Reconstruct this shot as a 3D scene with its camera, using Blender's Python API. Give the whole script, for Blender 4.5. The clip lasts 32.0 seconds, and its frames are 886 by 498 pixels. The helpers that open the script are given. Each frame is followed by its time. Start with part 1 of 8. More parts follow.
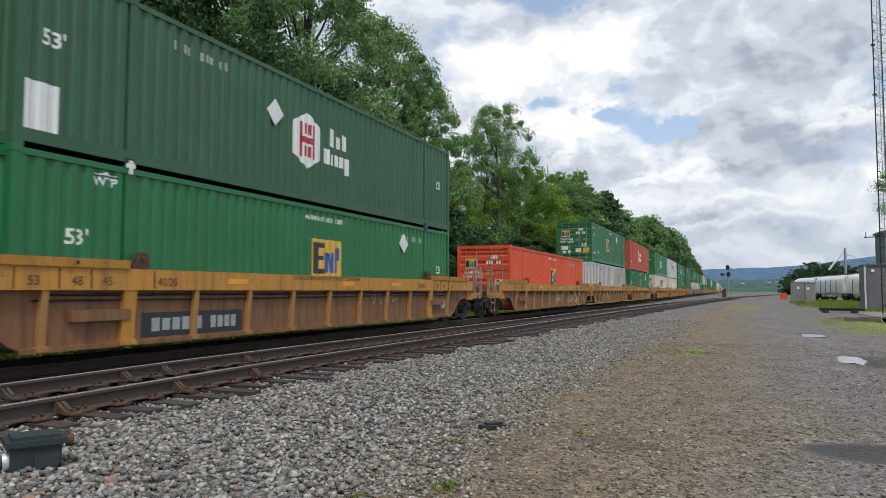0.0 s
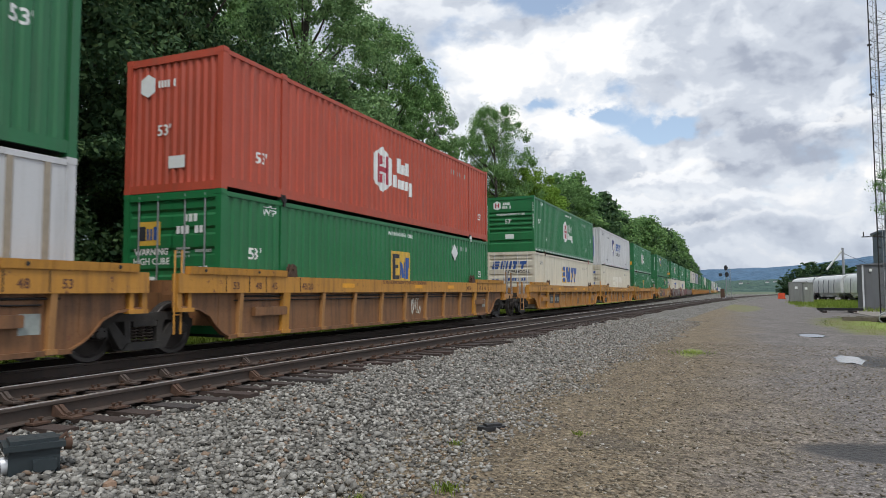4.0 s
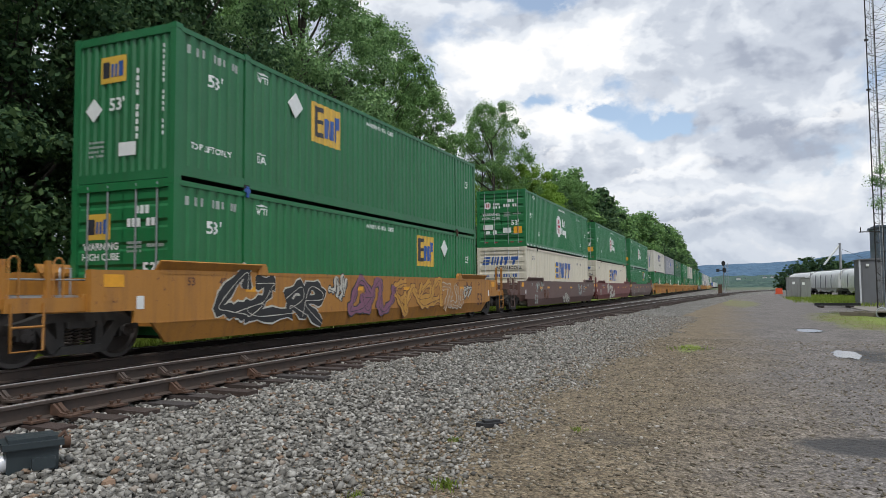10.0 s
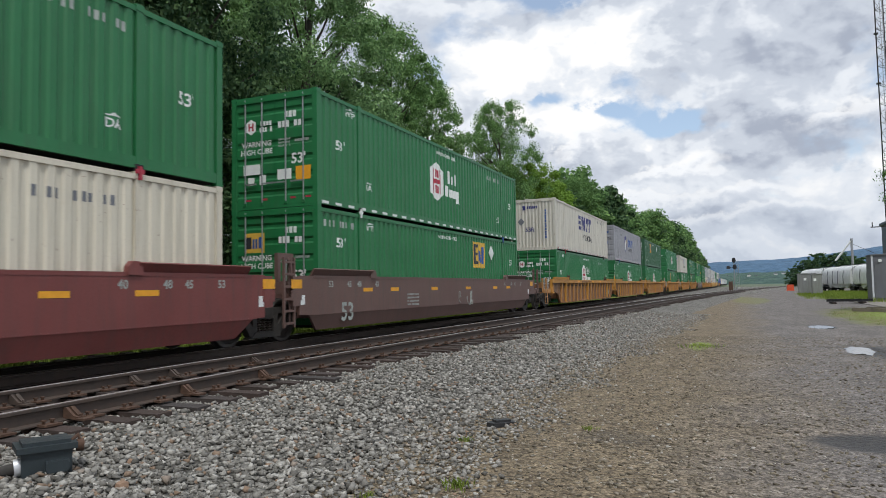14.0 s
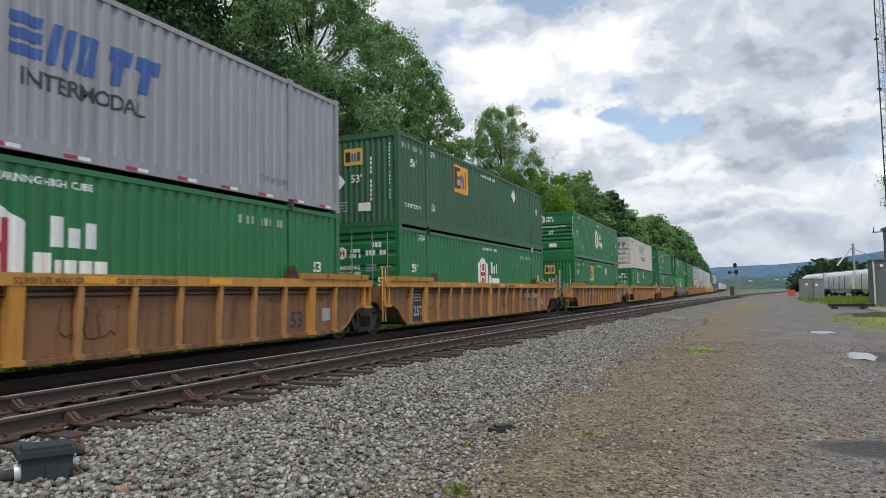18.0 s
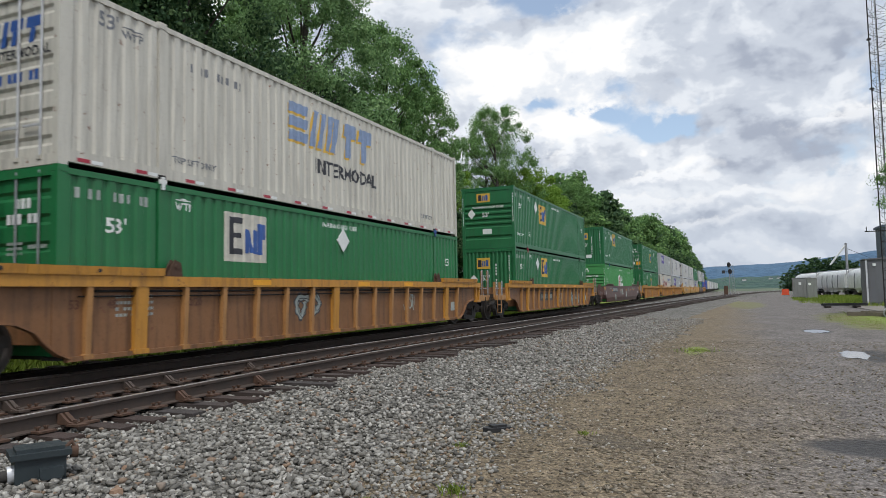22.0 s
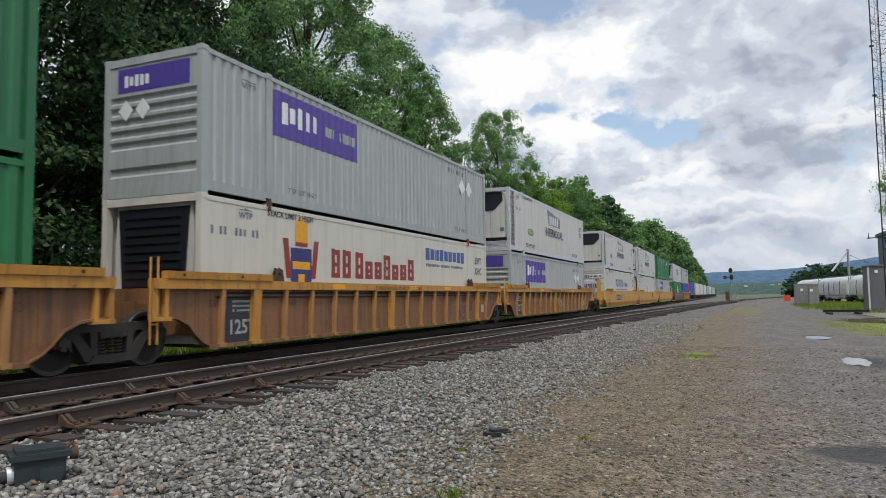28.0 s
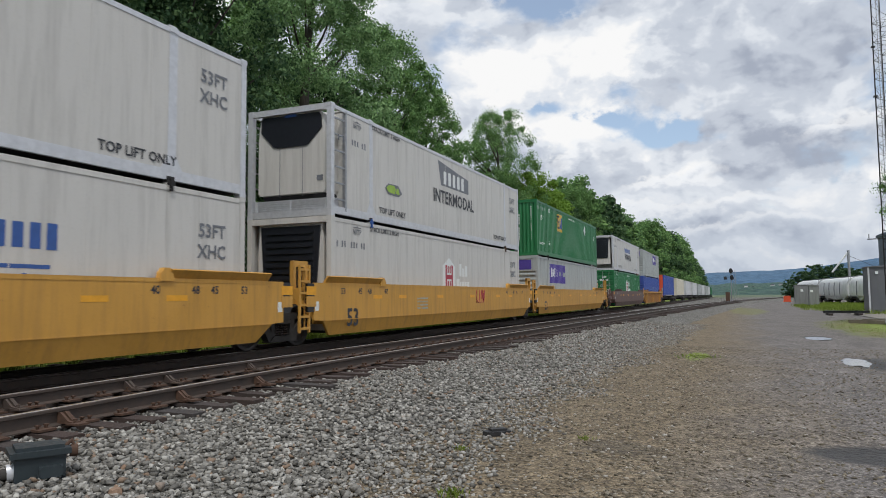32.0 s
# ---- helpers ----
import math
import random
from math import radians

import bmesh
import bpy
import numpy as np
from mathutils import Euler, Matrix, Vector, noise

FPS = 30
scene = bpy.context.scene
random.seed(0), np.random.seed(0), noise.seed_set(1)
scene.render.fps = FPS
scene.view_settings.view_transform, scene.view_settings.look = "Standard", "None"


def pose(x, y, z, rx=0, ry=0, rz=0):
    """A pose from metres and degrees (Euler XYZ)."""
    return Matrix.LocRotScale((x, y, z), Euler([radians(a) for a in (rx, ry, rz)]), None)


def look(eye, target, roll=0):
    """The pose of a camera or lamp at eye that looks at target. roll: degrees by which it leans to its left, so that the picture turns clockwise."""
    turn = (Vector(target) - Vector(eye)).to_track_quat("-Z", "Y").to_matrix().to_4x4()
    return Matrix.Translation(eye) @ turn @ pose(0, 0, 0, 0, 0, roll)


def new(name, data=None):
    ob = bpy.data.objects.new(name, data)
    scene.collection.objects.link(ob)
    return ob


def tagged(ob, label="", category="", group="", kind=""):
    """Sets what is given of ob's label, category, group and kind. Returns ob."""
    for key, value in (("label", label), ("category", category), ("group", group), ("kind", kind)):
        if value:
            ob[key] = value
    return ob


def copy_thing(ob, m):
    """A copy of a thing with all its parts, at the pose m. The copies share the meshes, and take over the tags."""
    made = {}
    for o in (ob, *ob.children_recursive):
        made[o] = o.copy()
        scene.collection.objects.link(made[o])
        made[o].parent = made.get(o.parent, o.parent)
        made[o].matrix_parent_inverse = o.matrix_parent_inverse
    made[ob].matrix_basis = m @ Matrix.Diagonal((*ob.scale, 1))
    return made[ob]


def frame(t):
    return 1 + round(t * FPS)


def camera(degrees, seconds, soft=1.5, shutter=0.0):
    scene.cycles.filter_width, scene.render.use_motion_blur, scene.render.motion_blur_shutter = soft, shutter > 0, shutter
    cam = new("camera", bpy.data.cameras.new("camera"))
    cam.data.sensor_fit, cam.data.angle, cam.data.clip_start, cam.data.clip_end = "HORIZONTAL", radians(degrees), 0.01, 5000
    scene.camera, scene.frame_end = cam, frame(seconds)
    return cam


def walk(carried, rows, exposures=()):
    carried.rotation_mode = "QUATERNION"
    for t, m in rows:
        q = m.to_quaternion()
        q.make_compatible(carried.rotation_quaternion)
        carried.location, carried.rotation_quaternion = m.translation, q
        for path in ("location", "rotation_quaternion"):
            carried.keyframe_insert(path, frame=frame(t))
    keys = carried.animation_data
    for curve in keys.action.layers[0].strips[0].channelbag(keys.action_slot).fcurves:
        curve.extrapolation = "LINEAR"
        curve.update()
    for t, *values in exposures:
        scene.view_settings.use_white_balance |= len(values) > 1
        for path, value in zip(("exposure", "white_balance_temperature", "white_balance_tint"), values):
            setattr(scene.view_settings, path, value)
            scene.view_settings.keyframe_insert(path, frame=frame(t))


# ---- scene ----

# Camera: held by hand beside the track, turning slightly, never stepping.
cam = camera(65.45, 32.0, soft=0.75, shutter=0.1)
EYE = Vector((0.0, 0.0, 1.14))
TURNS = (
    (0, 22.876, 3.449, 0.055), (0.5, 22.783, 3.761, -0.06), (1, 22.798, 3.927, -0.06), (1.5, 22.787, 3.922, 0.0),
    (2, 22.762, 3.759, -0.05), (2.5, 22.728, 3.695, -0.15), (3, 22.691, 3.67, -0.17), (3.5, 22.71, 3.648, -0.17),
    (5.5, 22.655, 3.214, -0.45), (6, 22.606, 3.162, -0.49), (6.5, 22.608, 3.216, -0.48), (7, 22.64, 3.175, -0.42),
    (7.5, 22.615, 3.166, -0.46), (8, 22.572, 3.209, -0.5), (8.5, 22.569, 3.247, -0.48), (9, 22.595, 3.306, -0.42),
    (9.5, 22.563, 3.301, -0.42), (10, 22.557, 3.299, -0.44), (10.5, 22.59, 3.296, -0.45), (11, 22.723, 3.093, -0.43),
    (11.5, 22.766, 2.872, -0.5), (12, 22.699, 2.838, -0.6), (12.5, 22.718, 3.028, -0.69), (13, 22.87, 3.092, -0.77),
    (13.5, 23.192, 3.033, -0.9), (14, 23.284, 3.315, -1.05), (14.5, 23.245, 3.427, -0.85), (16.5, 22.938, 3.786, -0.95),
    (17, 22.896, 3.831, -1.0), (17.5, 22.932, 3.817, -1.02), (18, 23.369, 3.73, -1.03), (18.5, 23.48, 3.659, -1.04),
    (19, 23.437, 3.663, -1.05), (19.5, 23.395, 3.595, -1.03), (20, 23.239, 3.569, -1.18), (20.5, 23.12, 3.556, -1.18),
    (21, 23.076, 3.556, -1.2), (21.5, 22.981, 3.625, -1.22), (22, 22.928, 3.722, -1.16), (22.5, 22.822, 3.812, -1.2),
    (23, 22.826, 3.873, -1.16), (23.5, 22.758, 3.916, -1.05), (24, 22.747, 3.943, -0.98), (24.5, 22.732, 3.938, -0.88),
    (25, 22.803, 3.928, -0.78), (25.5, 22.796, 3.979, -0.82), (27.5, 22.896, 4.036, -0.79), (28, 23.044, 4.036, -0.77),
    (28.5, 23.108, 4.058, -0.72), (29, 23.108, 4.059, -0.72), (29.5, 23.05, 4.023, -0.67), (30, 23.044, 4.006, -0.66),
    (30.5, 23.081, 3.965, -0.66), (31, 23.124, 3.99, -0.65), (31.5, 23.123, 3.983, -0.62), (32, 23.073, 3.971, -0.52))


def aim(yaw, pitch, roll):
    a, b = radians(yaw), radians(pitch)
    way = Vector((math.cos(a) * math.cos(b), math.sin(a) * math.cos(b), math.sin(b)))
    return look(EYE, EYE + way, roll)


walk(cam, [(t, aim(a, b, c)) for t, a, b, c in TURNS], exposures=((0.0, 0.05), (20.0, 0.03), (27.0, 0.0), (32.0, -0.08)))

# ---- light: broken cloud, the sun veiled ----
SUN_EL, SUN_AZ = 58.0, 235.0
world = bpy.data.worlds.new("sky")
scene.world = world
world.use_nodes = True
wn, wl = world.node_tree.nodes, world.node_tree.links
wn.clear()


def wnode(kind, **kw):
    n = wn.new(kind)
    for k, v in kw.items():
        if k == "op":
            n.operation = v
        elif k == "blend":
            n.data_type, n.blend_type = "RGBA", v
        else:
            n.inputs[k].default_value = v
    return n


def wmath(op, a, b=None):
    n = wn.new("ShaderNodeMath")
    n.operation = op
    for i, s in enumerate((a, b)):
        if s is None:
            continue
        if isinstance(s, (int, float)):
            n.inputs[i].default_value = s
        else:
            wl.new(s, n.inputs[i])
    return n.outputs[0]


def wramp(fac, stops):
    n = wn.new("ShaderNodeValToRGB")
    n.color_ramp.interpolation = "EASE"
    while len(n.color_ramp.elements) < len(stops):
        n.color_ramp.elements.new(0.5)
    for e, (p, c) in zip(n.color_ramp.elements, stops):
        e.position, e.color = p, (*c, 1) if len(c) == 3 else c
    wl.new(fac, n.inputs[0])
    return n.outputs[0]


nishita = wn.new("ShaderNodeTexSky")
nishita.sky_type, nishita.sun_disc = "NISHITA", False
nishita.sun_elevation, nishita.sun_rotation = radians(SUN_EL), radians(SUN_AZ)
nishita.air_density, nishita.dust_density = 1.0, 1.2
coords = wn.new("ShaderNodeTexCoord")
split = wn.new("ShaderNodeSeparateXYZ")
wl.new(coords.outputs["Generated"], split.inputs[0])


def cloud_noise(scale, detail, rough, shift, lift=0.0):
    """Billows in the sky's own directions, a little flattened; lift looks that much higher up."""
    m = wn.new("ShaderNodeMapping")
    m.inputs["Location"].default_value = (shift[0], shift[1], shift[2] + lift)
    m.inputs["Scale"].default_value = (1, 1, 1.5)
    wl.new(coords.outputs["Generated"], m.inputs[0])
    n = wn.new("ShaderNodeTexNoise")
    n.inputs["Scale"].default_value, n.inputs["Detail"].default_value = scale, detail
    n.inputs["Roughness"].default_value, n.inputs["Distortion"].default_value = rough, 0.0
    wl.new(m.outputs[0], n.inputs["Vector"])
    return n.outputs[0]


def puffs(scale, shift, lift=0.0):
    """Cauliflower heads of cumulus."""
    m = wn.new("ShaderNodeMapping")
    m.inputs["Location"].default_value = (shift[0], shift[1], shift[2] + lift)
    m.inputs["Scale"].default_value = (1, 1, 1.5)
    wl.new(coords.outputs["Generated"], m.inputs[0])
    wob_ = wn.new("ShaderNodeTexNoise")
    wob_.inputs["Scale"].default_value, wob_.inputs["Detail"].default_value = 7.0, 5.0
    wl.new(m.outputs[0], wob_.inputs["Vector"])
    far_ = wn.new("ShaderNodeMix")
    far_.data_type, far_.blend_type, far_.inputs[0].default_value = "RGBA", "LINEAR_LIGHT", 0.13
    wl.new(m.outputs[0], far_.inputs[6])
    wl.new(wob_.outputs[1], far_.inputs[7])
    v = wn.new("ShaderNodeTexVoronoi")
    v.feature = "SMOOTH_F1"
    v.inputs["Scale"].default_value, v.inputs["Detail"].default_value, v.inputs["Roughness"].default_value, v.inputs["Smoothness"].default_value = scale, 3.0, 0.5, 0.5
    wl.new(far_.outputs[2], v.inputs["Vector"])
    return wmath("SUBTRACT", 1.0, v.outputs["Distance"])


cover = wmath("ADD", wmath("MULTIPLY", cloud_noise(4.6, 8.0, 0.52, (3.1, 1.7, 0.0)), 0.7), wmath("MULTIPLY", puffs(6.0, (2.0, 1.0, 0.3)), 0.3))
swell = wmath("ADD", wmath("MULTIPLY", cloud_noise(4.6, 3.0, 0.5, (3.1, 1.7, 0.0)), 0.6), wmath("MULTIPLY", puffs(8.0, (2.0, 1.0, 0.3)), 0.4))
above = wmath("ADD", wmath("MULTIPLY", cloud_noise(4.6, 3.0, 0.5, (3.1, 1.7, 0.0), 0.06), 0.6), wmath("MULTIPLY", puffs(8.0, (2.0, 1.0, 0.3), 0.06), 0.4))
broad = cloud_noise(1.6, 3.0, 0.5, (5.0, 8.0, 2.0))
ragged = cloud_noise(13.0, 7.0, 0.6, (1.0, 4.0, 3.0))
# bearing and height of each point of the sky, in degrees, with ragged edges
bearing = wmath("ADD", wmath("MULTIPLY", wmath("ARCTAN2", split.outputs[1], split.outputs[0]), 57.296), wmath("MULTIPLY", wmath("SUBTRACT", ragged, 0.5), 7.0))
height = wmath("ADD", wmath("MULTIPLY", wmath("ARCSINE", split.outputs[2]), 57.296), wmath("MULTIPLY", wmath("SUBTRACT", ragged, 0.5), 3.5))


def banks(spots):
    """Soft oval banks of cloud, or gaps: bearing, height, half width, half height, weight."""
    total = None
    for a, e, ra, re_, w in spots:
        u = wmath("DIVIDE", wmath("SUBTRACT", bearing, a), ra)
        v = wmath("DIVIDE", wmath("SUBTRACT", height, e), re_)
        q = wmath("ADD", wmath("MULTIPLY", u, u), wmath("MULTIPLY", v, v))
        g = wmath("MULTIPLY", wmath("EXPONENT", wmath("MULTIPLY", q, -1.0)), w)
        total = g if total is None else wmath("ADD", total, g)
    return total


GAPS = banks(((4.9, 12.8, 4.0, 1.0, 0.27), (9.0, 13.9, 2.0, 0.7, 0.2), (14.6, 15.2, 2.0, 0.6, 0.16), (13.4, 22.7, 2.6, 0.8, 0.17), (17.0, 23.4, 2.0, 0.7, 0.12), (40.0, 34.0, 7.0, 4.0, 0.16), (-28.0, 24.0, 7.0, 3.0, 0.16)))
WHITES = banks(((18.5, 19.0, 5.0, 2.4, 0.7), (12.2, 17.7, 4.8, 2.1, 0.7), (8.0, 20.4, 3.6, 1.8, 0.45), (12.2, 13.0, 2.4, 1.0, 0.4), (4.8, 10.2, 4.0, 0.8, 0.3), (-7.0, 8.6, 3.0, 0.6, 0.2)))
GREYS = banks(((-5.5, 18.4, 5.0, 3.0, 0.36), (-4.2, 12.0, 4.6, 0.9, 0.44), (1.2, 21.2, 5.0, 2.0, 0.2), (5.4, 16.8, 3.6, 1.2, 0.22), (16.5, 15.6, 3.6, 0.7, 0.22), (11.5, 11.4, 3.0, 0.5, 0.2), (-2.4, 9.4, 4.0, 0.8, 0.26), (6.0, 6.3, 7.0, 0.7, 0.22), (-3.0, 5.0, 6.0, 0.6, 0.2), (27.0, 19.5, 4.0, 3.0, 0.16)))
body_ = wmath("SUBTRACT", wmath("ADD", wmath("ADD", cover, wmath("MULTIPLY", WHITES, 0.22)), wmath("ADD", wmath("MULTIPLY", wmath("SUBTRACT", broad, 0.5), 0.15), wmath("MULTIPLY", wmath("SUBTRACT", ragged, 0.5), 0.22))), wmath("MULTIPLY", GAPS, 1.25))
mask = wramp(body_, ((0.22, (0, 0, 0)), (0.37, (1, 1, 1))))
relief = wmath("ADD", wmath("ADD", wmath("MULTIPLY", wmath("SUBTRACT", swell, above), 1.8), 0.5), wmath("MULTIPLY", wmath("SUBTRACT", ragged, 0.5), 0.16))
lit = wramp(wmath("SUBTRACT", wmath("ADD", relief, WHITES), GREYS), ((0.0, (0.4, 0.445, 0.54)), (0.4, (0.6, 0.65, 0.735)), (0.68, (0.80, 0.84, 0.90)), (0.98, (1.0, 1.0, 1.0))))
# cloud is brighter overhead than low down
overhead = wramp(split.outputs[2], ((0.42, (1.0, 1.0, 1.0)), (0.75, (1.45, 1.45, 1.45))))
shade_mix = wnode("ShaderNodeMix", blend="MULTIPLY")
shade_mix.inputs[0].default_value = 1.0
wl.new(lit, shade_mix.inputs[6])
wl.new(overhead, shade_mix.inputs[7])
shade = shade_mix.outputs[2]
blue = wnode("ShaderNodeMix", blend="MULTIPLY")
blue.inputs[0].default_value = 1.0
wl.new(nishita.outputs[0], blue.inputs[6])
blue.inputs[7].default_value = (0.15, 0.15, 0.15, 1)
mixed = wnode("ShaderNodeMix", blend="MIX")
wl.new(mask, mixed.inputs[0])
thin = wnode("ShaderNodeMix", blend="MIX")
thin.inputs[0].default_value = 0.24
wl.new(blue.outputs[2], thin.inputs[6])
thin.inputs[7].default_value = (0.72, 0.83, 0.95, 1)
wl.new(thin.outputs[2], mixed.inputs[6])
wl.new(shade, mixed.inputs[7])
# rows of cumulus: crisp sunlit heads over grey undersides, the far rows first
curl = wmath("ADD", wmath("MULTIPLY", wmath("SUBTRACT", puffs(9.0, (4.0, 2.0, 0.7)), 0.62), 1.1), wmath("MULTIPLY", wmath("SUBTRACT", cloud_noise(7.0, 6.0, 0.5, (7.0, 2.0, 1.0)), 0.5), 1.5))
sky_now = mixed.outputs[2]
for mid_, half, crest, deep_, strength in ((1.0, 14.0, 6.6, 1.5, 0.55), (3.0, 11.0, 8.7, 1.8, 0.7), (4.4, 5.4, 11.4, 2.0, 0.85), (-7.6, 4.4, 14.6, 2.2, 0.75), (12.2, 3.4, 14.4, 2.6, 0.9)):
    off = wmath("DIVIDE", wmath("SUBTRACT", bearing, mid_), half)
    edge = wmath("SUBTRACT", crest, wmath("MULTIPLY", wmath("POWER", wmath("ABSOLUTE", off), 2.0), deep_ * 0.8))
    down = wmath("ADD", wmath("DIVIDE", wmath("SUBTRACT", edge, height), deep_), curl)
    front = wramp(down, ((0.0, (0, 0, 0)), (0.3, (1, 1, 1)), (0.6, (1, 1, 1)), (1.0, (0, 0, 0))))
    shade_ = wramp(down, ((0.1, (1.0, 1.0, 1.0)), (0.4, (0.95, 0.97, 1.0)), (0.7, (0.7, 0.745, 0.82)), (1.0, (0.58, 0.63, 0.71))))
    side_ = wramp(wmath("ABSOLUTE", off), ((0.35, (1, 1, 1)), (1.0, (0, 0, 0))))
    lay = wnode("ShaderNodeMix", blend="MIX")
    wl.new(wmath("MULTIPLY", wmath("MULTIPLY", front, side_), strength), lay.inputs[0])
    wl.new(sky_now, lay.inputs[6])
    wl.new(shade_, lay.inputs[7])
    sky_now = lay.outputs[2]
# haze of the horizon
low = wramp(split.outputs[2], ((0.0, (1, 1, 1)), (0.17, (0, 0, 0))))
hazed = wnode("ShaderNodeMix", blend="MIX")
wl.new(wmath("MULTIPLY", low, 0.55), hazed.inputs[0])
wl.new(sky_now, hazed.inputs[6])
hazed.inputs[7].default_value = (0.47, 0.535, 0.64, 1)
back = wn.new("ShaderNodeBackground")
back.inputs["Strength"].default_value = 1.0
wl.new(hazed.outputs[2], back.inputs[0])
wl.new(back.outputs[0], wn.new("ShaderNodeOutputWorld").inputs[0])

sun = new("sun", bpy.data.lights.new("sun", "SUN"))
sun.data.energy, sun.data.angle, sun.data.color = 2.0, radians(10), (1.0, 0.98, 0.95)
az, el = radians(SUN_AZ), radians(SUN_EL)
sun_way = Vector((math.sin(az) * math.cos(el), math.cos(az) * math.cos(el), math.sin(el)))
sun.matrix_world = look(sun_way * 60, (0, 0, 0))


# ---- materials ----
class Mat:
    """Small helper for node materials."""

    def __init__(self, name, rough=0.6, metal=0.0):
        self.m = bpy.data.materials.new(name)
        self.m.use_nodes = True
        self.n, self.l = self.m.node_tree.nodes, self.m.node_tree.links
        self.b = self.n["Principled BSDF"]
        self.b.inputs["Roughness"].default_value, self.b.inputs["Metallic"].default_value = rough, metal
        self.co = self.n.new("ShaderNodeTexCoord")

    def noise(self, scale, detail=4, rough=0.55, stretch=(1, 1, 1), space="Object", warp=0.0):
        mp = self.n.new("ShaderNodeMapping")
        mp.inputs["Scale"].default_value = stretch
        self.l.new(self.co.outputs[space], mp.inputs[0])
        t = self.n.new("ShaderNodeTexNoise")
        t.inputs["Scale"].default_value, t.inputs["Detail"].default_value, t.inputs["Roughness"].default_value = scale, detail, rough
        t.inputs["Distortion"].default_value = warp
        self.l.new(mp.outputs[0], t.inputs["Vector"])
        return t.outputs[0]

    def cells(self, scale, feature="F1", out="Distance", stretch=(1, 1, 1)):
        mp = self.n.new("ShaderNodeMapping")
        mp.inputs["Scale"].default_value = stretch
        self.l.new(self.co.outputs["Object"], mp.inputs[0])
        t = self.n.new("ShaderNodeTexVoronoi")
        t.feature = feature
        t.inputs["Scale"].default_value = scale
        self.l.new(mp.outputs[0], t.inputs["Vector"])
        return t.outputs[out]

    def ramp(self, fac, stops, ease="LINEAR"):
        r = self.n.new("ShaderNodeValToRGB")
        r.color_ramp.interpolation = ease
        while len(r.color_ramp.elements) < len(stops):
            r.color_ramp.elements.new(0.5)
        for e, (p, c) in zip(r.color_ramp.elements, stops):
            e.position = p
            e.color = (*c, 1) if isinstance(c, tuple) else (c, c, c, 1)
        self.l.new(fac, r.inputs[0])
        return r.outputs[0]

    def put(self, node, i, v):
        if isinstance(v, (int, float)):
            if node.inputs[i].type == "RGBA":
                v = (v, v, v, 1)
            node.inputs[i].default_value = v
        elif isinstance(v, tuple):
            node.inputs[i].default_value = (*v, 1) if len(v) == 3 else v
        else:
            self.l.new(v, node.inputs[i])

    def mix(self, fac, a, b, blend="MIX"):
        m = self.n.new("ShaderNodeMix")
        m.data_type, m.blend_type = "RGBA", blend
        for i, v in ((0, fac), (6, a), (7, b)):
            self.put(m, i, v)
        return m.outputs[2]

    def math(self, op, a, b=0.0, clamp=False):
        m = self.n.new("ShaderNodeMath")
        m.operation, m.use_clamp = op, clamp
        self.put(m, 0, a), self.put(m, 1, b)
        return m.outputs[0]

    def axis(self, i, space="Object"):
        s = self.n.new("ShaderNodeSeparateXYZ")
        self.l.new(self.co.outputs[space], s.inputs[0])
        return s.outputs[i]

    def rand(self):
        return self.n.new("ShaderNodeObjectInfo").outputs["Random"]

    def island(self):
        return self.n.new("ShaderNodeNewGeometry").outputs["Random Per Island"]

    def color(self, v):
        self.put(self.b, "Base Color", v)
        return self

    def rough(self, v):
        self.put(self.b, "Roughness", v)
        return self

    def bump(self, height, strength=0.3, distance=0.01):
        k = self.n.new("ShaderNodeBump")
        k.inputs["Strength"].default_value, k.inputs["Distance"].default_value = strength, distance
        self.l.new(height, k.inputs["Height"])
        self.l.new(k.outputs[0], self.b.inputs["Normal"])
        return self


def painted(name, col, dirt=(0.09, 0.08, 0.065), wear=0.35, rust=0.0, rough=0.45, fade=0.12):
    """Weathered paint on steel: faded patches, rain streaks, specks of rust."""
    k = Mat(name)
    big = k.noise(0.7, 4, 0.6)
    c = k.mix(k.ramp(big, ((0.35, 0.0), (0.7, 1.0))), col, tuple(min(1, x * (1 + fade) + fade * 0.06) for x in col))
    streak = k.noise(3.0, 5, 0.65, (2.2, 2.2, 0.16))
    c = k.mix(k.math("MULTIPLY", k.ramp(streak, ((0.46, 0.0), (0.72, 1.0))), wear), c, dirt)
    grime = k.noise(26.0, 3, 0.6)
    c = k.mix(k.math("MULTIPLY", k.ramp(grime, ((0.55, 0.0), (0.75, 1.0))), wear * 0.35), c, dirt)
    if rust:
        spots = k.noise(5.5, 8, 0.72)
        c = k.mix(k.ramp(spots, ((0.66 - rust * 0.16, 0.0), (0.71 - rust * 0.12, 1.0))), c, (0.16, 0.062, 0.03))
    k.color(c).rough(k.ramp(grime, ((0.3, rough), (0.8, min(1, rough + 0.25)))))
    k.bump(k.noise(60, 3), 0.06, 0.004)
    return k.m


def plain(name, col, rough=0.6, metal=0.0, vary=0.25, scale=9.0):
    k = Mat(name, rough, metal)
    n = k.noise(scale, 5, 0.6)
    k.color(k.mix(k.ramp(n, ((0.3, 0.0), (0.75, 1.0))), col, tuple(x * (1 - vary) for x in col)))
    k.bump(k.noise(scale * 6, 3), 0.12, 0.004)
    return k.m


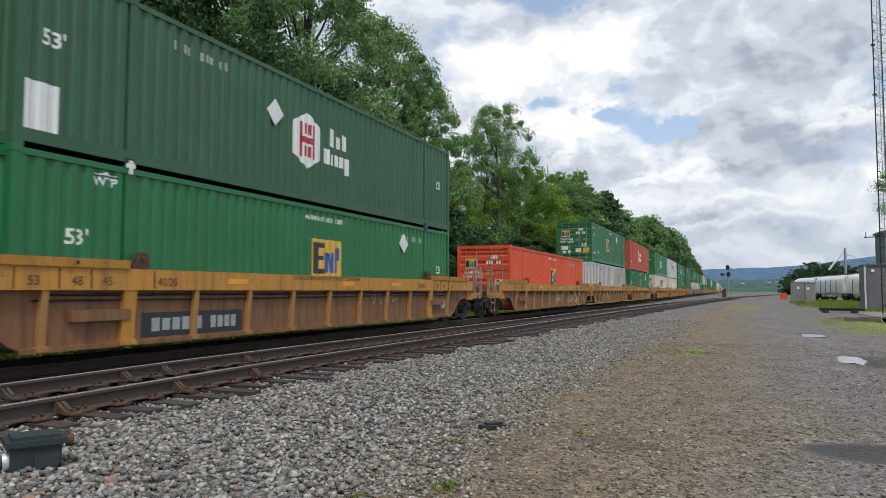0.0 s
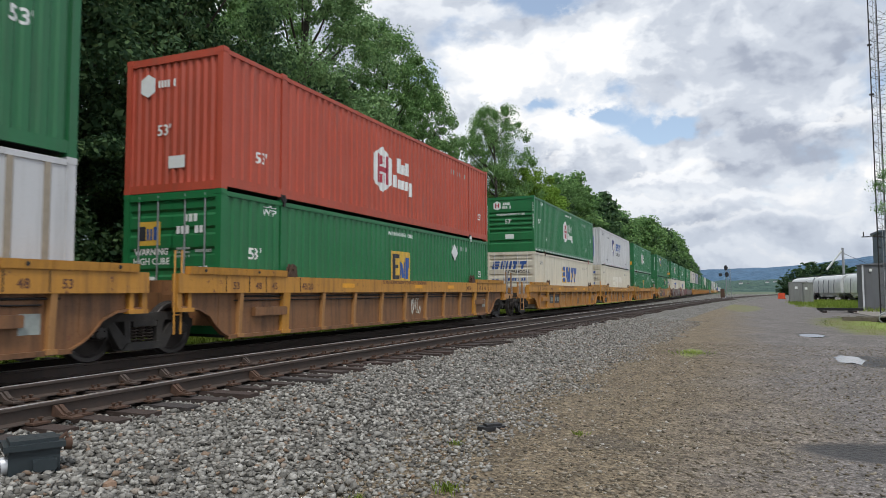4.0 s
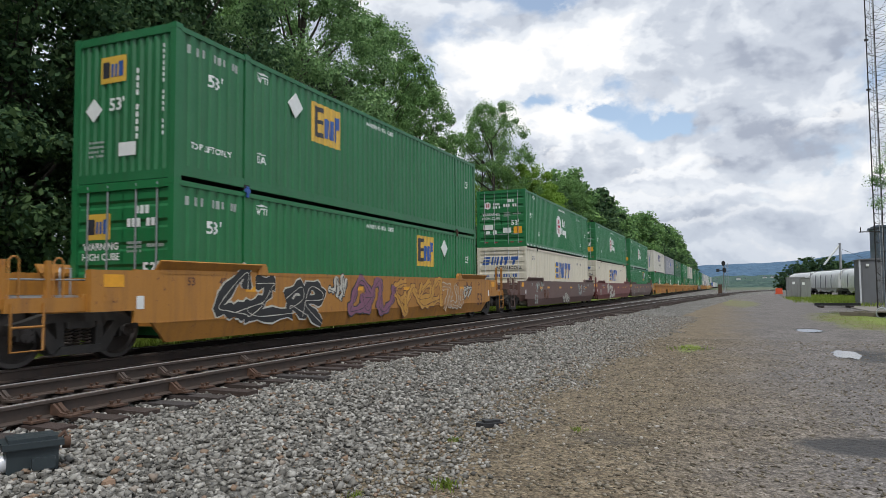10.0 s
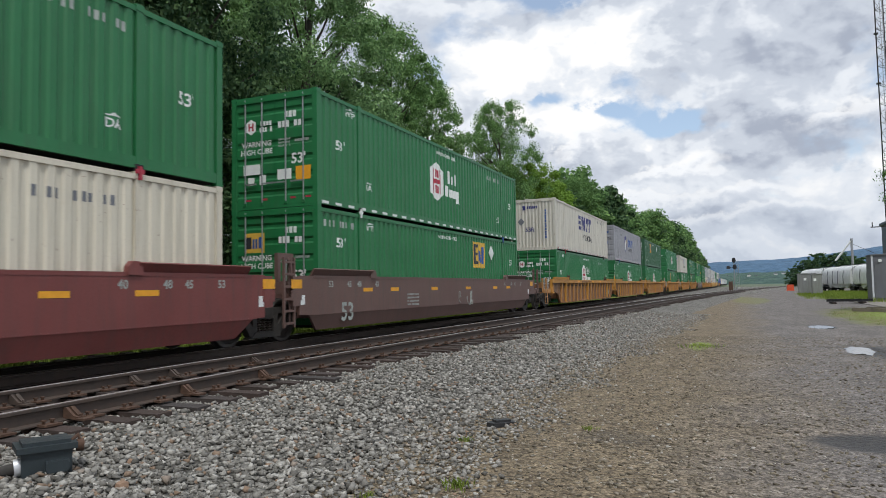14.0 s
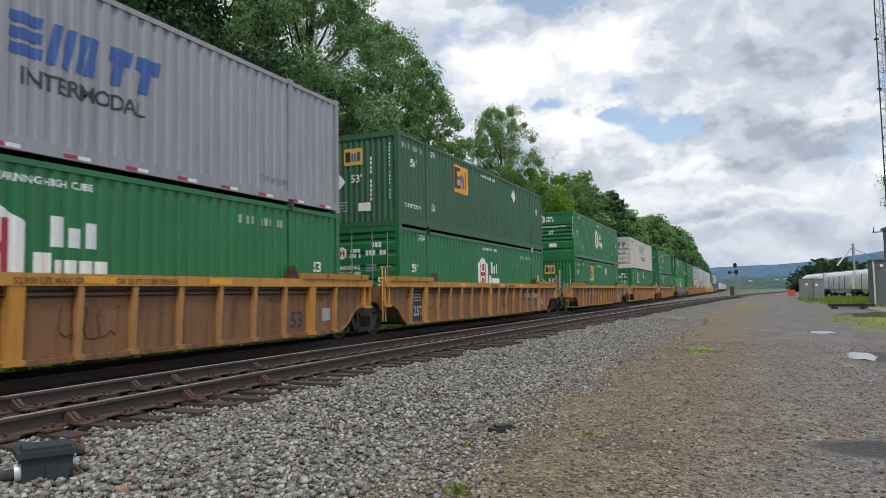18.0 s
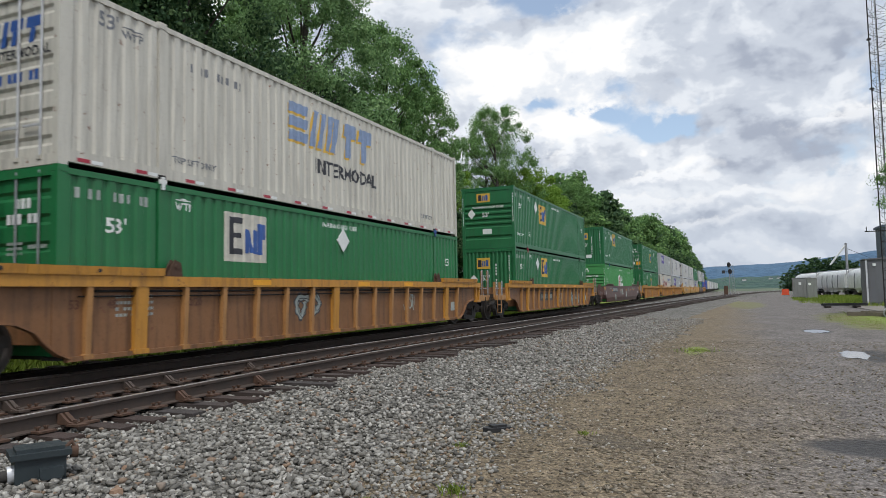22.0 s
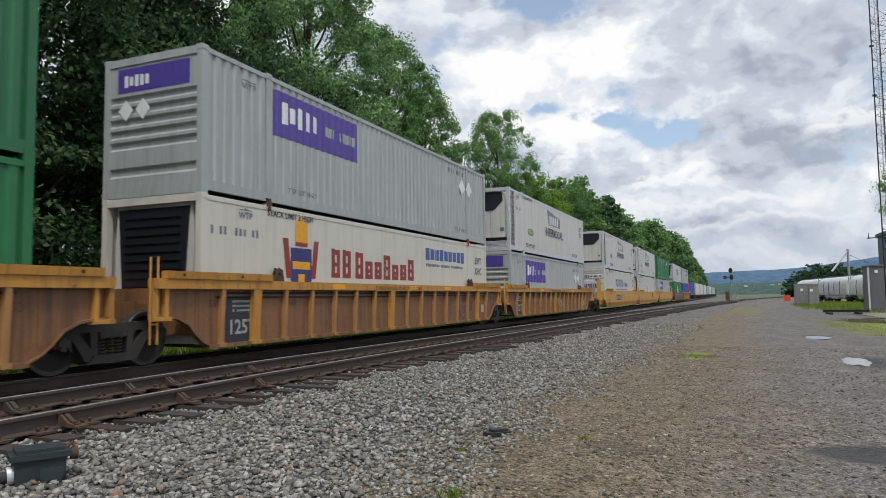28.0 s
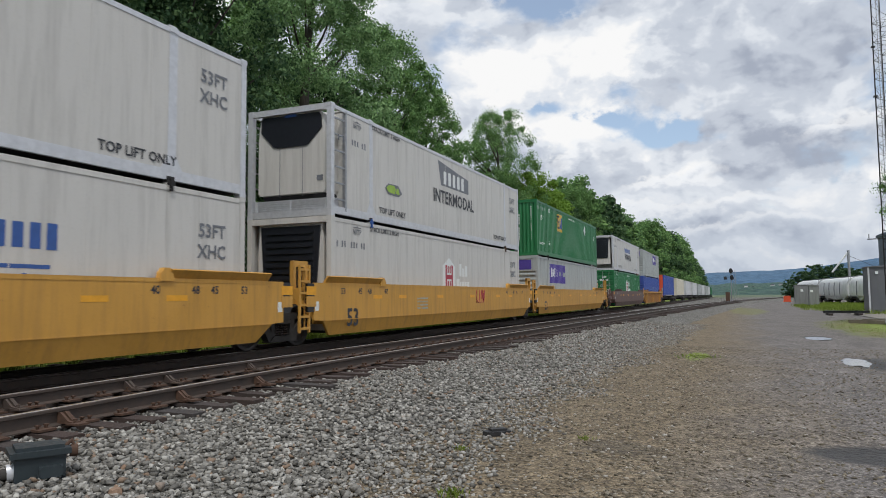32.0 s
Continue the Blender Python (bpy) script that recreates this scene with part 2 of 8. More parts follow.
GREEN = painted("green_paint", (0.01, 0.138, 0.042), dirt=(0.05, 0.06, 0.04), wear=0.25, rough=0.36)
GREEN_DARK = painted("dark_green_paint", (0.013, 0.128, 0.044), dirt=(0.045, 0.055, 0.04), wear=0.3, rough=0.36)
GREEN_OLD = painted("old_green_paint", (0.022, 0.098, 0.044), dirt=(0.06, 0.06, 0.045), wear=0.5, rust=0.25)
GREEN_LIGHT = painted("light_green_paint", (0.045, 0.245, 0.065), dirt=(0.06, 0.1, 0.05), wear=0.3)
CREAM = painted("cream_paint", (0.59, 0.55, 0.445), dirt=(0.2, 0.17, 0.12), wear=0.3, rust=0.12, fade=0.05)
WHITE = painted("white_paint", (0.53, 0.535, 0.54), wear=0.25, fade=0.04)
WHITE_OLD = painted("aged_white_paint", (0.53, 0.51, 0.445), wear=0.4, rust=0.3, fade=0.05)
REEFER = painted("reefer_white", (0.54, 0.525, 0.49), wear=0.25, rough=0.35, fade=0.03)
REEFER_CREAM = painted("cream_white_reefer", (0.57, 0.545, 0.47), dirt=(0.2, 0.18, 0.14), wear=0.2, rough=0.35, fade=0.03)
ORANGE = painted("orange_red_paint", (0.60, 0.075, 0.022), wear=0.25)
RED = painted("faded_red_paint", (0.40, 0.062, 0.03), wear=0.3)
GREY = painted("pale_grey_paint", (0.35, 0.372, 0.365), wear=0.3, fade=0.05)
LILAC = painted("lilac_grey_paint", (0.275, 0.28, 0.305), wear=0.3, fade=0.05)
BLUE = painted("blue_paint", (0.03, 0.07, 0.30), wear=0.3)
CAR_YELLOW = painted("weathered_yellow_paint", (0.46, 0.215, 0.03), dirt=(0.12, 0.055, 0.025), wear=0.6, rust=0.35)
CAR_BRIGHT = painted("bright_yellow_paint", (0.5, 0.258, 0.042), dirt=(0.16, 0.09, 0.04), wear=0.4, rust=0.05)
CAR_RUST = painted("rusty_brown_side", (0.2, 0.092, 0.036), dirt=(0.05, 0.028, 0.018), wear=0.85, rust=0.3)
CAR_RIB = painted("ochre_rib_paint", (0.36, 0.18, 0.06), dirt=(0.07, 0.04, 0.025), wear=0.6, rust=0.3)
CAR_MAROON = painted("maroon_paint", (0.155, 0.038, 0.033), dirt=(0.07, 0.045, 0.04), wear=0.5, rust=0.1)
CAR_BROWN = painted("dull_brown_paint", (0.115, 0.063, 0.052), dirt=(0.08, 0.06, 0.05), wear=0.6, rust=0.1)
CAR_ORANGE = painted("worn_orange_paint", (0.36, 0.158, 0.024), dirt=(0.15, 0.07, 0.035), wear=0.55, rust=0.3)
DECK = plain("grimy_brown_deck", (0.06, 0.043, 0.032), 0.85, 0.0, 0.5, 5)
BLACK = plain("black_paint", (0.022, 0.022, 0.023), 0.6)
STEEL_DARK = plain("grimy_steel", (0.02, 0.018, 0.017), 0.7, 0.1)
CAST = plain("dusty_cast_steel", (0.05, 0.045, 0.04), 0.85, 0.0, 0.45, 7)
WHEEL_STEEL = plain("wheel_steel", (0.075, 0.066, 0.06), 0.5, 0.6)
GALV = plain("galvanised_steel", (0.4, 0.41, 0.42), 0.42, 0.7, 0.3, 14)
ALU = plain("dull_aluminium", (0.62, 0.63, 0.65), 0.45, 0.35, 0.2)
INK_WHITE = plain("white_marking", (0.72, 0.74, 0.72), 0.5, vary=0.12)
INK_DIM = plain("faded_marking", (0.36, 0.40, 0.37), 0.6, vary=0.3)
INK_BLACK = plain("black_marking", (0.03, 0.032, 0.04), 0.5)
INK_BLUE = plain("blue_marking", (0.035, 0.10, 0.33), 0.45)
INK_BLUE_PALE = plain("pale_blue_marking", (0.22, 0.30, 0.46), 0.5)
INK_NAVY = plain("navy_marking", (0.03, 0.035, 0.17), 0.45)
INK_PURPLE = plain("purple_marking", (0.085, 0.055, 0.30), 0.45, vary=0.2)
INK_YELLOW = plain("yellow_marking", (0.64, 0.40, 0.06), 0.5, vary=0.2)
INK_AMBER = plain("amber_marking", (0.78, 0.36, 0.02), 0.5, vary=0.2)
INK_RED = plain("red_marking", (0.40, 0.03, 0.055), 0.5, vary=0.2)
INK_CLARET = plain("claret_marking", (0.28, 0.035, 0.03), 0.5)
INK_GREY = plain("grey_marking", (0.16, 0.17, 0.19), 0.5)
INK_LIME = plain("lime_marking", (0.30, 0.48, 0.05), 0.5)
INK_RUST = plain("rust_marking", (0.14, 0.06, 0.035), 0.7)
INK_PINK = plain("violet_spray", (0.25, 0.11, 0.17), 0.7)
INK_SPRAY = plain("cream_spray", (0.55, 0.53, 0.46), 0.7)
GRILLE = plain("dark_grille", (0.018, 0.02, 0.026), 0.3)


# ---- geometry helpers ----
def quick_mesh(name, v, f, mat):
    """A mesh from arrays of vertices and of faces with equal corner counts."""
    me = bpy.data.meshes.new(name)
    n, m = f.shape
    me.vertices.add(len(v))
    me.vertices.foreach_set("co", np.ascontiguousarray(v, dtype=np.float32).ravel())
    me.loops.add(n * m)
    me.loops.foreach_set("vertex_index", np.ascontiguousarray(f, dtype=np.int32).ravel())
    me.polygons.add(n)
    me.polygons.foreach_set("loop_start", np.arange(0, n * m, m, dtype=np.int32))
    me.update(calc_edges=True)
    me.materials.append(mat)
    return me


class Geo:
    """Gathers simple solids into one mesh."""

    def __init__(self):
        self.v, self.f, self.s = [], [], []

    def add(self, verts, faces, smooth=False):
        k = len(self.v)
        self.v.extend(tuple(p) for p in verts)
        self.f.extend(tuple(i + k for i in f) for f in faces)
        self.s.extend([smooth] * len(faces))
        return self

    def box(self, x0, x1, y0, y1, z0, z1, c=0.0):
        """A box; c cuts its long edges (a worn, rounded look)."""
        x0, x1, y0, y1, z0, z1 = min(x0, x1), max(x0, x1), min(y0, y1), max(y0, y1), min(z0, z1), max(z0, z1)
        c = min(c, (x1 - x0) / 3, (y1 - y0) / 3, (z1 - z0) / 3)
        if c <= 0:
            v = [(x, y, z) for x in (x0, x1) for y in (y0, y1) for z in (z0, z1)]
            return self.add(v, [(0, 1, 3, 2), (4, 6, 7, 5), (0, 4, 5, 1), (2, 3, 7, 6), (0, 2, 6, 4), (1, 5, 7, 3)])
        bm = bmesh.new()
        for x in (x0, x1):
            for y in (y0, y1):
                for z in (z0, z1):
                    sx, sy, sz = (1 if x == x0 else -1), (1 if y == y0 else -1), (1 if z == z0 else -1)
                    bm.verts.new((x + sx * c, y, z)), bm.verts.new((x, y + sy * c, z)), bm.verts.new((x, y, z + sz * c))
        bmesh.ops.convex_hull(bm, input=bm.verts[:])
        bmesh.ops.dissolve_limit(bm, angle_limit=0.02, verts=bm.verts[:], edges=bm.edges[:])
        bm.verts.index_update()
        self.add([p.co[:] for p in bm.verts], [[p.index for p in f.verts] for f in bm.faces])
        bm.free()
        return self

    def prism(self, poly, a, b, plane="xz"):
        """A polygon drawn in one plane, drawn out along the third axis from a to b."""
        n = len(poly)
        area = sum(poly[i][0] * poly[(i + 1) % n][1] - poly[(i + 1) % n][0] * poly[i][1] for i in range(n))
        if area < 0:
            poly = poly[::-1]

        def at(p, w):
            return (p[0], w, p[1]) if plane == "xz" else (w, p[0], p[1]) if plane == "yz" else (p[0], p[1], w)
        v = [at(p, a) for p in poly] + [at(p, b) for p in poly]
        f = [tuple(range(n)), tuple(range(2 * n - 1, n - 1, -1))] + [(i, i + n, (i + 1) % n + n, (i + 1) % n) for i in range(n)]
        flip = (b > a) == (plane != "xz")
        return self.add(v, [q[::-1] for q in f] if flip else f)

    def tube(self, pts, r, seg=8, r2=None):
        """A round bar along a line of points, tapering from r to r2."""
        pts = [Vector(p) for p in pts]
        r2 = r if r2 is None else r2
        rings, n = [], len(pts)
        for i, p in enumerate(pts):
            d = (pts[min(i + 1, n - 1)] - pts[max(i - 1, 0)]).normalized()
            a = d.orthogonal().normalized() if i == 0 else (a - d * a.dot(d)).normalized()
            b = d.cross(a)
            q = r + (r2 - r) * i / (n - 1)
            rings += [p + (a * math.cos(t) + b * math.sin(t)) * q for t in (2 * math.pi * j / seg for j in range(seg))]
        f = [(i * seg + j, i * seg + (j + 1) % seg, (i + 1) * seg + (j + 1) % seg, (i + 1) * seg + j) for i in range(n - 1) for j in range(seg)]
        self.add(rings, f, True)
        return self.add([rings[j] for j in range(seg)], [tuple(range(seg))[::-1]]).add([rings[(n - 1) * seg + j] for j in range(seg)], [tuple(range(seg))])

    def lathe(self, profile, y0, seg=28, centre=(0, 0)):
        """A profile of (radius, y) turned round the y axis."""
        m = len(profile)
        v = [(centre[0] + r * math.cos(t), y0 + y, centre[1] + r * math.sin(t)) for t in (2 * math.pi * j / seg for j in range(seg)) for r, y in profile]
        f = [(j * m + i, j * m + i + 1, ((j + 1) % seg) * m + i + 1, ((j + 1) % seg) * m + i) for j in range(seg) for i in range(m - 1)]
        return self.add(v, f)

    def mesh(self, name, mat):
        me = bpy.data.meshes.new(name)
        me.from_pydata(self.v, [], self.f)
        me.polygons.foreach_set("use_smooth", self.s)
        me.materials.append(mat)
        me.update()
        return me


CACHE = {}


def part(name, key, build, mat, parent, at=None, label=""):
    """One mesh object under a thing or under a part. Alike pieces (same key and material) share their mesh."""
    k = (key, mat.name)
    if k not in CACHE:
        g = build() if callable(build) else build
        CACHE[k] = g.mesh(name, mat) if isinstance(g, Geo) else g
    ob = new(name, CACHE[k])
    ob.parent = parent
    if at is not None:
        ob.matrix_basis = at if isinstance(at, Matrix) else Matrix.Translation(at)
    small = name in ("fine_print", "number_mark", "reflector_strip", "stencil_block", "stencil_line", "data_plate", "sprayed_tag", "sprayed_outline", "scrawled_tag", "warning_mark", "company_word", "stack_mark", "unit_seam")
    return tagged(ob, label=label, kind="stuff" if small else "")


def thing(name, label, category, group="", m=None, kind=""):
    ob = new(name)
    ob.empty_display_size = 0.3
    if m is not None:
        ob.matrix_basis = m
    return tagged(ob, label, category, group, kind)


def solid(name, geo, mat, label="", category="", kind="", group="", m=None):
    ob = new(name, geo.mesh(name, mat))
    if m is not None:
        ob.matrix_basis = m
    return tagged(ob, label, category, group, kind)


# ---- the ground ----
TRAIN_Y, LOT_Z = 10.61, -0.41


def smooth(a, b, t):
    t = max(0.0, min(1.0, (t - a) / (b - a)))
    return t * t * (3 - 2 * t)


def near_y(x):
    """Centre line of the turnout track that bends away from the main track."""
    bend = 0.42 * (1 - smooth(1.5, 11.0, x)) if x > -36 else 0.42
    return 7.85 - 0.0195 * max(x, -36) - 0.00027 * max(x, -36) ** 2 - bend


def ground_z(x, y):
    """Height of the ground sheet: a level lot, dips of puddles, a low grass bank behind the train."""
    z = LOT_Z + 0.02 * noise.noise((x * 0.35, y * 0.35, 0.0)) + 0.008 * noise.noise((x * 1.7, y * 1.7, 3.0))
    far = smooth(60, 140, math.hypot(x, y))
    z = z * (1 - far) + (LOT_Z - 0.03) * far
    for px, py, rx, ry, d in PUDDLES:
        q = math.hypot((x - px) / (rx * 1.5), (y - py) / (ry * 1.5))
        if q < 1:
            z -= d * (1 - q * q)
    if y > 13.0:
        z += 0.9 * smooth(13.2, 24, y) * (1 - smooth(200, 400, abs(x)))
    return z


PUDDLES = ((18.2, -2.42, 0.95, 0.27, 0.05), (27.3, -2.5, 0.95, 0.36, 0.05), (7.85, -1.25, 0.5, 0.7, 0.05))


def axis_steps(fine, mid, coarse):
    out = []
    for a, b, s in (*fine, *mid, *coarse):
        out += list(np.arange(a, b, s))
    return sorted(set(round(float(v), 3) for v in out))


gx = axis_steps(((-2, 32, 0.22),), ((-40, -2, 2), (32, 110, 1.5)), ((-400, -40, 40), (110, 400, 15), (400, 3600, 200)))
gy = axis_steps(((-6, 5, 0.22),), ((5, 30, 1.0), (-40, -6, 1.0)), ((-1600, -40, 60), (30, 60, 6), (60, 1600, 70)))
gv = [(x, y, ground_z(x, y)) for x in gx for y in gy]
gf = [(i * len(gy) + j, (i + 1) * len(gy) + j, (i + 1) * len(gy) + j + 1, i * len(gy) + j + 1) for i in range(len(gx) - 1) for j in range(len(gy) - 1)]

k = Mat("lot_dirt_and_grass", 0.92)
px_, py_ = k.axis(0), k.axis(1)
wob = k.noise(0.35, 5, 0.6)
fine_n = k.noise(14, 6, 0.68)
grit = k.cells(34, out="Color")
pebble = k.cells(15)
dirt_c = k.ramp(k.noise(2.2, 7, 0.66), ((0.3, (0.112, 0.084, 0.05)), (0.7, (0.225, 0.176, 0.112))))
road_c = k.ramp(k.noise(1.1, 7, 0.62), ((0.3, (0.108, 0.096, 0.086)), (0.7, (0.192, 0.172, 0.157))))
side = k.math("ADD", py_, k.math("MULTIPLY", k.math("SUBTRACT", wob, 0.5), 3.2))
lot_c = k.mix(k.ramp(k.math("MULTIPLY", k.math("ADD", side, 1.6), 0.34), ((0.15, 0.0), (0.85, 1.0))), road_c, dirt_c)
lot_c = k.mix(0.85, lot_c, k.ramp(fine_n, ((0.3, 0.12), (0.7, 0.9))), "SOFT_LIGHT")
lot_c = k.mix(0.7, lot_c, k.ramp(k.cells(42), ((0.1, 0.75), (0.75, 0.15))), "SOFT_LIGHT")
lot_c = k.mix(0.55, lot_c, k.ramp(grit, ((0.2, 0.1), (0.8, 0.9))), "SOFT_LIGHT")
grass_c = k.ramp(k.noise(5, 6, 0.7), ((0.3, (0.13, 0.18, 0.028)), (0.7, (0.25, 0.32, 0.055))))
dry_c = k.ramp(k.noise(1.2, 6, 0.7), ((0.3, (0.17, 0.125, 0.055)), (0.7, (0.13, 0.18, 0.03))))


def patch(cx, cy, rx, ry):
    """1 inside a ragged oval of grass, 0 outside."""
    a = k.math("DIVIDE", k.math("SUBTRACT", px_, cx), rx)
    b = k.math("DIVIDE", k.math("SUBTRACT", py_, cy), ry)
    d = k.math("SQRT", k.math("ADD", k.math("MULTIPLY", a, a), k.math("MULTIPLY", b, b)))
    d = k.math("ADD", d, k.math("MULTIPLY", k.math("SUBTRACT", k.noise(0.9, 6, 0.7), 0.5), 0.9))
    return k.ramp(d, ((0.75, 1.0), (1.05, 0.0)))


lot_c = k.mix(k.math("MULTIPLY", patch(36, -7.6, 13, 4.4), 0.9), lot_c, dry_c)
lot_c = k.mix(k.math("MULTIPLY", patch(36, -8.4, 10, 3.6), 0.8), lot_c, grass_c)
lot_c = k.mix(k.math("MULTIPLY", patch(70, -0.8, 15, 1.7), 0.6), lot_c, dry_c)
for spot in ((85, -15, 38, 9.0), (92, 0.6, 14, 1.0), (18.5, 1.0, 1.4, 0.3), (160, 2.0, 60, 1.6)):
    lot_c = k.mix(k.math("MULTIPLY", patch(*spot), 0.85), lot_c, grass_c)
bank = k.ramp(k.math("MULTIPLY", k.math("SUBTRACT", k.math("ADD", py_, k.math("MULTIPLY", wob, 0.8)), 12.6), 0.5), ((0.3, 0.0), (0.7, 1.0)))
lot_c = k.mix(bank, lot_c, grass_c)
distant = k.ramp(k.math("MULTIPLY", px_, 0.001), ((0.16, 0.0), (0.26, 1.0)))
lot_c = k.mix(k.math("MULTIPLY", distant, 0.8), lot_c, (0.075, 0.11, 0.05))
damp = k.mix(1.0, patch(7.85, -1.25, 0.52, 0.8), patch(17.7, -2.75, 1.6, 0.6), "LIGHTEN")
damp = k.mix(1.0, damp, k.math("MULTIPLY", patch(7.3, 1.2, 0.42, 0.5), 0.45), "LIGHTEN")
damp = k.mix(1.0, damp, patch(27.3, -2.55, 1.7, 0.5), "LIGHTEN")
lot_c = k.mix(damp, lot_c, k.mix(1.0, lot_c, (0.2, 0.195, 0.19), "MULTIPLY"))
k.color(lot_c).rough(k.mix(damp, 0.93, 0.6))
k.bump(k.math("ADD", k.math("MULTIPLY", fine_n, 0.6), k.math("MULTIPLY", pebble, 0.8)), 0.75, 0.03)
LOT = k.m
ground = new("ground", bpy.data.meshes.new("ground"))
ground.data.from_pydata(gv, [], gf)
ground.data.polygons.foreach_set("use_smooth", [True] * len(gf))
ground.data.materials.append(LOT)
tagged(ground, "packed grey-brown gravel lot running into grass", "ground", kind="structure")

# standing water
k = Mat("puddle_water", 0.03)
k.color((0.05, 0.047, 0.042))
k.b.inputs["IOR"].default_value = 1.33
k.bump(k.noise(5, 3), 0.03, 0.01)
WATER = k.m
for px, py, rx, ry, d in PUDDLES[:2]:
    g = Geo()
    rim = [(px + rx * 1.05 * (1 + 0.45 * noise.noise((math.cos(a) * 2 + px, math.sin(a) * 2, 0))) * math.cos(a),
            py + ry * 1.05 * (1 + 0.45 * noise.noise((math.cos(a) * 2 + px, math.sin(a) * 2, 0))) * math.sin(a)) for a in (2 * math.pi * i / 40 for i in range(40))]
    level = ground_z(px, py) + d * 0.72
    g.prism(rim, level - 0.05, level, "xy")
    solid("puddle", g, WATER, "shallow puddle of rainwater mirroring the sky", "puddle", group="puddles on the lot")

# ballast: a raised bed of crushed stone that follows both tracks
k = Mat("crushed_stone_bed", 0.9)
st = k.cells(15, out="Color")
# shade in the crevices between stones, put into the colour by cell distance
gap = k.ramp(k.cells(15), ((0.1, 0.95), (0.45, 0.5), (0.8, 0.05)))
bc = k.ramp(k.noise(0.9, 6), ((0.3, (0.115, 0.106, 0.092)), (0.7, (0.2, 0.19, 0.165))))
bc = k.mix(0.85, bc, k.ramp(k.noise(9, 5, 0.75), ((0.35, 0.05), (0.68, 1.0))), "SOFT_LIGHT")
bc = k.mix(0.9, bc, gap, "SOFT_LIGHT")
bc = k.mix(0.6, bc, k.ramp(st, ((0.2, 0.15), (0.8, 0.85))), "SOFT_LIGHT")
# shade beneath the train, painted near black into the stone colour
train_shade = k.ramp(k.math("MULTIPLY", k.math("ADD", k.axis(1), k.math("MULTIPLY", k.noise(1.5, 5), 0.8)), 0.1), ((0.9, 0.0), (0.985, 1.0)))
k.color(k.mix(k.math("MULTIPLY", train_shade, 0.85), bc, (0.014, 0.013, 0.012)))
k.bump(k.cells(15), 1.0, -0.05)
BED = k.m


def bed_z(x, y):
    """Height of the stone bed's top."""
    n_edge = near_y(x) - 2.45
    rise = smooth(n_edge - 2.9, n_edge + 0.35, y)
    return LOT_Z - 0.05 + (0.142 + 0.05) * rise + 0.03 * noise.noise((x * 0.9, y * 0.9, 5.0)) + 0.012 * noise.noise((x * 3.1, y * 3.1, 6.0))


bx = axis_steps(((-6, 34, 0.4),), ((-60, -6, 3), (34, 120, 2)), ((120, 330, 10),))
rows = 26
bv, bf = [], []
for x in bx:
    y0 = near_y(x) - 4.7
    y1 = 13.1
    for j in range(rows):
        y = y0 + (y1 - y0) * j / (rows - 1)
        z = bed_z(x, y)
        if y > 12.2:
            z -= 0.22 * smooth(12.2, 13.1, y)
        bv.append((x, y, z if j not in (0, rows - 1) else LOT_Z - 0.25))
bf = [(i * rows + j, (i + 1) * rows + j, (i + 1) * rows + j + 1, i * rows + j + 1) for i in range(len(bx) - 1) for j in range(rows - 1)]
bed = new("ballast_bed", bpy.data.meshes.new("ballast_bed"))
bed.data.from_pydata(bv, [], bf)
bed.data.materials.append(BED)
tagged(bed, "bed of crushed grey stone under two tracks", "ballast", kind="structure")

# loose stones, thousands of them, strewn where the camera stands near
k = Mat("crushed_stone", 0.88)
rnd = k.island()
k.color(k.mix(0.45, k.ramp(rnd, ((0.0, (0.075, 0.07, 0.06)), (0.35, (0.18, 0.17, 0.15)), (0.75, (0.275, 0.263, 0.235)), (0.93, (0.4, 0.383, 0.345)), (0.96, (0.19, 0.135, 0.095)), (1.0, (0.22, 0.15, 0.1)))), k.ramp(k.noise(30, 5, 0.7), ((0.3, 0.3), (0.75, 0.75))), "SOFT_LIGHT"))
k.bump(k.noise(70, 4), 0.4, 0.006)
STONE = k.m
k = Mat("lot_pebble", 0.92)
rnd = k.island()
k.color(k.ramp(rnd, ((0.0, (0.07, 0.058, 0.04)), (0.5, (0.185, 0.155, 0.11)), (0.9, (0.28, 0.245, 0.19)), (1.0, (0.42, 0.4, 0.36)))))
PEBBLE = k.m


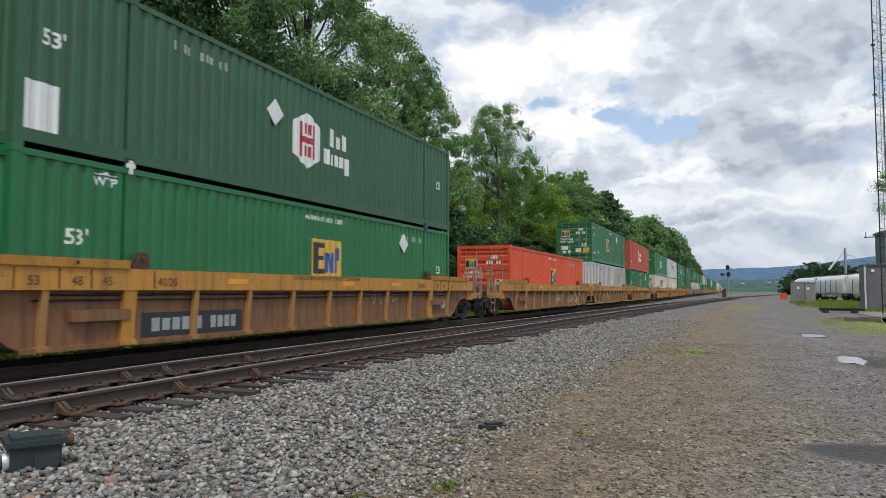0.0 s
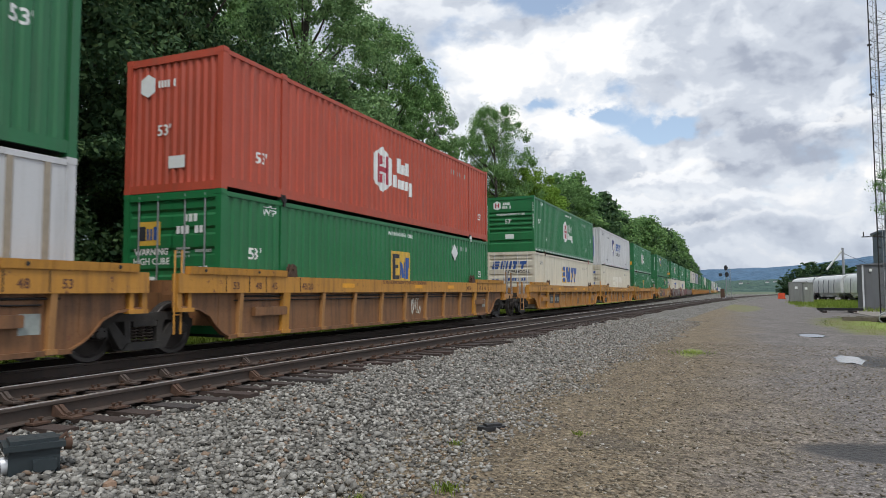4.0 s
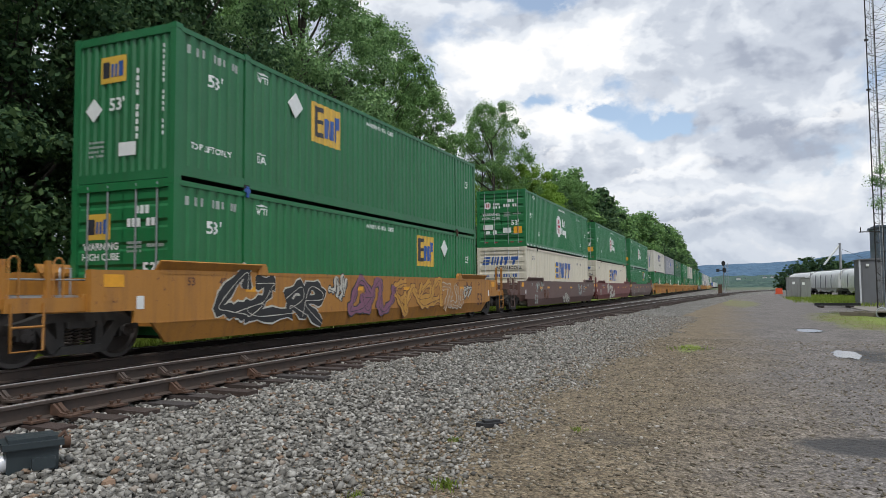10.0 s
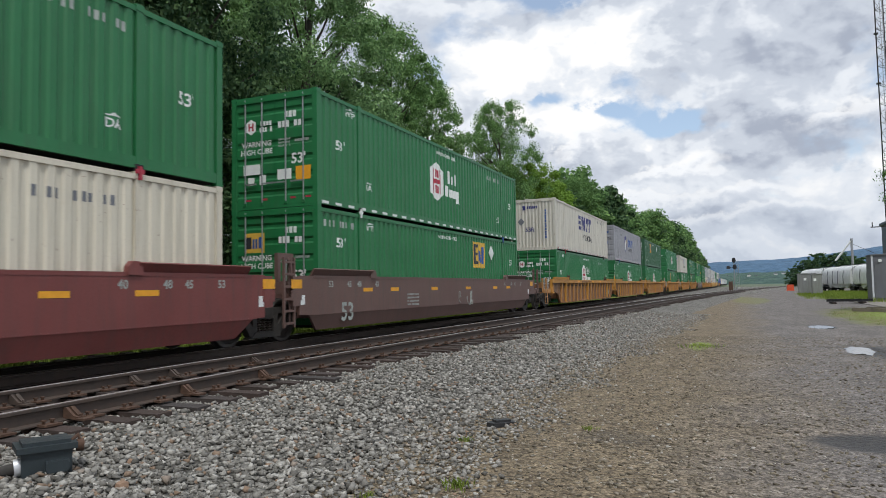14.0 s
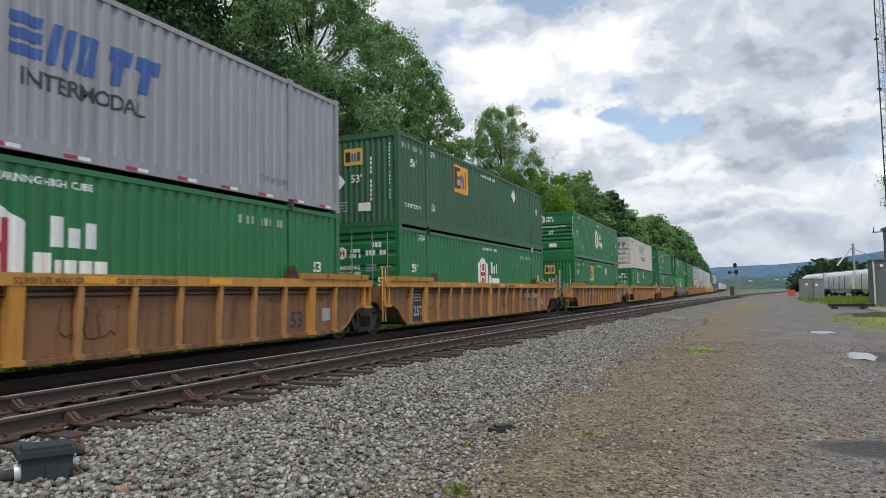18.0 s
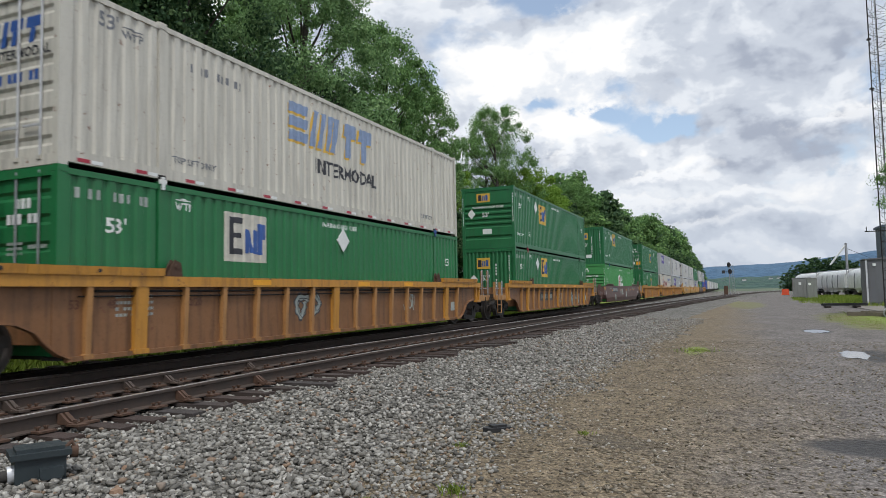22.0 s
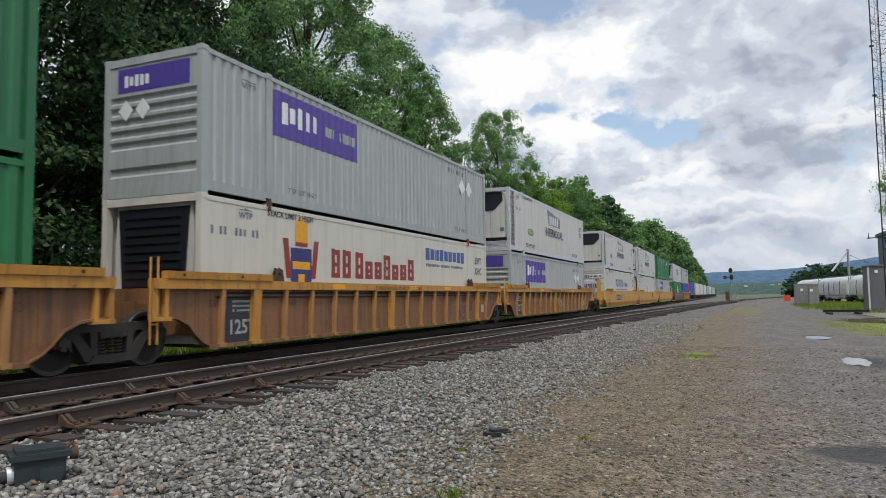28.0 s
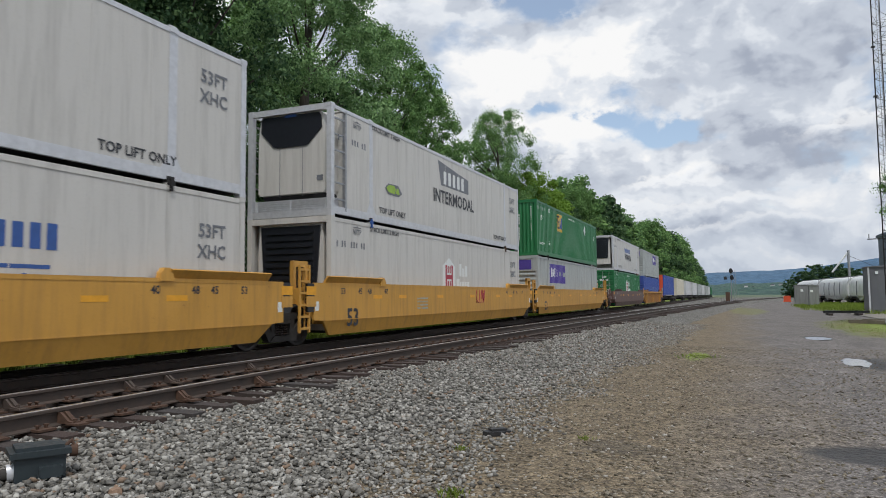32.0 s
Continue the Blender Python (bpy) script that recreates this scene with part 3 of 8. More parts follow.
def stones(name, places, sizes, mat, label, seed, flat=0.72, chunky=False):
    rng = np.random.default_rng(seed)
    if chunky:
        base = np.array([(a, b, c) for a in (-0.66, 0.66) for b in (-0.66, 0.66) for c in (-0.66, 0.66)])
        faces = np.array([(0, 1, 3, 2), (4, 6, 7, 5), (0, 4, 5, 1), (2, 3, 7, 6), (0, 2, 6, 4), (1, 5, 7, 3)])
    else:
        base = np.array([(1, 0, 0), (-1, 0, 0), (0, 1, 0), (0, -1, 0), (0.2, 0.1, 1), (-0.1, 0.2, -1)], float)
        faces = np.array([(0, 2, 4), (2, 1, 4), (1, 3, 4), (3, 0, 4), (2, 0, 5), (1, 2, 5), (3, 1, 5), (0, 3, 5)])
    m = len(base)
    n = len(places)
    v = base[None] * rng.uniform(0.75, 1.1, (n, m, 1)) * rng.uniform(0.65, 1.2, (n, 1, 3)) + rng.normal(0, 0.2, (n, m, 3))
    q = rng.normal(size=(n, 4))
    q /= np.linalg.norm(q, axis=1)[:, None]
    w, x, y, z = q.T
    rot = np.stack([1 - 2 * (y * y + z * z), 2 * (x * y - z * w), 2 * (x * z + y * w), 2 * (x * y + z * w), 1 - 2 * (x * x + z * z), 2 * (y * z - x * w),
                    2 * (x * z - y * w), 2 * (y * z + x * w), 1 - 2 * (x * x + y * y)], 1).reshape(n, 3, 3)
    v = np.einsum("nij,nkj->nki", rot, v) * (np.asarray(sizes)[:, None, None] * 0.72)
    v[:, :, 2] *= flat
    v += np.asarray(places)[:, None, :]
    f = (faces[None] + m * np.arange(n)[:, None, None]).reshape(-1, faces.shape[1])
    return tagged(new(name, quick_mesh(name, v.reshape(-1, 3), f, mat)), label, "stones", kind="stuff")


rng = random.Random(4)
spots, sizes = [], []
while len(spots) < 60000:
    x = 1.8 + 36 * rng.random() ** 1.9
    e = near_y(x) - 2.45
    y = rng.uniform(e - 3.3, e + 3.0)
    thin = smooth(e - 3.2, e - 2.4, y + 0.5 * noise.noise((x * 0.7, y * 0.7, 9.0)))
    if rng.random() > thin:
        continue
    s = rng.uniform(0.026, 0.054) * (1 + 0.3 * (rng.random() < 0.06)) * (0.8 if y < e - 2.2 else 1.0)
    zz = max(bed_z(x, y), ground_z(x, y))
    if y > near_y(x) - 0.55:
        zz -= 0.03
    spots.append((x, y, zz + s * rng.uniform(-0.15, 0.55)))
    sizes.append(s)
stones("ballast_stones", spots, sizes, STONE, "loose crushed grey ballast stones", 5, chunky=True)
spots, sizes = [], []
while len(spots) < 34000:
    x = 3.2 + 19 * rng.random() ** 1.9
    y = rng.uniform(-5, 3.6)
    if (y < 0.3 and rng.random() < 0.45) or math.hypot((x - 7.85) / 0.5, (y + 1.25) / 0.75) < 1:
        continue
    s = 0.014 + 0.032 * rng.random() ** 2.5
    spots.append((x, y, ground_z(x, y) + s * 0.12))
    sizes.append(s)
stones("lot_pebbles", spots, sizes, PEBBLE, "small brown and grey pebbles pressed into dirt", 6, 0.5)

# ---- tracks ----
k = Mat("rusty_rail", 0.75)
k.color(k.mix(k.ramp(k.noise(5, 6, 0.7), ((0.35, 0.0), (0.7, 1.0))), (0.07, 0.047, 0.035), (0.046, 0.036, 0.03)))
k.bump(k.noise(40, 4), 0.25, 0.005)
RAIL = k.m
k = Mat("polished_rail_head", 0.32, 0.85)
k.color(k.mix(k.ramp(k.noise(3, 5, 0.6, (0.2, 3, 1)), ((0.4, 0.0), (0.75, 1.0))), (0.6, 0.58, 0.55), (0.36, 0.31, 0.28)))
HEAD = k.m
k = Mat("creosoted_tie", 0.9)
r = k.rand()
grain = k.noise(6, 7, 0.7, (12, 0.8, 6))
k.color(k.mix(k.ramp(grain, ((0.3, 0.0), (0.7, 1.0))), k.ramp(r, ((0.0, (0.036, 0.024, 0.019)), (0.6, (0.066, 0.037, 0.029)), (1.0, (0.052, 0.05, 0.05)))), (0.04, 0.03, 0.025)))
k.bump(grain, 0.5, 0.02)
TIE = k.m
RUSTY = plain("dull_rust", (0.095, 0.05, 0.03), 0.85, vary=0.5, scale=16)

FOOT, WEB, TOPW, RH = 0.076, 0.010, 0.038, 0.186


def rail_run(name, line, parent, tops=True):
    """A rail along a line of (x, y): foot, web and head, with its polished running surface."""
    prof = [(-FOOT, -RH), (FOOT, -RH), (FOOT, -RH + 0.012), (WEB, -RH + 0.03), (WEB, -0.045), (TOPW, -0.036), (TOPW, -0.008), (0.03, 0), (-0.03, 0), (-TOPW, -0.008), (-TOPW, -0.036), (-WEB, -0.045), (-WEB, -RH + 0.03), (-FOOT, -RH + 0.012)]
    n = len(prof)
    v = [(x, y + a, b) for x, y in line for a, b in prof]
    f = [(i * n + j, i * n + (j + 1) % n, (i + 1) * n + (j + 1) % n, (i + 1) * n + j) for i in range(len(line) - 1) for j in range(n)]
    ob = part("rail", ("rail", name), Geo().add(v, f), RAIL, parent)
    hv = [(x, y + a, b) for x, y in line for a, b in ((-0.031, -0.004), (-0.026, 0.004), (0.026, 0.004), (0.031, -0.004))]
    hf = [(i * 4 + j, i * 4 + j + 1, i * 4 + 5 + j, i * 4 + 4 + j) for i in range(len(line) - 1) for j in range(3)]
    part("rail_head", ("head", name), Geo().add(hv, [q[::-1] for q in hf]), HEAD, ob, label="worn shiny running surface")
    return ob


main_track = thing("main_track", "straight main railway track on dark wooden ties", "railway track", kind="structure")
side_track = thing("turnout_track", "rusty turnout track bending away from main track", "railway track", kind="structure")
xs = list(range(-80, 420, 20))
for s in (-1, 1):
    # the far rail of the main lies a little lower
    rail_run("m%d" % s, [(x, TRAIN_Y + s * 0.7545) for x in xs], main_track).location.z = -0.045 if s > 0 else 0.0
    rail_run("n%d" % s, [(x, near_y(x) + s * 0.7545) for x in [-60, -40] + list(range(-30, 60, 3)) + list(range(60, 260, 6))], side_track)

# ties: long switch timbers carry both tracks
rng = random.Random(11)


def tie_geo(length):
    return Geo().box(-0.115, 0.115, 0, length, -0.18, 0, 0.012)


x, i = -14.0, 0
TIES = []
while x < 150:
    y0 = near_y(x) - 1.5 + rng.choice((-0.3, -0.12, 0.0, 0.0, 0.08, 0.2)) + rng.uniform(-0.05, 0.05)
    kinds = ("long", 7.2) if x < 60 else ("pair", 2.75)
    TIES.append((x, y0, kinds))
    x += 0.53 + rng.uniform(-0.03, 0.03)
    i += 1
for x, y0, (kk, ln) in TIES[:270]:
    part("tie", ("tie", kk), lambda ln=ln: tie_geo(ln), TIE, side_track, pose(x, y0, -0.206 + rng.uniform(-0.012, 0.012), 0, 0, rng.uniform(-1.2, 1.2)))
g = Geo()
for x in np.arange(60, 260, 0.56):
    g.box(x - 0.11, x + 0.11, TRAIN_Y - 1.3, TRAIN_Y + 1.3, -0.36, -0.185)
tagged(part("tie_row", "far ties", g, TIE, main_track), kind="stuff")

# tie plates, spikes and the rail braces of the switch
for x, y0, _ in TIES:
    if -2 < x < 22:
        for s in (-1, 1):
            yy = near_y(x) + s * 0.7545
            pl = part("tie_plate", "plate", lambda: Geo().box(-0.1, 0.1, -0.19, 0.19, -0.19, -0.168, 0.006), RUSTY, side_track, pose(x, yy, 0))
            for a, b in ((-0.055, -0.1), (0.05, 0.1), (0.04, -0.1)):
                part("spike", "spike", lambda: Geo().box(-0.012, 0.012, -0.012, 0.012, -0.17, -0.135).box(-0.02, 0.02, -0.024, 0.02, -0.142, -0.125, 0.005), RUSTY, pl, (a, b, 0))


def brace_geo(s):
    """A cast rail brace leaning against the web."""
    g = Geo().prism([(s * 0.012, -0.05), (s * 0.05, -0.045), (s * 0.17, -0.13), (s * 0.24, -0.14), (s * 0.24, -0.165), (s * 0.012, -0.165)], -0.018, 0.03, "yz")
    g.prism([(s * 0.012, -0.05), (s * 0.05, -0.045), (s * 0.17, -0.13), (s * 0.24, -0.14), (s * 0.24, -0.165), (s * 0.012, -0.165)], -0.075, -0.045, "yz")
    g.box(-0.09, 0.05, s * 0.16, s * 0.34, -0.172, -0.15, 0.008)
    return g.tube([(0.0, s * 0.19, -0.15), (0.0, s * 0.19, -0.115)], 0.024, 6)


for bxp in (3.9, 5.3, 7.05, 8.7):
    part("rail_brace", "brace_out", lambda: brace_geo(-1), RUSTY, side_track, pose(bxp, near_y(bxp) - 0.7545, 0))
for bxp in (4.0, 5.75, 7.6, 8.4, 10.4):
    part("rail_brace", "brace_in", lambda: brace_geo(-1), RAIL, side_track, pose(bxp, near_y(bxp) + 0.7545, 0))


# ---- containers, 53 ft long ----
CL, CH, CW = 16.154, 2.89, 1.2955
PITCH = 0.28


def groove(x):
    """Depth of the side's corrugation at x."""
    q = (x - 0.12) % PITCH
    if q < 0.12:
        return 0.0
    if q < 0.155:
        return 0.036 * (q - 0.12) / 0.035
    if q < 0.245:
        return 0.036
    return 0.036 * (PITCH - q) / 0.035


def breaks(x0, x1, flat):
    out = {x0, x1}
    if not flat:
        n0 = int((x0 - 0.12) / PITCH) - 1
        for n in range(n0, int((x1 - 0.12) / PITCH) + 2):
            for d in (0, 0.12, 0.155, 0.245):
                v = 0.12 + n * PITCH + d
                if x0 < v < x1:
                    out.add(v)
    return sorted(out)


def side_geo(flat=False, a=0.05, b=0.05):
    """One long side, outer face and inner face; corrugated, or smooth with fine panel seams."""
    g = Geo()
    bs = breaks(a, CL - b, flat)
    v = []
    for x in bs:
        d = 0.0 if flat else groove(x)
        v += [(x, -1.28 + d, 0.14), (x, -1.28 + d, CH - 0.1)]
    g.add(v, [(2 * i, 2 * i + 2, 2 * i + 3, 2 * i + 1) for i in range(len(bs) - 1)])
    g.add([(a, -1.23, 0.14), (CL - b, -1.23, 0.14), (CL - b, -1.23, CH - 0.1), (a, -1.23, CH - 0.1)], [(3, 2, 1, 0)])
    return g


def rib_side_geo():
    """Plate side with wide outer posts."""
    return Geo().box(0.05, CL - 0.05, -1.272, -1.24, 0.14, CH - 0.1)


def hcorr_geo(lo, hi, y0, y1, rows, depth=0.05, blank=()):
    """An end wall with level corrugations; x points out of the container at x = 0."""
    prof = [(lo, 0.0)]
    for a, b in rows:
        prof += [(a, 0.0), (a + 0.05, depth), (b - 0.05, depth), (b, 0.0)]
    prof.append((hi, 0.0))
    v = [(d, y, z) for z, d in prof for y in (y0, y1)]
    g = Geo().add(v, [(2 * i + 1, 2 * i, 2 * i + 2, 2 * i + 3) for i in range(len(prof) - 1)])
    return g.add([(depth + 0.03, y0, lo), (depth + 0.03, y1, lo), (depth + 0.03, y1, hi), (depth + 0.03, y0, hi)], [(0, 1, 2, 3)])


def vcorr_geo():
    v, f = [], []
    ys = np.linspace(-1.18, 1.18, 49)
    for i, y in enumerate(ys):
        d = (0.0, 0.0, 0.035, 0.035)[i % 4]
        v += [(0.03 + d, y, 0.14), (0.03 + d, y, CH - 0.1)]
    return Geo().add(v, [(2 * i + 2, 2 * i, 2 * i + 1, 2 * i + 3) for i in range(len(ys) - 1)])


def mark_geo(polys, flat, out=0.004, side=-1.28):
    """Paint that follows the corrugated side: convex polygons of (x, z)."""
    g = Geo()
    for poly in polys:
        xs_ = sorted({p[0] for p in poly})
        cuts = sorted(set(breaks(xs_[0], xs_[-1], flat)) | set(xs_))
        n = len(poly)

        def span(x):
            zs = []
            for i in range(n):
                (xa, za), (xb, zb) = poly[i], poly[(i + 1) % n]
                if min(xa, xb) - 1e-9 <= x <= max(xa, xb) + 1e-9:
                    if abs(xb - xa) < 1e-9:
                        zs += [za, zb]
                    else:
                        zs.append(za + (zb - za) * (x - xa) / (xb - xa))
            return min(zs), max(zs)
        v = []
        for x in cuts:
            a, b = span(x)
            y = side + (0 if flat else groove(x)) - out
            v += [(x, y, a), (x, y, b)]
        g.add(v, [(2 * i, 2 * i + 2, 2 * i + 3, 2 * i + 1) for i in range(len(cuts) - 1)])
    return g


def rect(x, z, w, h, slant=0.0):
    return [(x - w / 2 - slant * h / 2, z - h / 2), (x + w / 2 - slant * h / 2, z - h / 2), (x + w / 2 + slant * h / 2, z + h / 2), (x - w / 2 + slant * h / 2, z + h / 2)]


LETTERS = {}


def letters(text, size):
    """Outlines of real words, in the built-in font, as a mesh in the plane of x and z."""
    if (text, size) not in LETTERS:
        cu = bpy.data.curves.new("words", "FONT")
        cu.body, cu.size, cu.align_x, cu.align_y, cu.resolution_u = text, size, "CENTER", "CENTER", 2
        cu.offset = 0.022 * size
        ob = new("words", cu)
        me = bpy.data.meshes.new_from_object(ob.evaluated_get(bpy.context.evaluated_depsgraph_get()))
        LETTERS[text, size] = ([(p.co.x, p.co.y) for p in me.vertices], [tuple(q.vertices) for q in me.polygons])
        bpy.data.objects.remove(ob), bpy.data.curves.remove(cu), bpy.data.meshes.remove(me)
    return LETTERS[text, size]


def words_geo(text, size, cx, cz, flat, out=0.005, side=-1.28, face="side"):
    vs, fs = letters(text, size)
    if flat and side == -1.28:
        out = 0.012
    if face == "end":
        return Geo().add([(0.0, cx - x, cz + y) for x, y in vs], fs)
    bm = bmesh.new()
    made = [bm.verts.new((cx + x, 0, cz + y)) for x, y in vs]
    for q in fs:
        try:
            bm.faces.new([made[i] for i in q])
        except ValueError:
            pass
    if not flat:
        lo, hi = min(v.co.x for v in made), max(v.co.x for v in made)
        for b in breaks(lo, hi, False)[1:-1]:
            bmesh.ops.bisect_plane(bm, geom=bm.verts[:] + bm.edges[:] + bm.faces[:], plane_co=(b, 0, 0), plane_no=(1, 0, 0))
    bm.verts.index_update()
    g = Geo().add([(v.co.x, side + (0 if flat else groove(v.co.x)) - out, v.co.z) for v in bm.verts], [[v.index for v in f.verts] for f in bm.faces])
    bm.free()
    return g


def arrowed(text, size, x, z, flat):
    """Lift letters under a small bar with a raised middle."""
    g = words_geo(text, size, x, z, flat)
    w = 0.42 * size * len(text)
    m = mark_geo([rect(x, z + size * 0.62, w * 1.6, size * 0.1), [(x - w * 0.3, z + size * 0.68), (x + w * 0.3, z + size * 0.68), (x, z + size * 0.86)]], flat, 0.012 if flat else 0.005)
    return g.add(m.v, m.f)


FRONT_ROWS = [(0.42, 0.62), (0.98, 1.16), (1.22, 1.40), (1.46, 1.64), (1.70, 1.88), (1.94, 2.10)]
DOOR_ROWS = [(0.3, 0.48), (0.72, 0.9), (1.14, 1.32), (1.56, 1.74), (1.98, 2.16), (2.38, 2.54)]


def hexagon(x, z, w, h):
    return [(x, z - h / 2), (x + w / 2, z - h * 0.28), (x + w / 2, z + h * 0.28), (x, z + h / 2), (x - w / 2, z + h * 0.28), (x - w / 2, z - h * 0.28)]


def end_polys(polys, out):
    """Flat paint on an end wall: polygons of (y, z), seen from outside."""
    g = Geo()
    for p in polys:
        g.add([(out, y, z) for y, z in p], [tuple(range(len(p)))[::-1]])
    return g


def bars(cx, cz, w, h, n, seed=0, gap=0.25):
    """Writing too small or private to letter: plain bars."""
    q = random.Random(seed)
    step = w / n
    return [rect(cx - w / 2 + step * (i + 0.5), cz, step * (1 - gap), h * q.uniform(0.85, 1.0)) for i in range(n) if q.random() > 0.08]


def side_logo(box, kind, x, z, flat, mat_word=None, scale=1.0):
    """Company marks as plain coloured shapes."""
    key = (kind, x, z, flat, scale)
    if kind == "hex":
        p = part("logo_panel", ("hexp",) + key, lambda: mark_geo([hexagon(x, z, 1.15 * scale, 1.36 * scale)], flat), INK_WHITE, box, label="white hexagonal company mark")
        shapes = [rect(x + q * 0.27, z, 0.13, 0.84) for q in (-1, 1)] + [rect(x + q * 0.09, z + h * 0.27, 0.1, 0.26) for q in (-1, 1) for h in (-1, 1)] + [rect(x, z, 0.44, 0.15)]
        part("logo_emblem", ("hexs",) + key, lambda: mark_geo(shapes, flat, 0.009), INK_RED, p, label="red bars")
        ws = [rect(x + 1.08 + 0.29 * i, z + 0.2 + 0.5 * d, 0.22, 0.3 + d) for i, d in enumerate((0.16, 0.0, 0.1))]
        ws += [rect(x + cx, z - 0.28 + d, w_, 0.28 + abs(2 * d)) for cx, w_, d in ((0.84, 0.28, 0.05), (1.1, 0.14, 0), (1.32, 0.22, 0), (1.58, 0.22, 0), (1.86, 0.24, -0.08))]
        part("company_word", ("hexw",) + key, lambda: mark_geo(ws, flat), INK_WHITE, box, label="white blocks of lettering")
    elif kind == "emp":
        w, f_ = 1.35 * scale, scale
        p = part("logo_panel", ("empp",) + key, lambda: mark_geo([rect(x, z, w, 1.0 * scale)], flat), mat_word or INK_YELLOW, box, label="yellow square company mark")
        ebars = [rect(x - 0.48 * f_, z + 0.03, 0.17 * f_, 0.76 * f_), rect(x - 0.26 * f_, z + 0.35 * f_, 0.28 * f_, 0.12 * f_), rect(x - 0.28 * f_, z + 0.04 * f_, 0.24 * f_, 0.1 * f_), rect(x - 0.26 * f_, z - 0.29 * f_, 0.28 * f_, 0.12 * f_)]
        vbars = [rect(x - 0.02, z - 0.07, 0.12, 0.5), rect(x + 0.11, z - 0.07, 0.1, 0.46, -0.22), rect(x + 0.25, z - 0.07, 0.12, 0.5), rect(x + 0.42, z + 0.0, 0.12, 0.66), rect(x + 0.53, z + 0.16, 0.1, 0.32)]
        part("logo_emblem", ("empb",) + key, lambda: mark_geo(ebars, flat, 0.009), INK_BLACK, p)
        part("logo_emblem", ("empv",) + key, lambda: mark_geo(vbars, flat, 0.009), INK_BLUE, p)
    elif kind in ("word", "ghost", "wordsub"):
        m1 = mat_word or INK_BLUE
        ws = [(0, 0.80), (0.93, 0.98), (1.83, 0.36), (2.45, 0.68), (3.22, 0.78)]
        blocks, shadow = [], []
        h = 0.92 * scale
        for i, (dx, w) in enumerate(ws):
            xx = x - 2.05 * scale + dx * scale + w * scale / 2
            if i == 0:
                bb = [rect(xx + 0.02 * scale, z + h * q, w * scale * 0.9, h * 0.26, 0.2) for q in (-0.36, 0.0, 0.36)]
            elif i == 1:
                bb = [rect(xx + d * scale, z, 0.2 * scale, h, 0.2) for d in (-0.34, 0.0, 0.34)]
            elif i == 2:
                bb = [rect(xx, z, 0.24 * scale, h, 0.2)]
            else:
                bb = [rect(xx, z + h * 0.3, w * scale * 0.95, h * 0.4, 0.2), rect(xx - 0.1 * scale, z - h * 0.2, 0.26 * scale, h * 0.6, 0.2)]
            blocks += bb
            shadow += [[(a - 0.07, b - 0.06) for a, b in q] for q in bb]
        if kind == "word":
            part("word_shadow", ("wsh",) + key, lambda: mark_geo(shadow, flat), INK_YELLOW, box, label="yellow edge of lettering")
        part("company_word", ("wbl",) + key, lambda: mark_geo(blocks, flat, 0.008), m1, box, label="slanted blue blocks of lettering")
    elif kind == "shield":
        sh = [(x - 0.62, z + 0.55), (x, z + 0.75), (x + 0.62, z + 0.55), (x + 0.55, z - 0.25), (x, z - 0.78), (x - 0.55, z - 0.25)]
        p = part("logo_panel", ("shl",) + key, lambda: mark_geo([sh], flat), INK_NAVY, box, label="navy shield company mark")
        part("logo_emblem", ("shy",) + key, lambda: mark_geo([[(x - 0.45, z - 0.3), (x - 0.05, z - 0.62), (x + 0.3, z + 0.1), (x + 0.1, z + 0.5)], ], flat, 0.008), INK_WHITE, p)
        part("logo_emblem", ("shg",) + key, lambda: mark_geo([[(x + 0.2, z - 0.35), (x + 0.42, z - 0.15), (x + 0.52, z + 0.45), (x + 0.3, z + 0.35)]], flat, 0.008), INK_YELLOW, p)
    elif kind == "purple":
        p = part("logo_panel", ("pur",) + key, lambda: mark_geo([rect(x, z, 3.7, 1.05)], flat), INK_PURPLE, box, label="purple company panel")
        part("logo_emblem", ("puw",) + key, lambda: mark_geo([rect(x - 1.42 + 0.3 * i, z + 0.05, 0.2, h) for i, h in enumerate((0.5, 0.36, 0.5, 0.46, 0.4))], flat, 0.008), INK_WHITE, p)
        part("logo_emblem", ("pum",) + key, lambda: mark_geo(bars(x + 0.95, z, 1.5, 0.26, 9, 3), flat, 0.008), INK_DIM, p)
    elif kind == "crest":
        p = part("logo_panel", ("crs",) + key, lambda: mark_geo([[(x - 0.42, z + 0.25), (x - 0.42, z - 0.5), (x, z - 0.78), (x + 0.42, z - 0.5), (x + 0.42, z + 0.25)], rect(x, z - 0.7, 1.3, 0.2)], flat), INK_NAVY, box, label="blue, gold and red crest")
        part("logo_emblem", ("crg",) + key, lambda: mark_geo([rect(x, z + 0.62, 0.5, 0.5), rect(x, z + 0.9, 0.14, 0.2), rect(x, z - 0.15, 0.7, 0.18), rect(x, z - 0.5, 0.26, 0.3)], flat, 0.008), INK_AMBER, p)
        part("logo_emblem", ("crr",) + key, lambda: mark_geo([rect(x - 0.55, z, 0.2, 0.9, -0.15), rect(x + 0.55, z, 0.2, 0.9, 0.15), rect(x, z + 0.34, 0.5, 0.1)], flat, 0.008), INK_CLARET, p)
    elif kind == "gothic":
        q = random.Random(5)
        ws = []
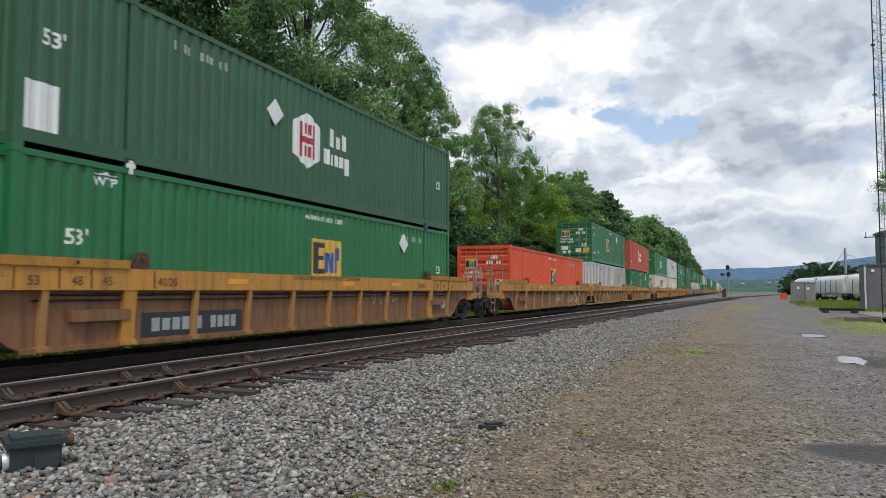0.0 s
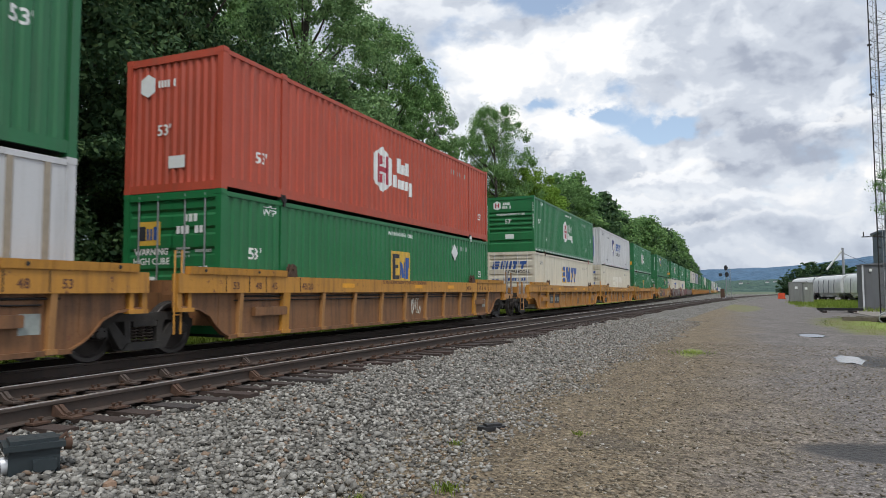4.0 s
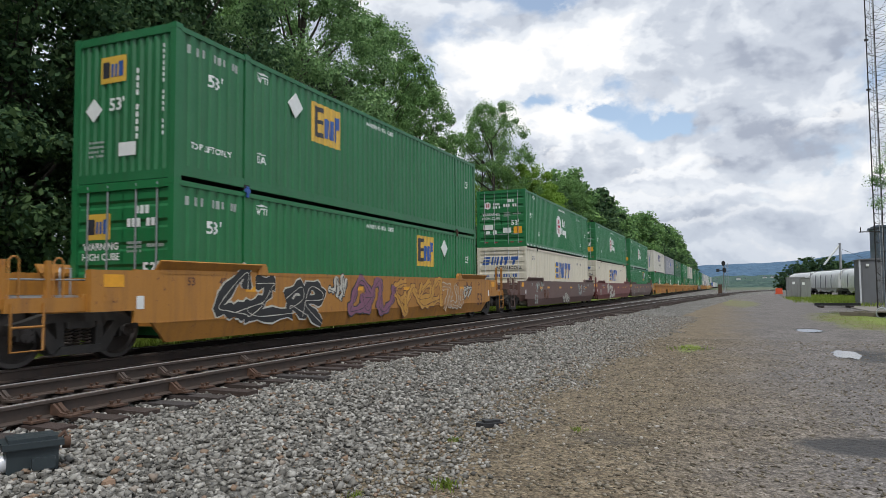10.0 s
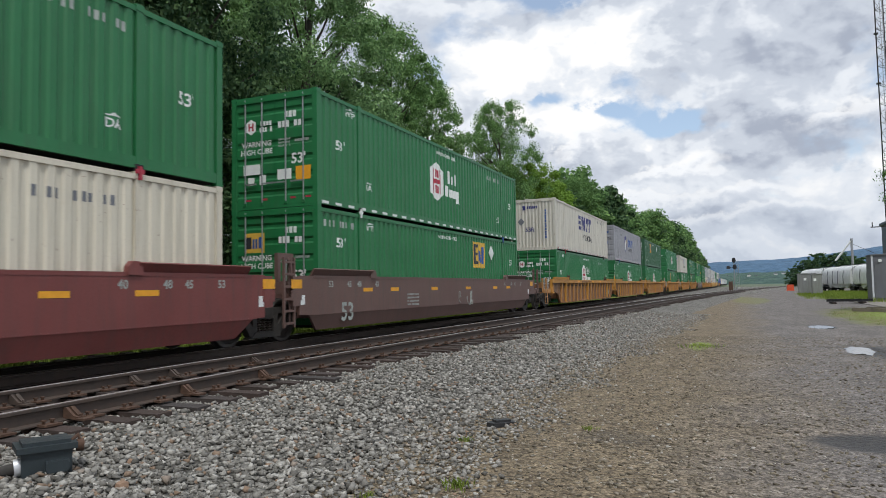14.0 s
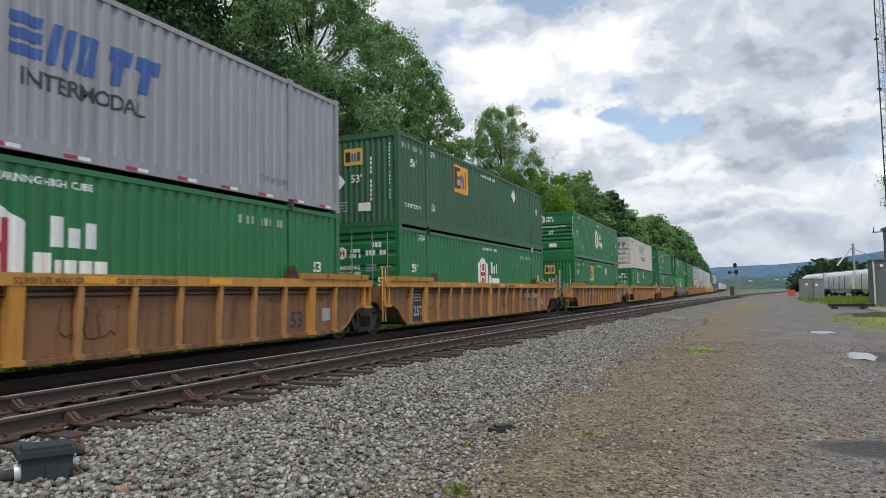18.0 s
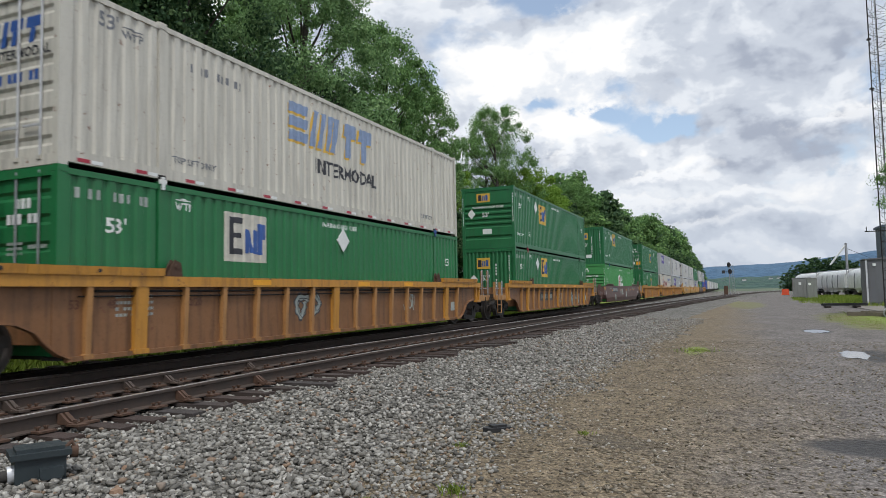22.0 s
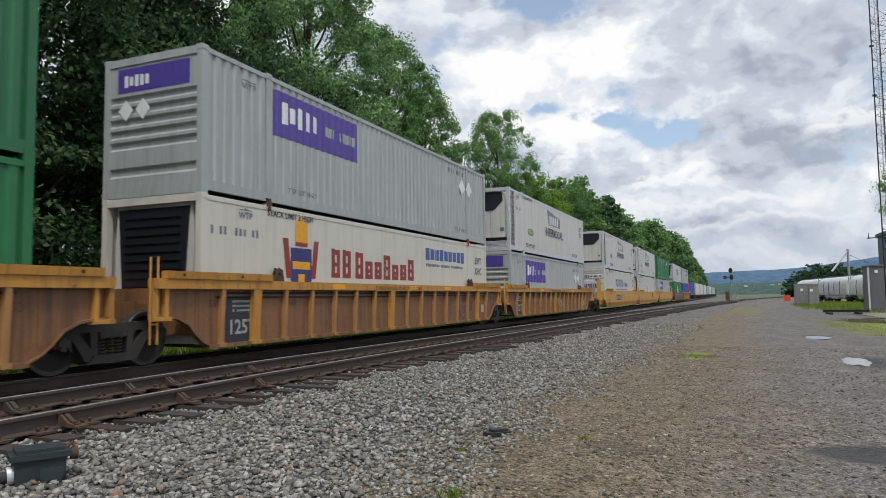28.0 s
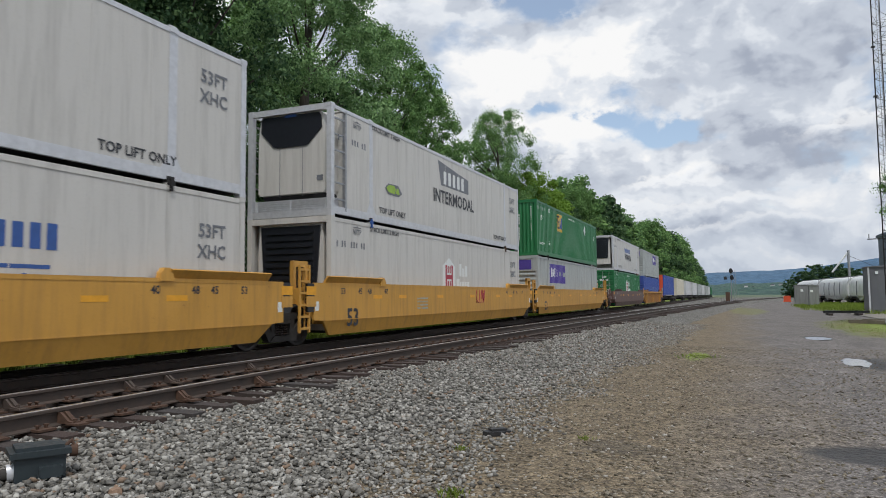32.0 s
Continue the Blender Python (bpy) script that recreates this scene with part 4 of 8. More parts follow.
        for i in range(9):
            cx = x - 2.2 + 0.53 * i + (0.12 if i > 1 else 0)
            h = (0.72, 0.72, 0.7, 0.46, 0.46, 0.7, 0.42, 0.44, 0.64)[i]
            ws += [rect(cx - 0.12, z - 0.3 + h / 2, 0.17, h), rect(cx + 0.13, z - 0.3 + h / 2, 0.16, h * q.uniform(0.75, 1)), rect(cx, z - 0.28 + h * 0.85, 0.4, 0.13), rect(cx, z - 0.25, 0.42, 0.12), rect(cx, z - 0.3 + h * 0.45, 0.2, 0.1, 0.6)]
        part("company_word", ("gth",) + key, lambda: mark_geo(ws, flat), INK_CLARET, box, label="dark red blocks of lettering")
    elif kind == "plate":
        part("company_word", ("plt",) + key, lambda: mark_geo([[(x - 1.7, z + 0.42), (x - 1.45, z - 0.42), (x + 1.2, z - 0.42), (x + 1.2, z + 0.12)]], flat), INK_GREY, box, label="dark grey block mark")
        part("logo_emblem", ("plw",) + key, lambda: mark_geo([rect(x - 1.1 + 0.42 * i, z - 0.12, 0.24, 0.46) for i in range(5)], flat, 0.008), INK_WHITE, box)
    elif kind == "bluewords":
        ws = []
        for i in range(8):
            cx = x - 2.9 + 0.5 * i
            ws += [rect(cx - 0.12, z, 0.12, 0.66, 0.22), rect(cx + 0.12, z + 0.02 * (i % 3), 0.11, 0.6, 0.22), rect(cx, z + (0.26, -0.26, 0.02)[i % 3], 0.3, 0.12)]
        ws += bars(x + 2.35, z - 0.1, 2.4, 0.4, 9, 2, 0.35)
        part("company_word", ("blw",) + key, lambda: mark_geo(ws, flat), INK_BLUE, box, label="blue blocks of lettering")
        part("stripe", ("bls",) + key, lambda: mark_geo([rect(x + 0.2, z - 0.55, 6.4, 0.06), hexagon(x - 2.2, z - 0.95, 0.62, 0.62), hexagon(x - 1.35, z - 0.95, 0.62, 0.62), hexagon(x + 3.0, z - 0.95, 0.62, 0.62)], flat), INK_BLUE, box)
    elif kind == "thin":
        part("company_word", ("thn",) + key, lambda: mark_geo(bars(x, z + 0.1, 3.5, 0.4, 9, 1, 0.18), flat), INK_BLUE, box, label="blue blocks of lettering")
        part("fine_print", ("thf",) + key, lambda: mark_geo(bars(x, z - 0.26, 3.4, 0.1, 30, 1), flat), INK_GREY, box)
    elif kind == "eco":
        part("eco_badge", ("eco",) + key, lambda: mark_geo([[(x - 0.5, z), (x - 0.3, z - 0.17), (x + 0.4, z - 0.17), (x + 0.62, z - 0.05), (x + 0.35, z + 0.17), (x - 0.3, z + 0.15)]], flat, 0.008), INK_GREY, box, label="dark edge of badge")
        part("eco_badge", ("ecol",) + key, lambda: mark_geo([[(x - 0.44, z + 0.01), (x - 0.27, z - 0.1), (x + 0.1, z - 0.12), (x + 0.2, z + 0.03), (x + 0.1, z + 0.13), (x - 0.26, z + 0.11)], [(x + 0.16, z - 0.1), (x + 0.45, z - 0.1), (x + 0.33, z + 0.1), (x + 0.24, z + 0.05)]], flat, 0.013), INK_LIME, box, label="lime green badge")
    elif kind == "diamond":
        r_ = 0.3
        part("placard_holder", ("dia",) + key, lambda: Geo().prism([(x - r_, z), (x, z - r_), (x + r_, z), (x, z + r_)], -1.30, -1.283), mat_word or INK_WHITE, box, label="diamond placard holder")
    elif kind == "patch":
        part("repair_patch", ("ptc",) + key, lambda: mark_geo([rect(x, z, 0.62, 0.85)], flat), INK_WHITE, box, label="white painted patch")


def door_end(box, col, marks, bar_col):
    """Rear end: two hinged doors, four locking bars with handles."""
    for s in (-1, 1):
        lo, hi = (-1.16, -0.012) if s < 0 else (0.012, 1.16)
        d = part("door", ("door", s), lambda lo=lo, hi=hi: hcorr_geo(0.16, CH - 0.14, lo, hi, DOOR_ROWS, 0.032), col, box, (0.05, 0, 0))
        for y in (s * 0.36, s * 0.88):
            b = part("locking_bar", ("bar", y), lambda y=y: Geo().tube([(-0.035, y, 0.1), (-0.035, y, CH - 0.06)], 0.019, 8), bar_col, d)
            for z in (0.1, CH - 0.17):
                part("bar_keeper", ("keeper", y, z), lambda y=y, z=z: Geo().box(-0.06, 0.0, y - 0.05, y + 0.05, z, z + 0.06), col, b)
            part("bar_handle", ("handle", y), lambda y=y: Geo().box(-0.065, -0.045, y - 0.02, y + 0.36 * (-1 if y > 0 else 1), 0.62, 0.66, 0.006), bar_col, b)
        for z in (0.4, 1.05, 1.7, 2.35):
            part("hinge", ("hinge", s, z), lambda s=s, z=z: Geo().box(0.0, 0.05, s * 1.13, s * 1.21, z, z + 0.13, 0.012), col, d)
    if marks == "hub":
        p = part("logo_panel", "doorhex", lambda: end_polys([hexagon(0.72, 2.12, 0.3, 0.4)], 0.046), INK_WHITE, box)
        part("logo_emblem", "doorhexr", lambda: end_polys([rect(0.66, 2.12, 0.05, 0.2), rect(0.78, 2.12, 0.05, 0.2), rect(0.72, 2.12, 0.12, 0.04)], 0.042), INK_RED, p)
        part("company_word", "doorhexw", lambda: end_polys(bars(0.26, 2.18, 0.36, 0.12, 4, 1) + bars(0.26, 2.02, 0.4, 0.13, 5, 2), 0.046), INK_WHITE, box)
    if marks == "emp":
        p = part("logo_panel", "dooremp", lambda: end_polys([rect(0.62, 2.05, 0.62, 0.5)], 0.046), INK_YELLOW, box, label="yellow company panel")
        square_emblem(p, "doorempb", 0.62, 2.05, 1.0, 0.042)
    if marks in ("hub", "emp"):
        part("number_mark", "doornum", lambda: end_polys(bars(-0.42, 2.34, 0.5, 0.17, 4, 3) + bars(-0.46, 2.1, 0.72, 0.17, 6, 4), 0.046), INK_WHITE, box, label="white block characters")
        part("warning_mark", "doorwarn", lambda: Geo().add(*flatten([words_geo("WARNING", 0.19, 0.55, 1.66, True, face="end"), words_geo("HIGH CUBE", 0.19, 0.55, 1.46, True, face="end")])), INK_WHITE, box, (0.044, 0, 0))
        part("length_mark", "door53", lambda: words_geo("53'", 0.36, -0.72, 1.2, True, face="end"), INK_WHITE, box, (0.044, 0, 0))
        part("fine_print", "doorfine", lambda: end_polys([q for i in range(3) for q in bars(-0.3, 1.72 - 0.08 * i, 0.36, 0.05, 8, i)] + bars(-0.82, 1.66, 0.42, 0.07, 9, 7), 0.046), INK_DIM, box)
        part("data_plate", "doorplate", lambda: end_polys([rect(0.7, 1.02, 0.52, 0.26), rect(-0.3, 0.84, 0.42, 0.26), rect(0.36, 0.74, 0.2, 0.24), rect(0.72, 0.72, 0.2, 0.2)], 0.046), INK_WHITE, box, label="white data stickers")
        part("caution_sticker", "doorcaut", lambda: end_polys([rect(-0.86, 0.84, 0.44, 0.34)], 0.046), INK_AMBER, box, label="orange caution sticker")
        part("reflector_strip", "doorrefl", lambda: end_polys([rect(y, 0.24, 0.16, 0.05) for y in (-1.0, -0.55, 0.3, 0.8)], 0.046), INK_RED, box)
    if marks in ("swift", "swiftgrey", "white"):
        m1 = INK_BLUE if marks != "white" else INK_NAVY
        hh, zz = (0.42, 2.2) if marks != "white" else (0.2, 2.3)
        sw = [rect(0.82 - 0.04 * q, zz + hh * 0.36 * q, 0.34, hh * 0.26, -0.2) for q in (-1, 0, 1)] + [rect(0.5 - 0.14 * q, zz, 0.09, hh, -0.2) for q in (0, 1, 2)] + [rect(0.02, zz, 0.12, hh, -0.2)]
        sw += [rect(-0.26, zz + hh * 0.28, 0.3, hh * 0.42, -0.2), rect(-0.2, zz - hh * 0.22, 0.12, hh * 0.56, -0.2), rect(-0.66, zz + hh * 0.28, 0.36, hh * 0.42, -0.2), rect(-0.62, zz - hh * 0.22, 0.12, hh * 0.56, -0.2)]
        if marks == "white":
            sw = [rect(0.86 - 0.13 * i, 2.3, 0.085, 0.2, -0.15) for i in range(8)] + bars(-0.6, 2.3, 0.9, 0.13, 9, 4, 0.35)
            for y in (0.86, 0.66, -0.66, -0.86):
                sw.append([(y + 0.085 * math.cos(a), 2.02 + 0.085 * math.sin(a)) for a in np.linspace(0, 2 * math.pi, 14, endpoint=False)])
            sw += bars(-0.15, 1.62, 1.5, 0.17, 11, 5, 0.3)
        part("company_word", ("doorsw", marks), lambda: end_polys(sw, 0.046), m1, box, label="slanted blue blocks of lettering")
        if marks == "swift":
            part("service_word", "doorswi", lambda: words_geo("INTERMODAL", 0.22, -0.35, 1.84, True, face="end"), INK_BLACK, box, (0.044, 0, 0))
        part("number_mark", "doorswn", lambda: end_polys(bars(0.3, 1.46, 0.5, 0.17, 4, 5) + bars(-0.42, 1.46, 0.74, 0.17, 6, 6) + bars(0.86, 1.44, 0.36, 0.1, 7, 7), 0.046), m1, box, label="blue block characters")


def flatten(geos):
    g = Geo()
    for q in geos:
        g.add(q.v, q.f)
    return g.v, g.f


def front_end(box, col, marks):
    """Front end with level corrugations under a plain panel."""
    part("front_wall", "fwall", lambda: hcorr_geo(0.14, CH - 0.1, -1.19, 1.19, FRONT_ROWS), col, box, (0.035, 0, 0))
    if marks == "hub":
        p = part("logo_panel", "fhex", lambda: end_polys([hexagon(0.72, 2.44, 0.4, 0.5)], 0.03), INK_WHITE, box)
        part("logo_emblem", "fhexr", lambda: end_polys([rect(0.64, 2.44, 0.06, 0.26), rect(0.8, 2.44, 0.06, 0.26), rect(0.72, 2.44, 0.2, 0.05)], 0.026), INK_RED, p)
        part("company_word", "fhexw", lambda: end_polys(bars(0.22, 2.52, 0.4, 0.15, 4, 1) + bars(0.2, 2.34, 0.48, 0.15, 5, 2), 0.03), INK_WHITE, box)
    if marks == "emp":
        p = part("logo_panel", "femp", lambda: end_polys([rect(0.22, 2.4, 0.66, 0.42)], 0.03), INK_YELLOW, box, label="yellow company panel")
        square_emblem(p, "fempb", 0.22, 2.4, 0.95, 0.026)
        part("placard_holder", "fdia", lambda: end_polys([[(0.62, 1.66), (0.82, 1.42), (1.02, 1.66), (0.82, 1.9)]], 0.025), INK_WHITE, box)
    if marks == "purple":
        p = part("logo_panel", "fpur", lambda: end_polys([rect(0.0, 2.42, 1.9, 0.5)], 0.03), INK_PURPLE, box, label="purple company panel")
        part("logo_emblem", "fpurw", lambda: end_polys([rect(0.72 - 0.14 * i, 2.4, 0.1, h) for i, h in enumerate((0.24, 0.18, 0.24, 0.22, 0.2))], 0.026), INK_WHITE, p)
        part("placard_holder", "fdia2", lambda: end_polys([[(y - 0.2, 1.8), (y, 1.58), (y + 0.2, 1.8), (y, 2.02)] for y in (0.72, 0.26)], 0.025), INK_WHITE, box)
    if marks in ("hub", "emp"):
        part("warning_mark", "fwarn", lambda: words_geo("WARNING HIGH CUBE", 0.15, 0.0, 1.95, True, face="end"), INK_WHITE, box, (0.028, 0, 0))
        part("length_mark", "f53", lambda: words_geo("53'", 0.3, 0.12, 1.58, True, face="end"), INK_WHITE, box, (0.028, 0, 0))
        part("data_plate", "fplate", lambda: end_polys([rect(0.05, 0.8, 0.46, 0.24)], 0.03), INK_WHITE, box, label="white data sticker")
        part("number_mark", "fnum", lambda: end_polys([rect(-1.235, 2.5 - 0.125 * i, 0.042, 0.085) for i in range(11) if i != 4] + [rect(1.235, 2.4 - 0.125 * i, 0.038, 0.08) for i in range(11) if i != 4], -0.004), INK_WHITE, box, label="white block characters")


def square_emblem(p, key, cy, cz, q, out):
    """Black and blue blocks on a yellow panel of an end wall."""
    part("logo_emblem", (key, "k"), lambda: end_polys([rect(cy + 0.18 * q, cz, 0.17 * q, 0.3 * q)], out), INK_BLACK, p)
    part("logo_emblem", (key, "b"), lambda: end_polys([rect(cy + 0.03 * q, cz - 0.02, 0.06 * q, 0.24 * q), rect(cy - 0.06 * q, cz - 0.02, 0.06 * q, 0.24 * q), rect(cy - 0.18 * q, cz, 0.11 * q, 0.28 * q)], out), INK_BLUE, p)


def flat_end(box, col, marks):
    """Front end with upright corrugations."""
    part("front_wall", "vwall", vcorr_geo, col, box)
    if marks == "emp":
        p = part("logo_panel", "vemp", lambda: end_polys([rect(0.28, 2.2, 0.66, 0.52)], 0.026), INK_YELLOW, box, label="yellow company panel")
        square_emblem(p, "vempb", 0.28, 2.2, 1.05, 0.022)
        part("placard_holder", "vdia", lambda: end_polys([[(0.56, 1.44), (0.78, 1.2), (1.0, 1.44), (0.78, 1.68)]], 0.024), INK_WHITE, box)
        part("length_mark", "v53", lambda: words_geo("53'", 0.34, 0.18, 1.5, True, face="end"), INK_WHITE, box, (0.024, 0, 0))
        part("number_mark", "vnum", lambda: end_polys([rect(-0.34, 2.1 - 0.14 * i, 0.065, 0.1) for i in range(10) if i != 4] + [rect(-0.98, 2.5 - 0.11 * i, 0.04, 0.07) for i in range(16) if i not in (7, 12)], 0.026), INK_WHITE, box, label="white block characters")
        part("fine_print", "vfine", lambda: end_polys([q for i in range(4) for q in bars(0.7, 0.8 - 0.09 * i, 0.4, 0.05, 6, i)], 0.026), INK_DIM, box)
        part("data_plate", "vplate", lambda: end_polys([rect(-0.1, 0.62, 0.44, 0.26)], 0.026), INK_WHITE, box)
    if marks == "hub":
        part("logo_panel", "vhex", lambda: end_polys([hexagon(0.72, 2.3, 0.4, 0.5)], 0.026), INK_WHITE, box)
        part("company_word", "vhexw", lambda: end_polys(bars(0.2, 2.3, 0.5, 0.16, 6, 2), 0.026), INK_WHITE, box)
        part("length_mark", "v53h", lambda: words_geo("53'", 0.32, 0.25, 1.3, True, face="end"), INK_WHITE, box, (0.024, 0, 0))
        part("data_plate", "vplate", lambda: end_polys([rect(-0.1, 0.62, 0.44, 0.26)], 0.026), INK_WHITE, box)
    if marks == "swift":
        part("company_word", "vsw", lambda: end_polys([rect(0.3 - 0.13 * i, 2.42, 0.09, 0.15, -0.2) for i in range(5)] + [rect(0.52, 2.4, 0.16, 0.24)], 0.026), INK_NAVY, box, label="navy blocks of lettering")
        part("length_mark", "v53s", lambda: words_geo("53ft", 0.34, 0.2, 1.15, True, face="end"), INK_NAVY, box, (0.024, 0, 0))
        part("placard_holder", "vdias", lambda: end_polys([[(0.5, 1.62), (0.7, 1.4), (0.9, 1.62), (0.7, 1.84)]], 0.024), INK_GREY, box)
        part("number_mark", "vnums", lambda: end_polys([rect(-0.72, 2.2 - 0.15 * i, 0.09, 0.11) for i in range(11)], 0.026), INK_BLUE, box, label="blue block characters")


def reefer_end(box, col, style):
    """A recessed cooling unit in an open end frame."""
    part("front_wall", "rwall", lambda: Geo().box(0.75, 0.8, -1.2, 1.2, 0.14, CH - 0.1), col, box)
    if style == "carrier":
        for y in (-1.25, 1.25):
            part("end_ladder", ("rrail", y), lambda y=y: Geo().add(*flatten([Geo().box(0.15, 0.72, y - 0.02, y + 0.02, 0.42 + 0.42 * i, 0.46 + 0.42 * i) for i in range(6)])).box(0.69, 0.76, y - 0.045, y + 0.045, 0.15, CH - 0.1), GALV, box, label="galvanised frame with rungs")
        prof = [(-1.0, 0.62), (1.0, 0.62), (1.04, 0.7), (1.04, 2.1), (0.98, 2.66), (0.9, 2.73), (-0.9, 2.73), (-0.98, 2.66), (-1.04, 2.1), (-1.04, 0.7)]
        u = part("cooling_unit", ("runit", style), lambda: Geo().prism(prof, 0.12, 0.75, "yz"), REEFER, box, label="white moulded cooling unit")
        part("unit_label", "rlb", lambda: end_polys([rect(0.0, 2.68, 0.34, 0.07)], 0.084), INK_BLUE, u, label="small blue label")
        part("drain_gap", "rgap", lambda: Geo().box(0.3, 0.74, -1.0, 1.0, 0.46, 0.62), BLACK, box)
    else:
        for y in (-1.22, 1.22):
            part("end_rail", ("rrail2", y), lambda y=y: Geo().tube([(0.35, y * 0.97, 0.15), (0.35, y * 0.97, CH - 0.12)], 0.03, 8), GALV, box)
        u = part("cooling_unit", ("runit", style), lambda: Geo().prism([(-1.02, 0.5), (1.02, 0.5), (1.02, 2.0), (0.98, CH - 0.16), (-0.98, CH - 0.16), (-1.02, 2.0)], 0.12, 0.75, "yz"), REEFER, box, label="white moulded cooling unit")
    if style == "carrier":
        part("unit_grille", "rgr", lambda: Geo().prism([(-0.86, 2.7), (0.86, 2.7), (0.93, 2.62), (0.95, 2.3), (0.55, 1.9), (0.45, 1.86), (-0.45, 1.86), (-0.55, 1.9), (-0.95, 2.3), (-0.93, 2.62)], 0.09, 0.13, "yz"), GRILLE, u, label="black grille")
        part("unit_seam", "rse", lambda: Geo().box(0.11, 0.125, -0.36, -0.35, 0.55, 1.84).box(0.11, 0.125, 0.35, 0.36, 0.55, 1.84).box(0.105, 0.125, -0.98, -0.8, 0.92, 1.06), INK_GREY, u)
        part("fuel_tray", "rtr", lambda: Geo().box(0.1, 0.7, -1.08, 1.08, 0.18, 0.46, 0.02).add(*flatten([Geo().box(0.075, 0.1, -1.04, 1.04, 0.21 + 0.055 * i, 0.24 + 0.055 * i) for i in range(5)])).box(0.06, 0.1, -1.1, -1.04, 0.18, 0.46).box(0.06, 0.1, -0.03, 0.03, 0.18, 0.46).box(0.06, 0.1, 1.04, 1.1, 0.18, 0.46), ALU, box, label="grey metal fuel tray")
    else:
        g = Geo().prism([(-0.92, 2.66), (0.92, 2.66), (0.8, 1.0), (-0.8, 1.0)], 0.08, 0.13, "yz")
        for i in range(9):
            g.box(0.05, 0.09, -0.72, 0.72, 1.1 + 0.17 * i, 1.18 + 0.17 * i)
        part("unit_grille", "rgr2", g, GRILLE, u, label="black louvred grille")
        part("brace", "rbr", lambda: Geo().tube([(0.4, -1.2, 0.4), (0.7, -1.2, 2.4)], 0.035, 8).tube([(0.4, 1.2, 0.4), (0.7, 1.2, 2.4)], 0.035, 8), REEFER, box)


def container(col, end, marks, side, label, body="corr", extra=(), strip=None, dark_frame=None):
    """A 53 ft container: posts, rails, corrugated walls, roof, floor, end, castings and markings."""
    box = thing("shipping_container", label, "shipping container", "containers of the train")
    flat = body == "smooth"
    fr = dark_frame or col
    key = "s" if flat else "r" if body == "rib" else "c"
    geo = rib_side_geo if body == "rib" else (lambda: side_geo(flat))
    open_end = 0.76 if end == "carrier" else 0.05
    part("side_wall", ("side", key, open_end), geo if open_end < 0.1 else (lambda: side_geo(True, open_end, 0.05)), col, box)
    part("side_wall", ("side", key, "back", open_end), geo if open_end < 0.1 else (lambda: side_geo(True, 0.05, open_end)), col, box, pose(CL, 0, 0, 0, 0, 180))
    part("roof", ("croof", open_end), lambda: Geo().box(open_end, CL - 0.05, -1.22, 1.22, CH - 0.06, CH - 0.02), col, box)
    part("floor_frame", "cfloor", lambda: Geo().box(0.05, CL - 0.05, -1.2, 1.2, 0.06, 0.15), STEEL_DARK, box)
    for s in (-1, 1):
        part("top_rail", ("trail", s), lambda s=s: Geo().box(0.05, CL - 0.05, s * 1.22, s * 1.292, CH - 0.13, CH - 0.035, 0.012), fr, box)
        part("bottom_rail", ("brail", s), lambda s=s: Geo().box(0.05, CL - 0.05, s * 1.215, s * 1.29, 0.055, 0.25, 0.012), fr, box)
        for x0 in (0.0, CL - 0.15):
            part("corner_post", ("post", s, x0), lambda s=s, x0=x0: Geo().box(x0, x0 + 0.15, s * 1.16, s * 1.2955, 0.0, CH, 0.014), fr, box)
        for x0 in (1.98, CL - 2.12):
            pz = part("side_post", ("mid", s, x0, flat), lambda s=s, x0=x0: Geo().box(x0, x0 + (0.14 if not flat else 0.2), s * 1.2, s * (1.296 if not flat else 1.286), 0.0, CH, 0.014), fr, box)
            if flat:
                part("post_foot", ("pfoot", s, x0), lambda s=s, x0=x0: Geo().prism([(x0 - 0.22, 0.16), (x0 + 0.42, 0.16), (x0 + 0.3, 0.34), (x0 + 0.2, 0.5), (x0, 0.5), (x0 - 0.1, 0.34)], s * 1.27, s * 1.288), fr, pz)
            part("corner_casting", ("cast", s, x0), lambda s=s, x0=x0: Geo().box(x0 - 0.02, x0 + 0.16, s * 1.18, s * 1.305, 0, 0.12, 0.012), STEEL_DARK, pz)
            part("corner_casting", ("cast2", s, x0), lambda s=s, x0=x0: Geo().box(x0 - 0.02, x0 + 0.16, s * 1.18, s * 1.305, CH - 0.11, CH + 0.004, 0.012), fr, pz)
        for x0 in (0, CL - 0.16):
            part("corner_casting", ("ccast", s, x0), lambda s=s, x0=x0: Geo().box(x0 - 0.006, x0 + 0.166, s * 1.14, s * 1.302, -0.004, 0.11, 0.012), fr, box)
            part("corner_casting", ("ccast2", s, x0), lambda s=s, x0=x0: Geo().box(x0 - 0.006, x0 + 0.166, s * 1.14, s * 1.302, CH - 0.1, CH + 0.003, 0.012), fr, box)
    for z0, z1 in ((0.0, 0.17), (CH - 0.16, CH - 0.005)):
        part("end_beam", ("ebeam", z0), lambda z0=z0, z1=z1: Geo().box(0.01, 0.12, -1.17, 1.17, z0, z1, 0.012), fr, box)
    part("rear_wall", "rear", lambda: Geo().box(CL - 0.06, CL - 0.02, -1.17, 1.17, 0.1, CH - 0.1), col, box)
    if flat:
        for i in range(1, 13):
            x = 0.05 + i * (CL - 0.1) / 13
            part("panel_seam", "seam", lambda: Geo().box(-0.014, 0.014, -1.284, -1.278, 0.26, CH - 0.14), col, box, (x, 0, 0))
    if body == "rib":
        for i in range(27):
            part("wall_post", ("wp", i), lambda i=i: Geo().box(0.42 + i * 0.585, 0.52 + i * 0.585, -1.292, -1.27, 0.2, CH - 0.13, 0.006), POST_TAN, box)
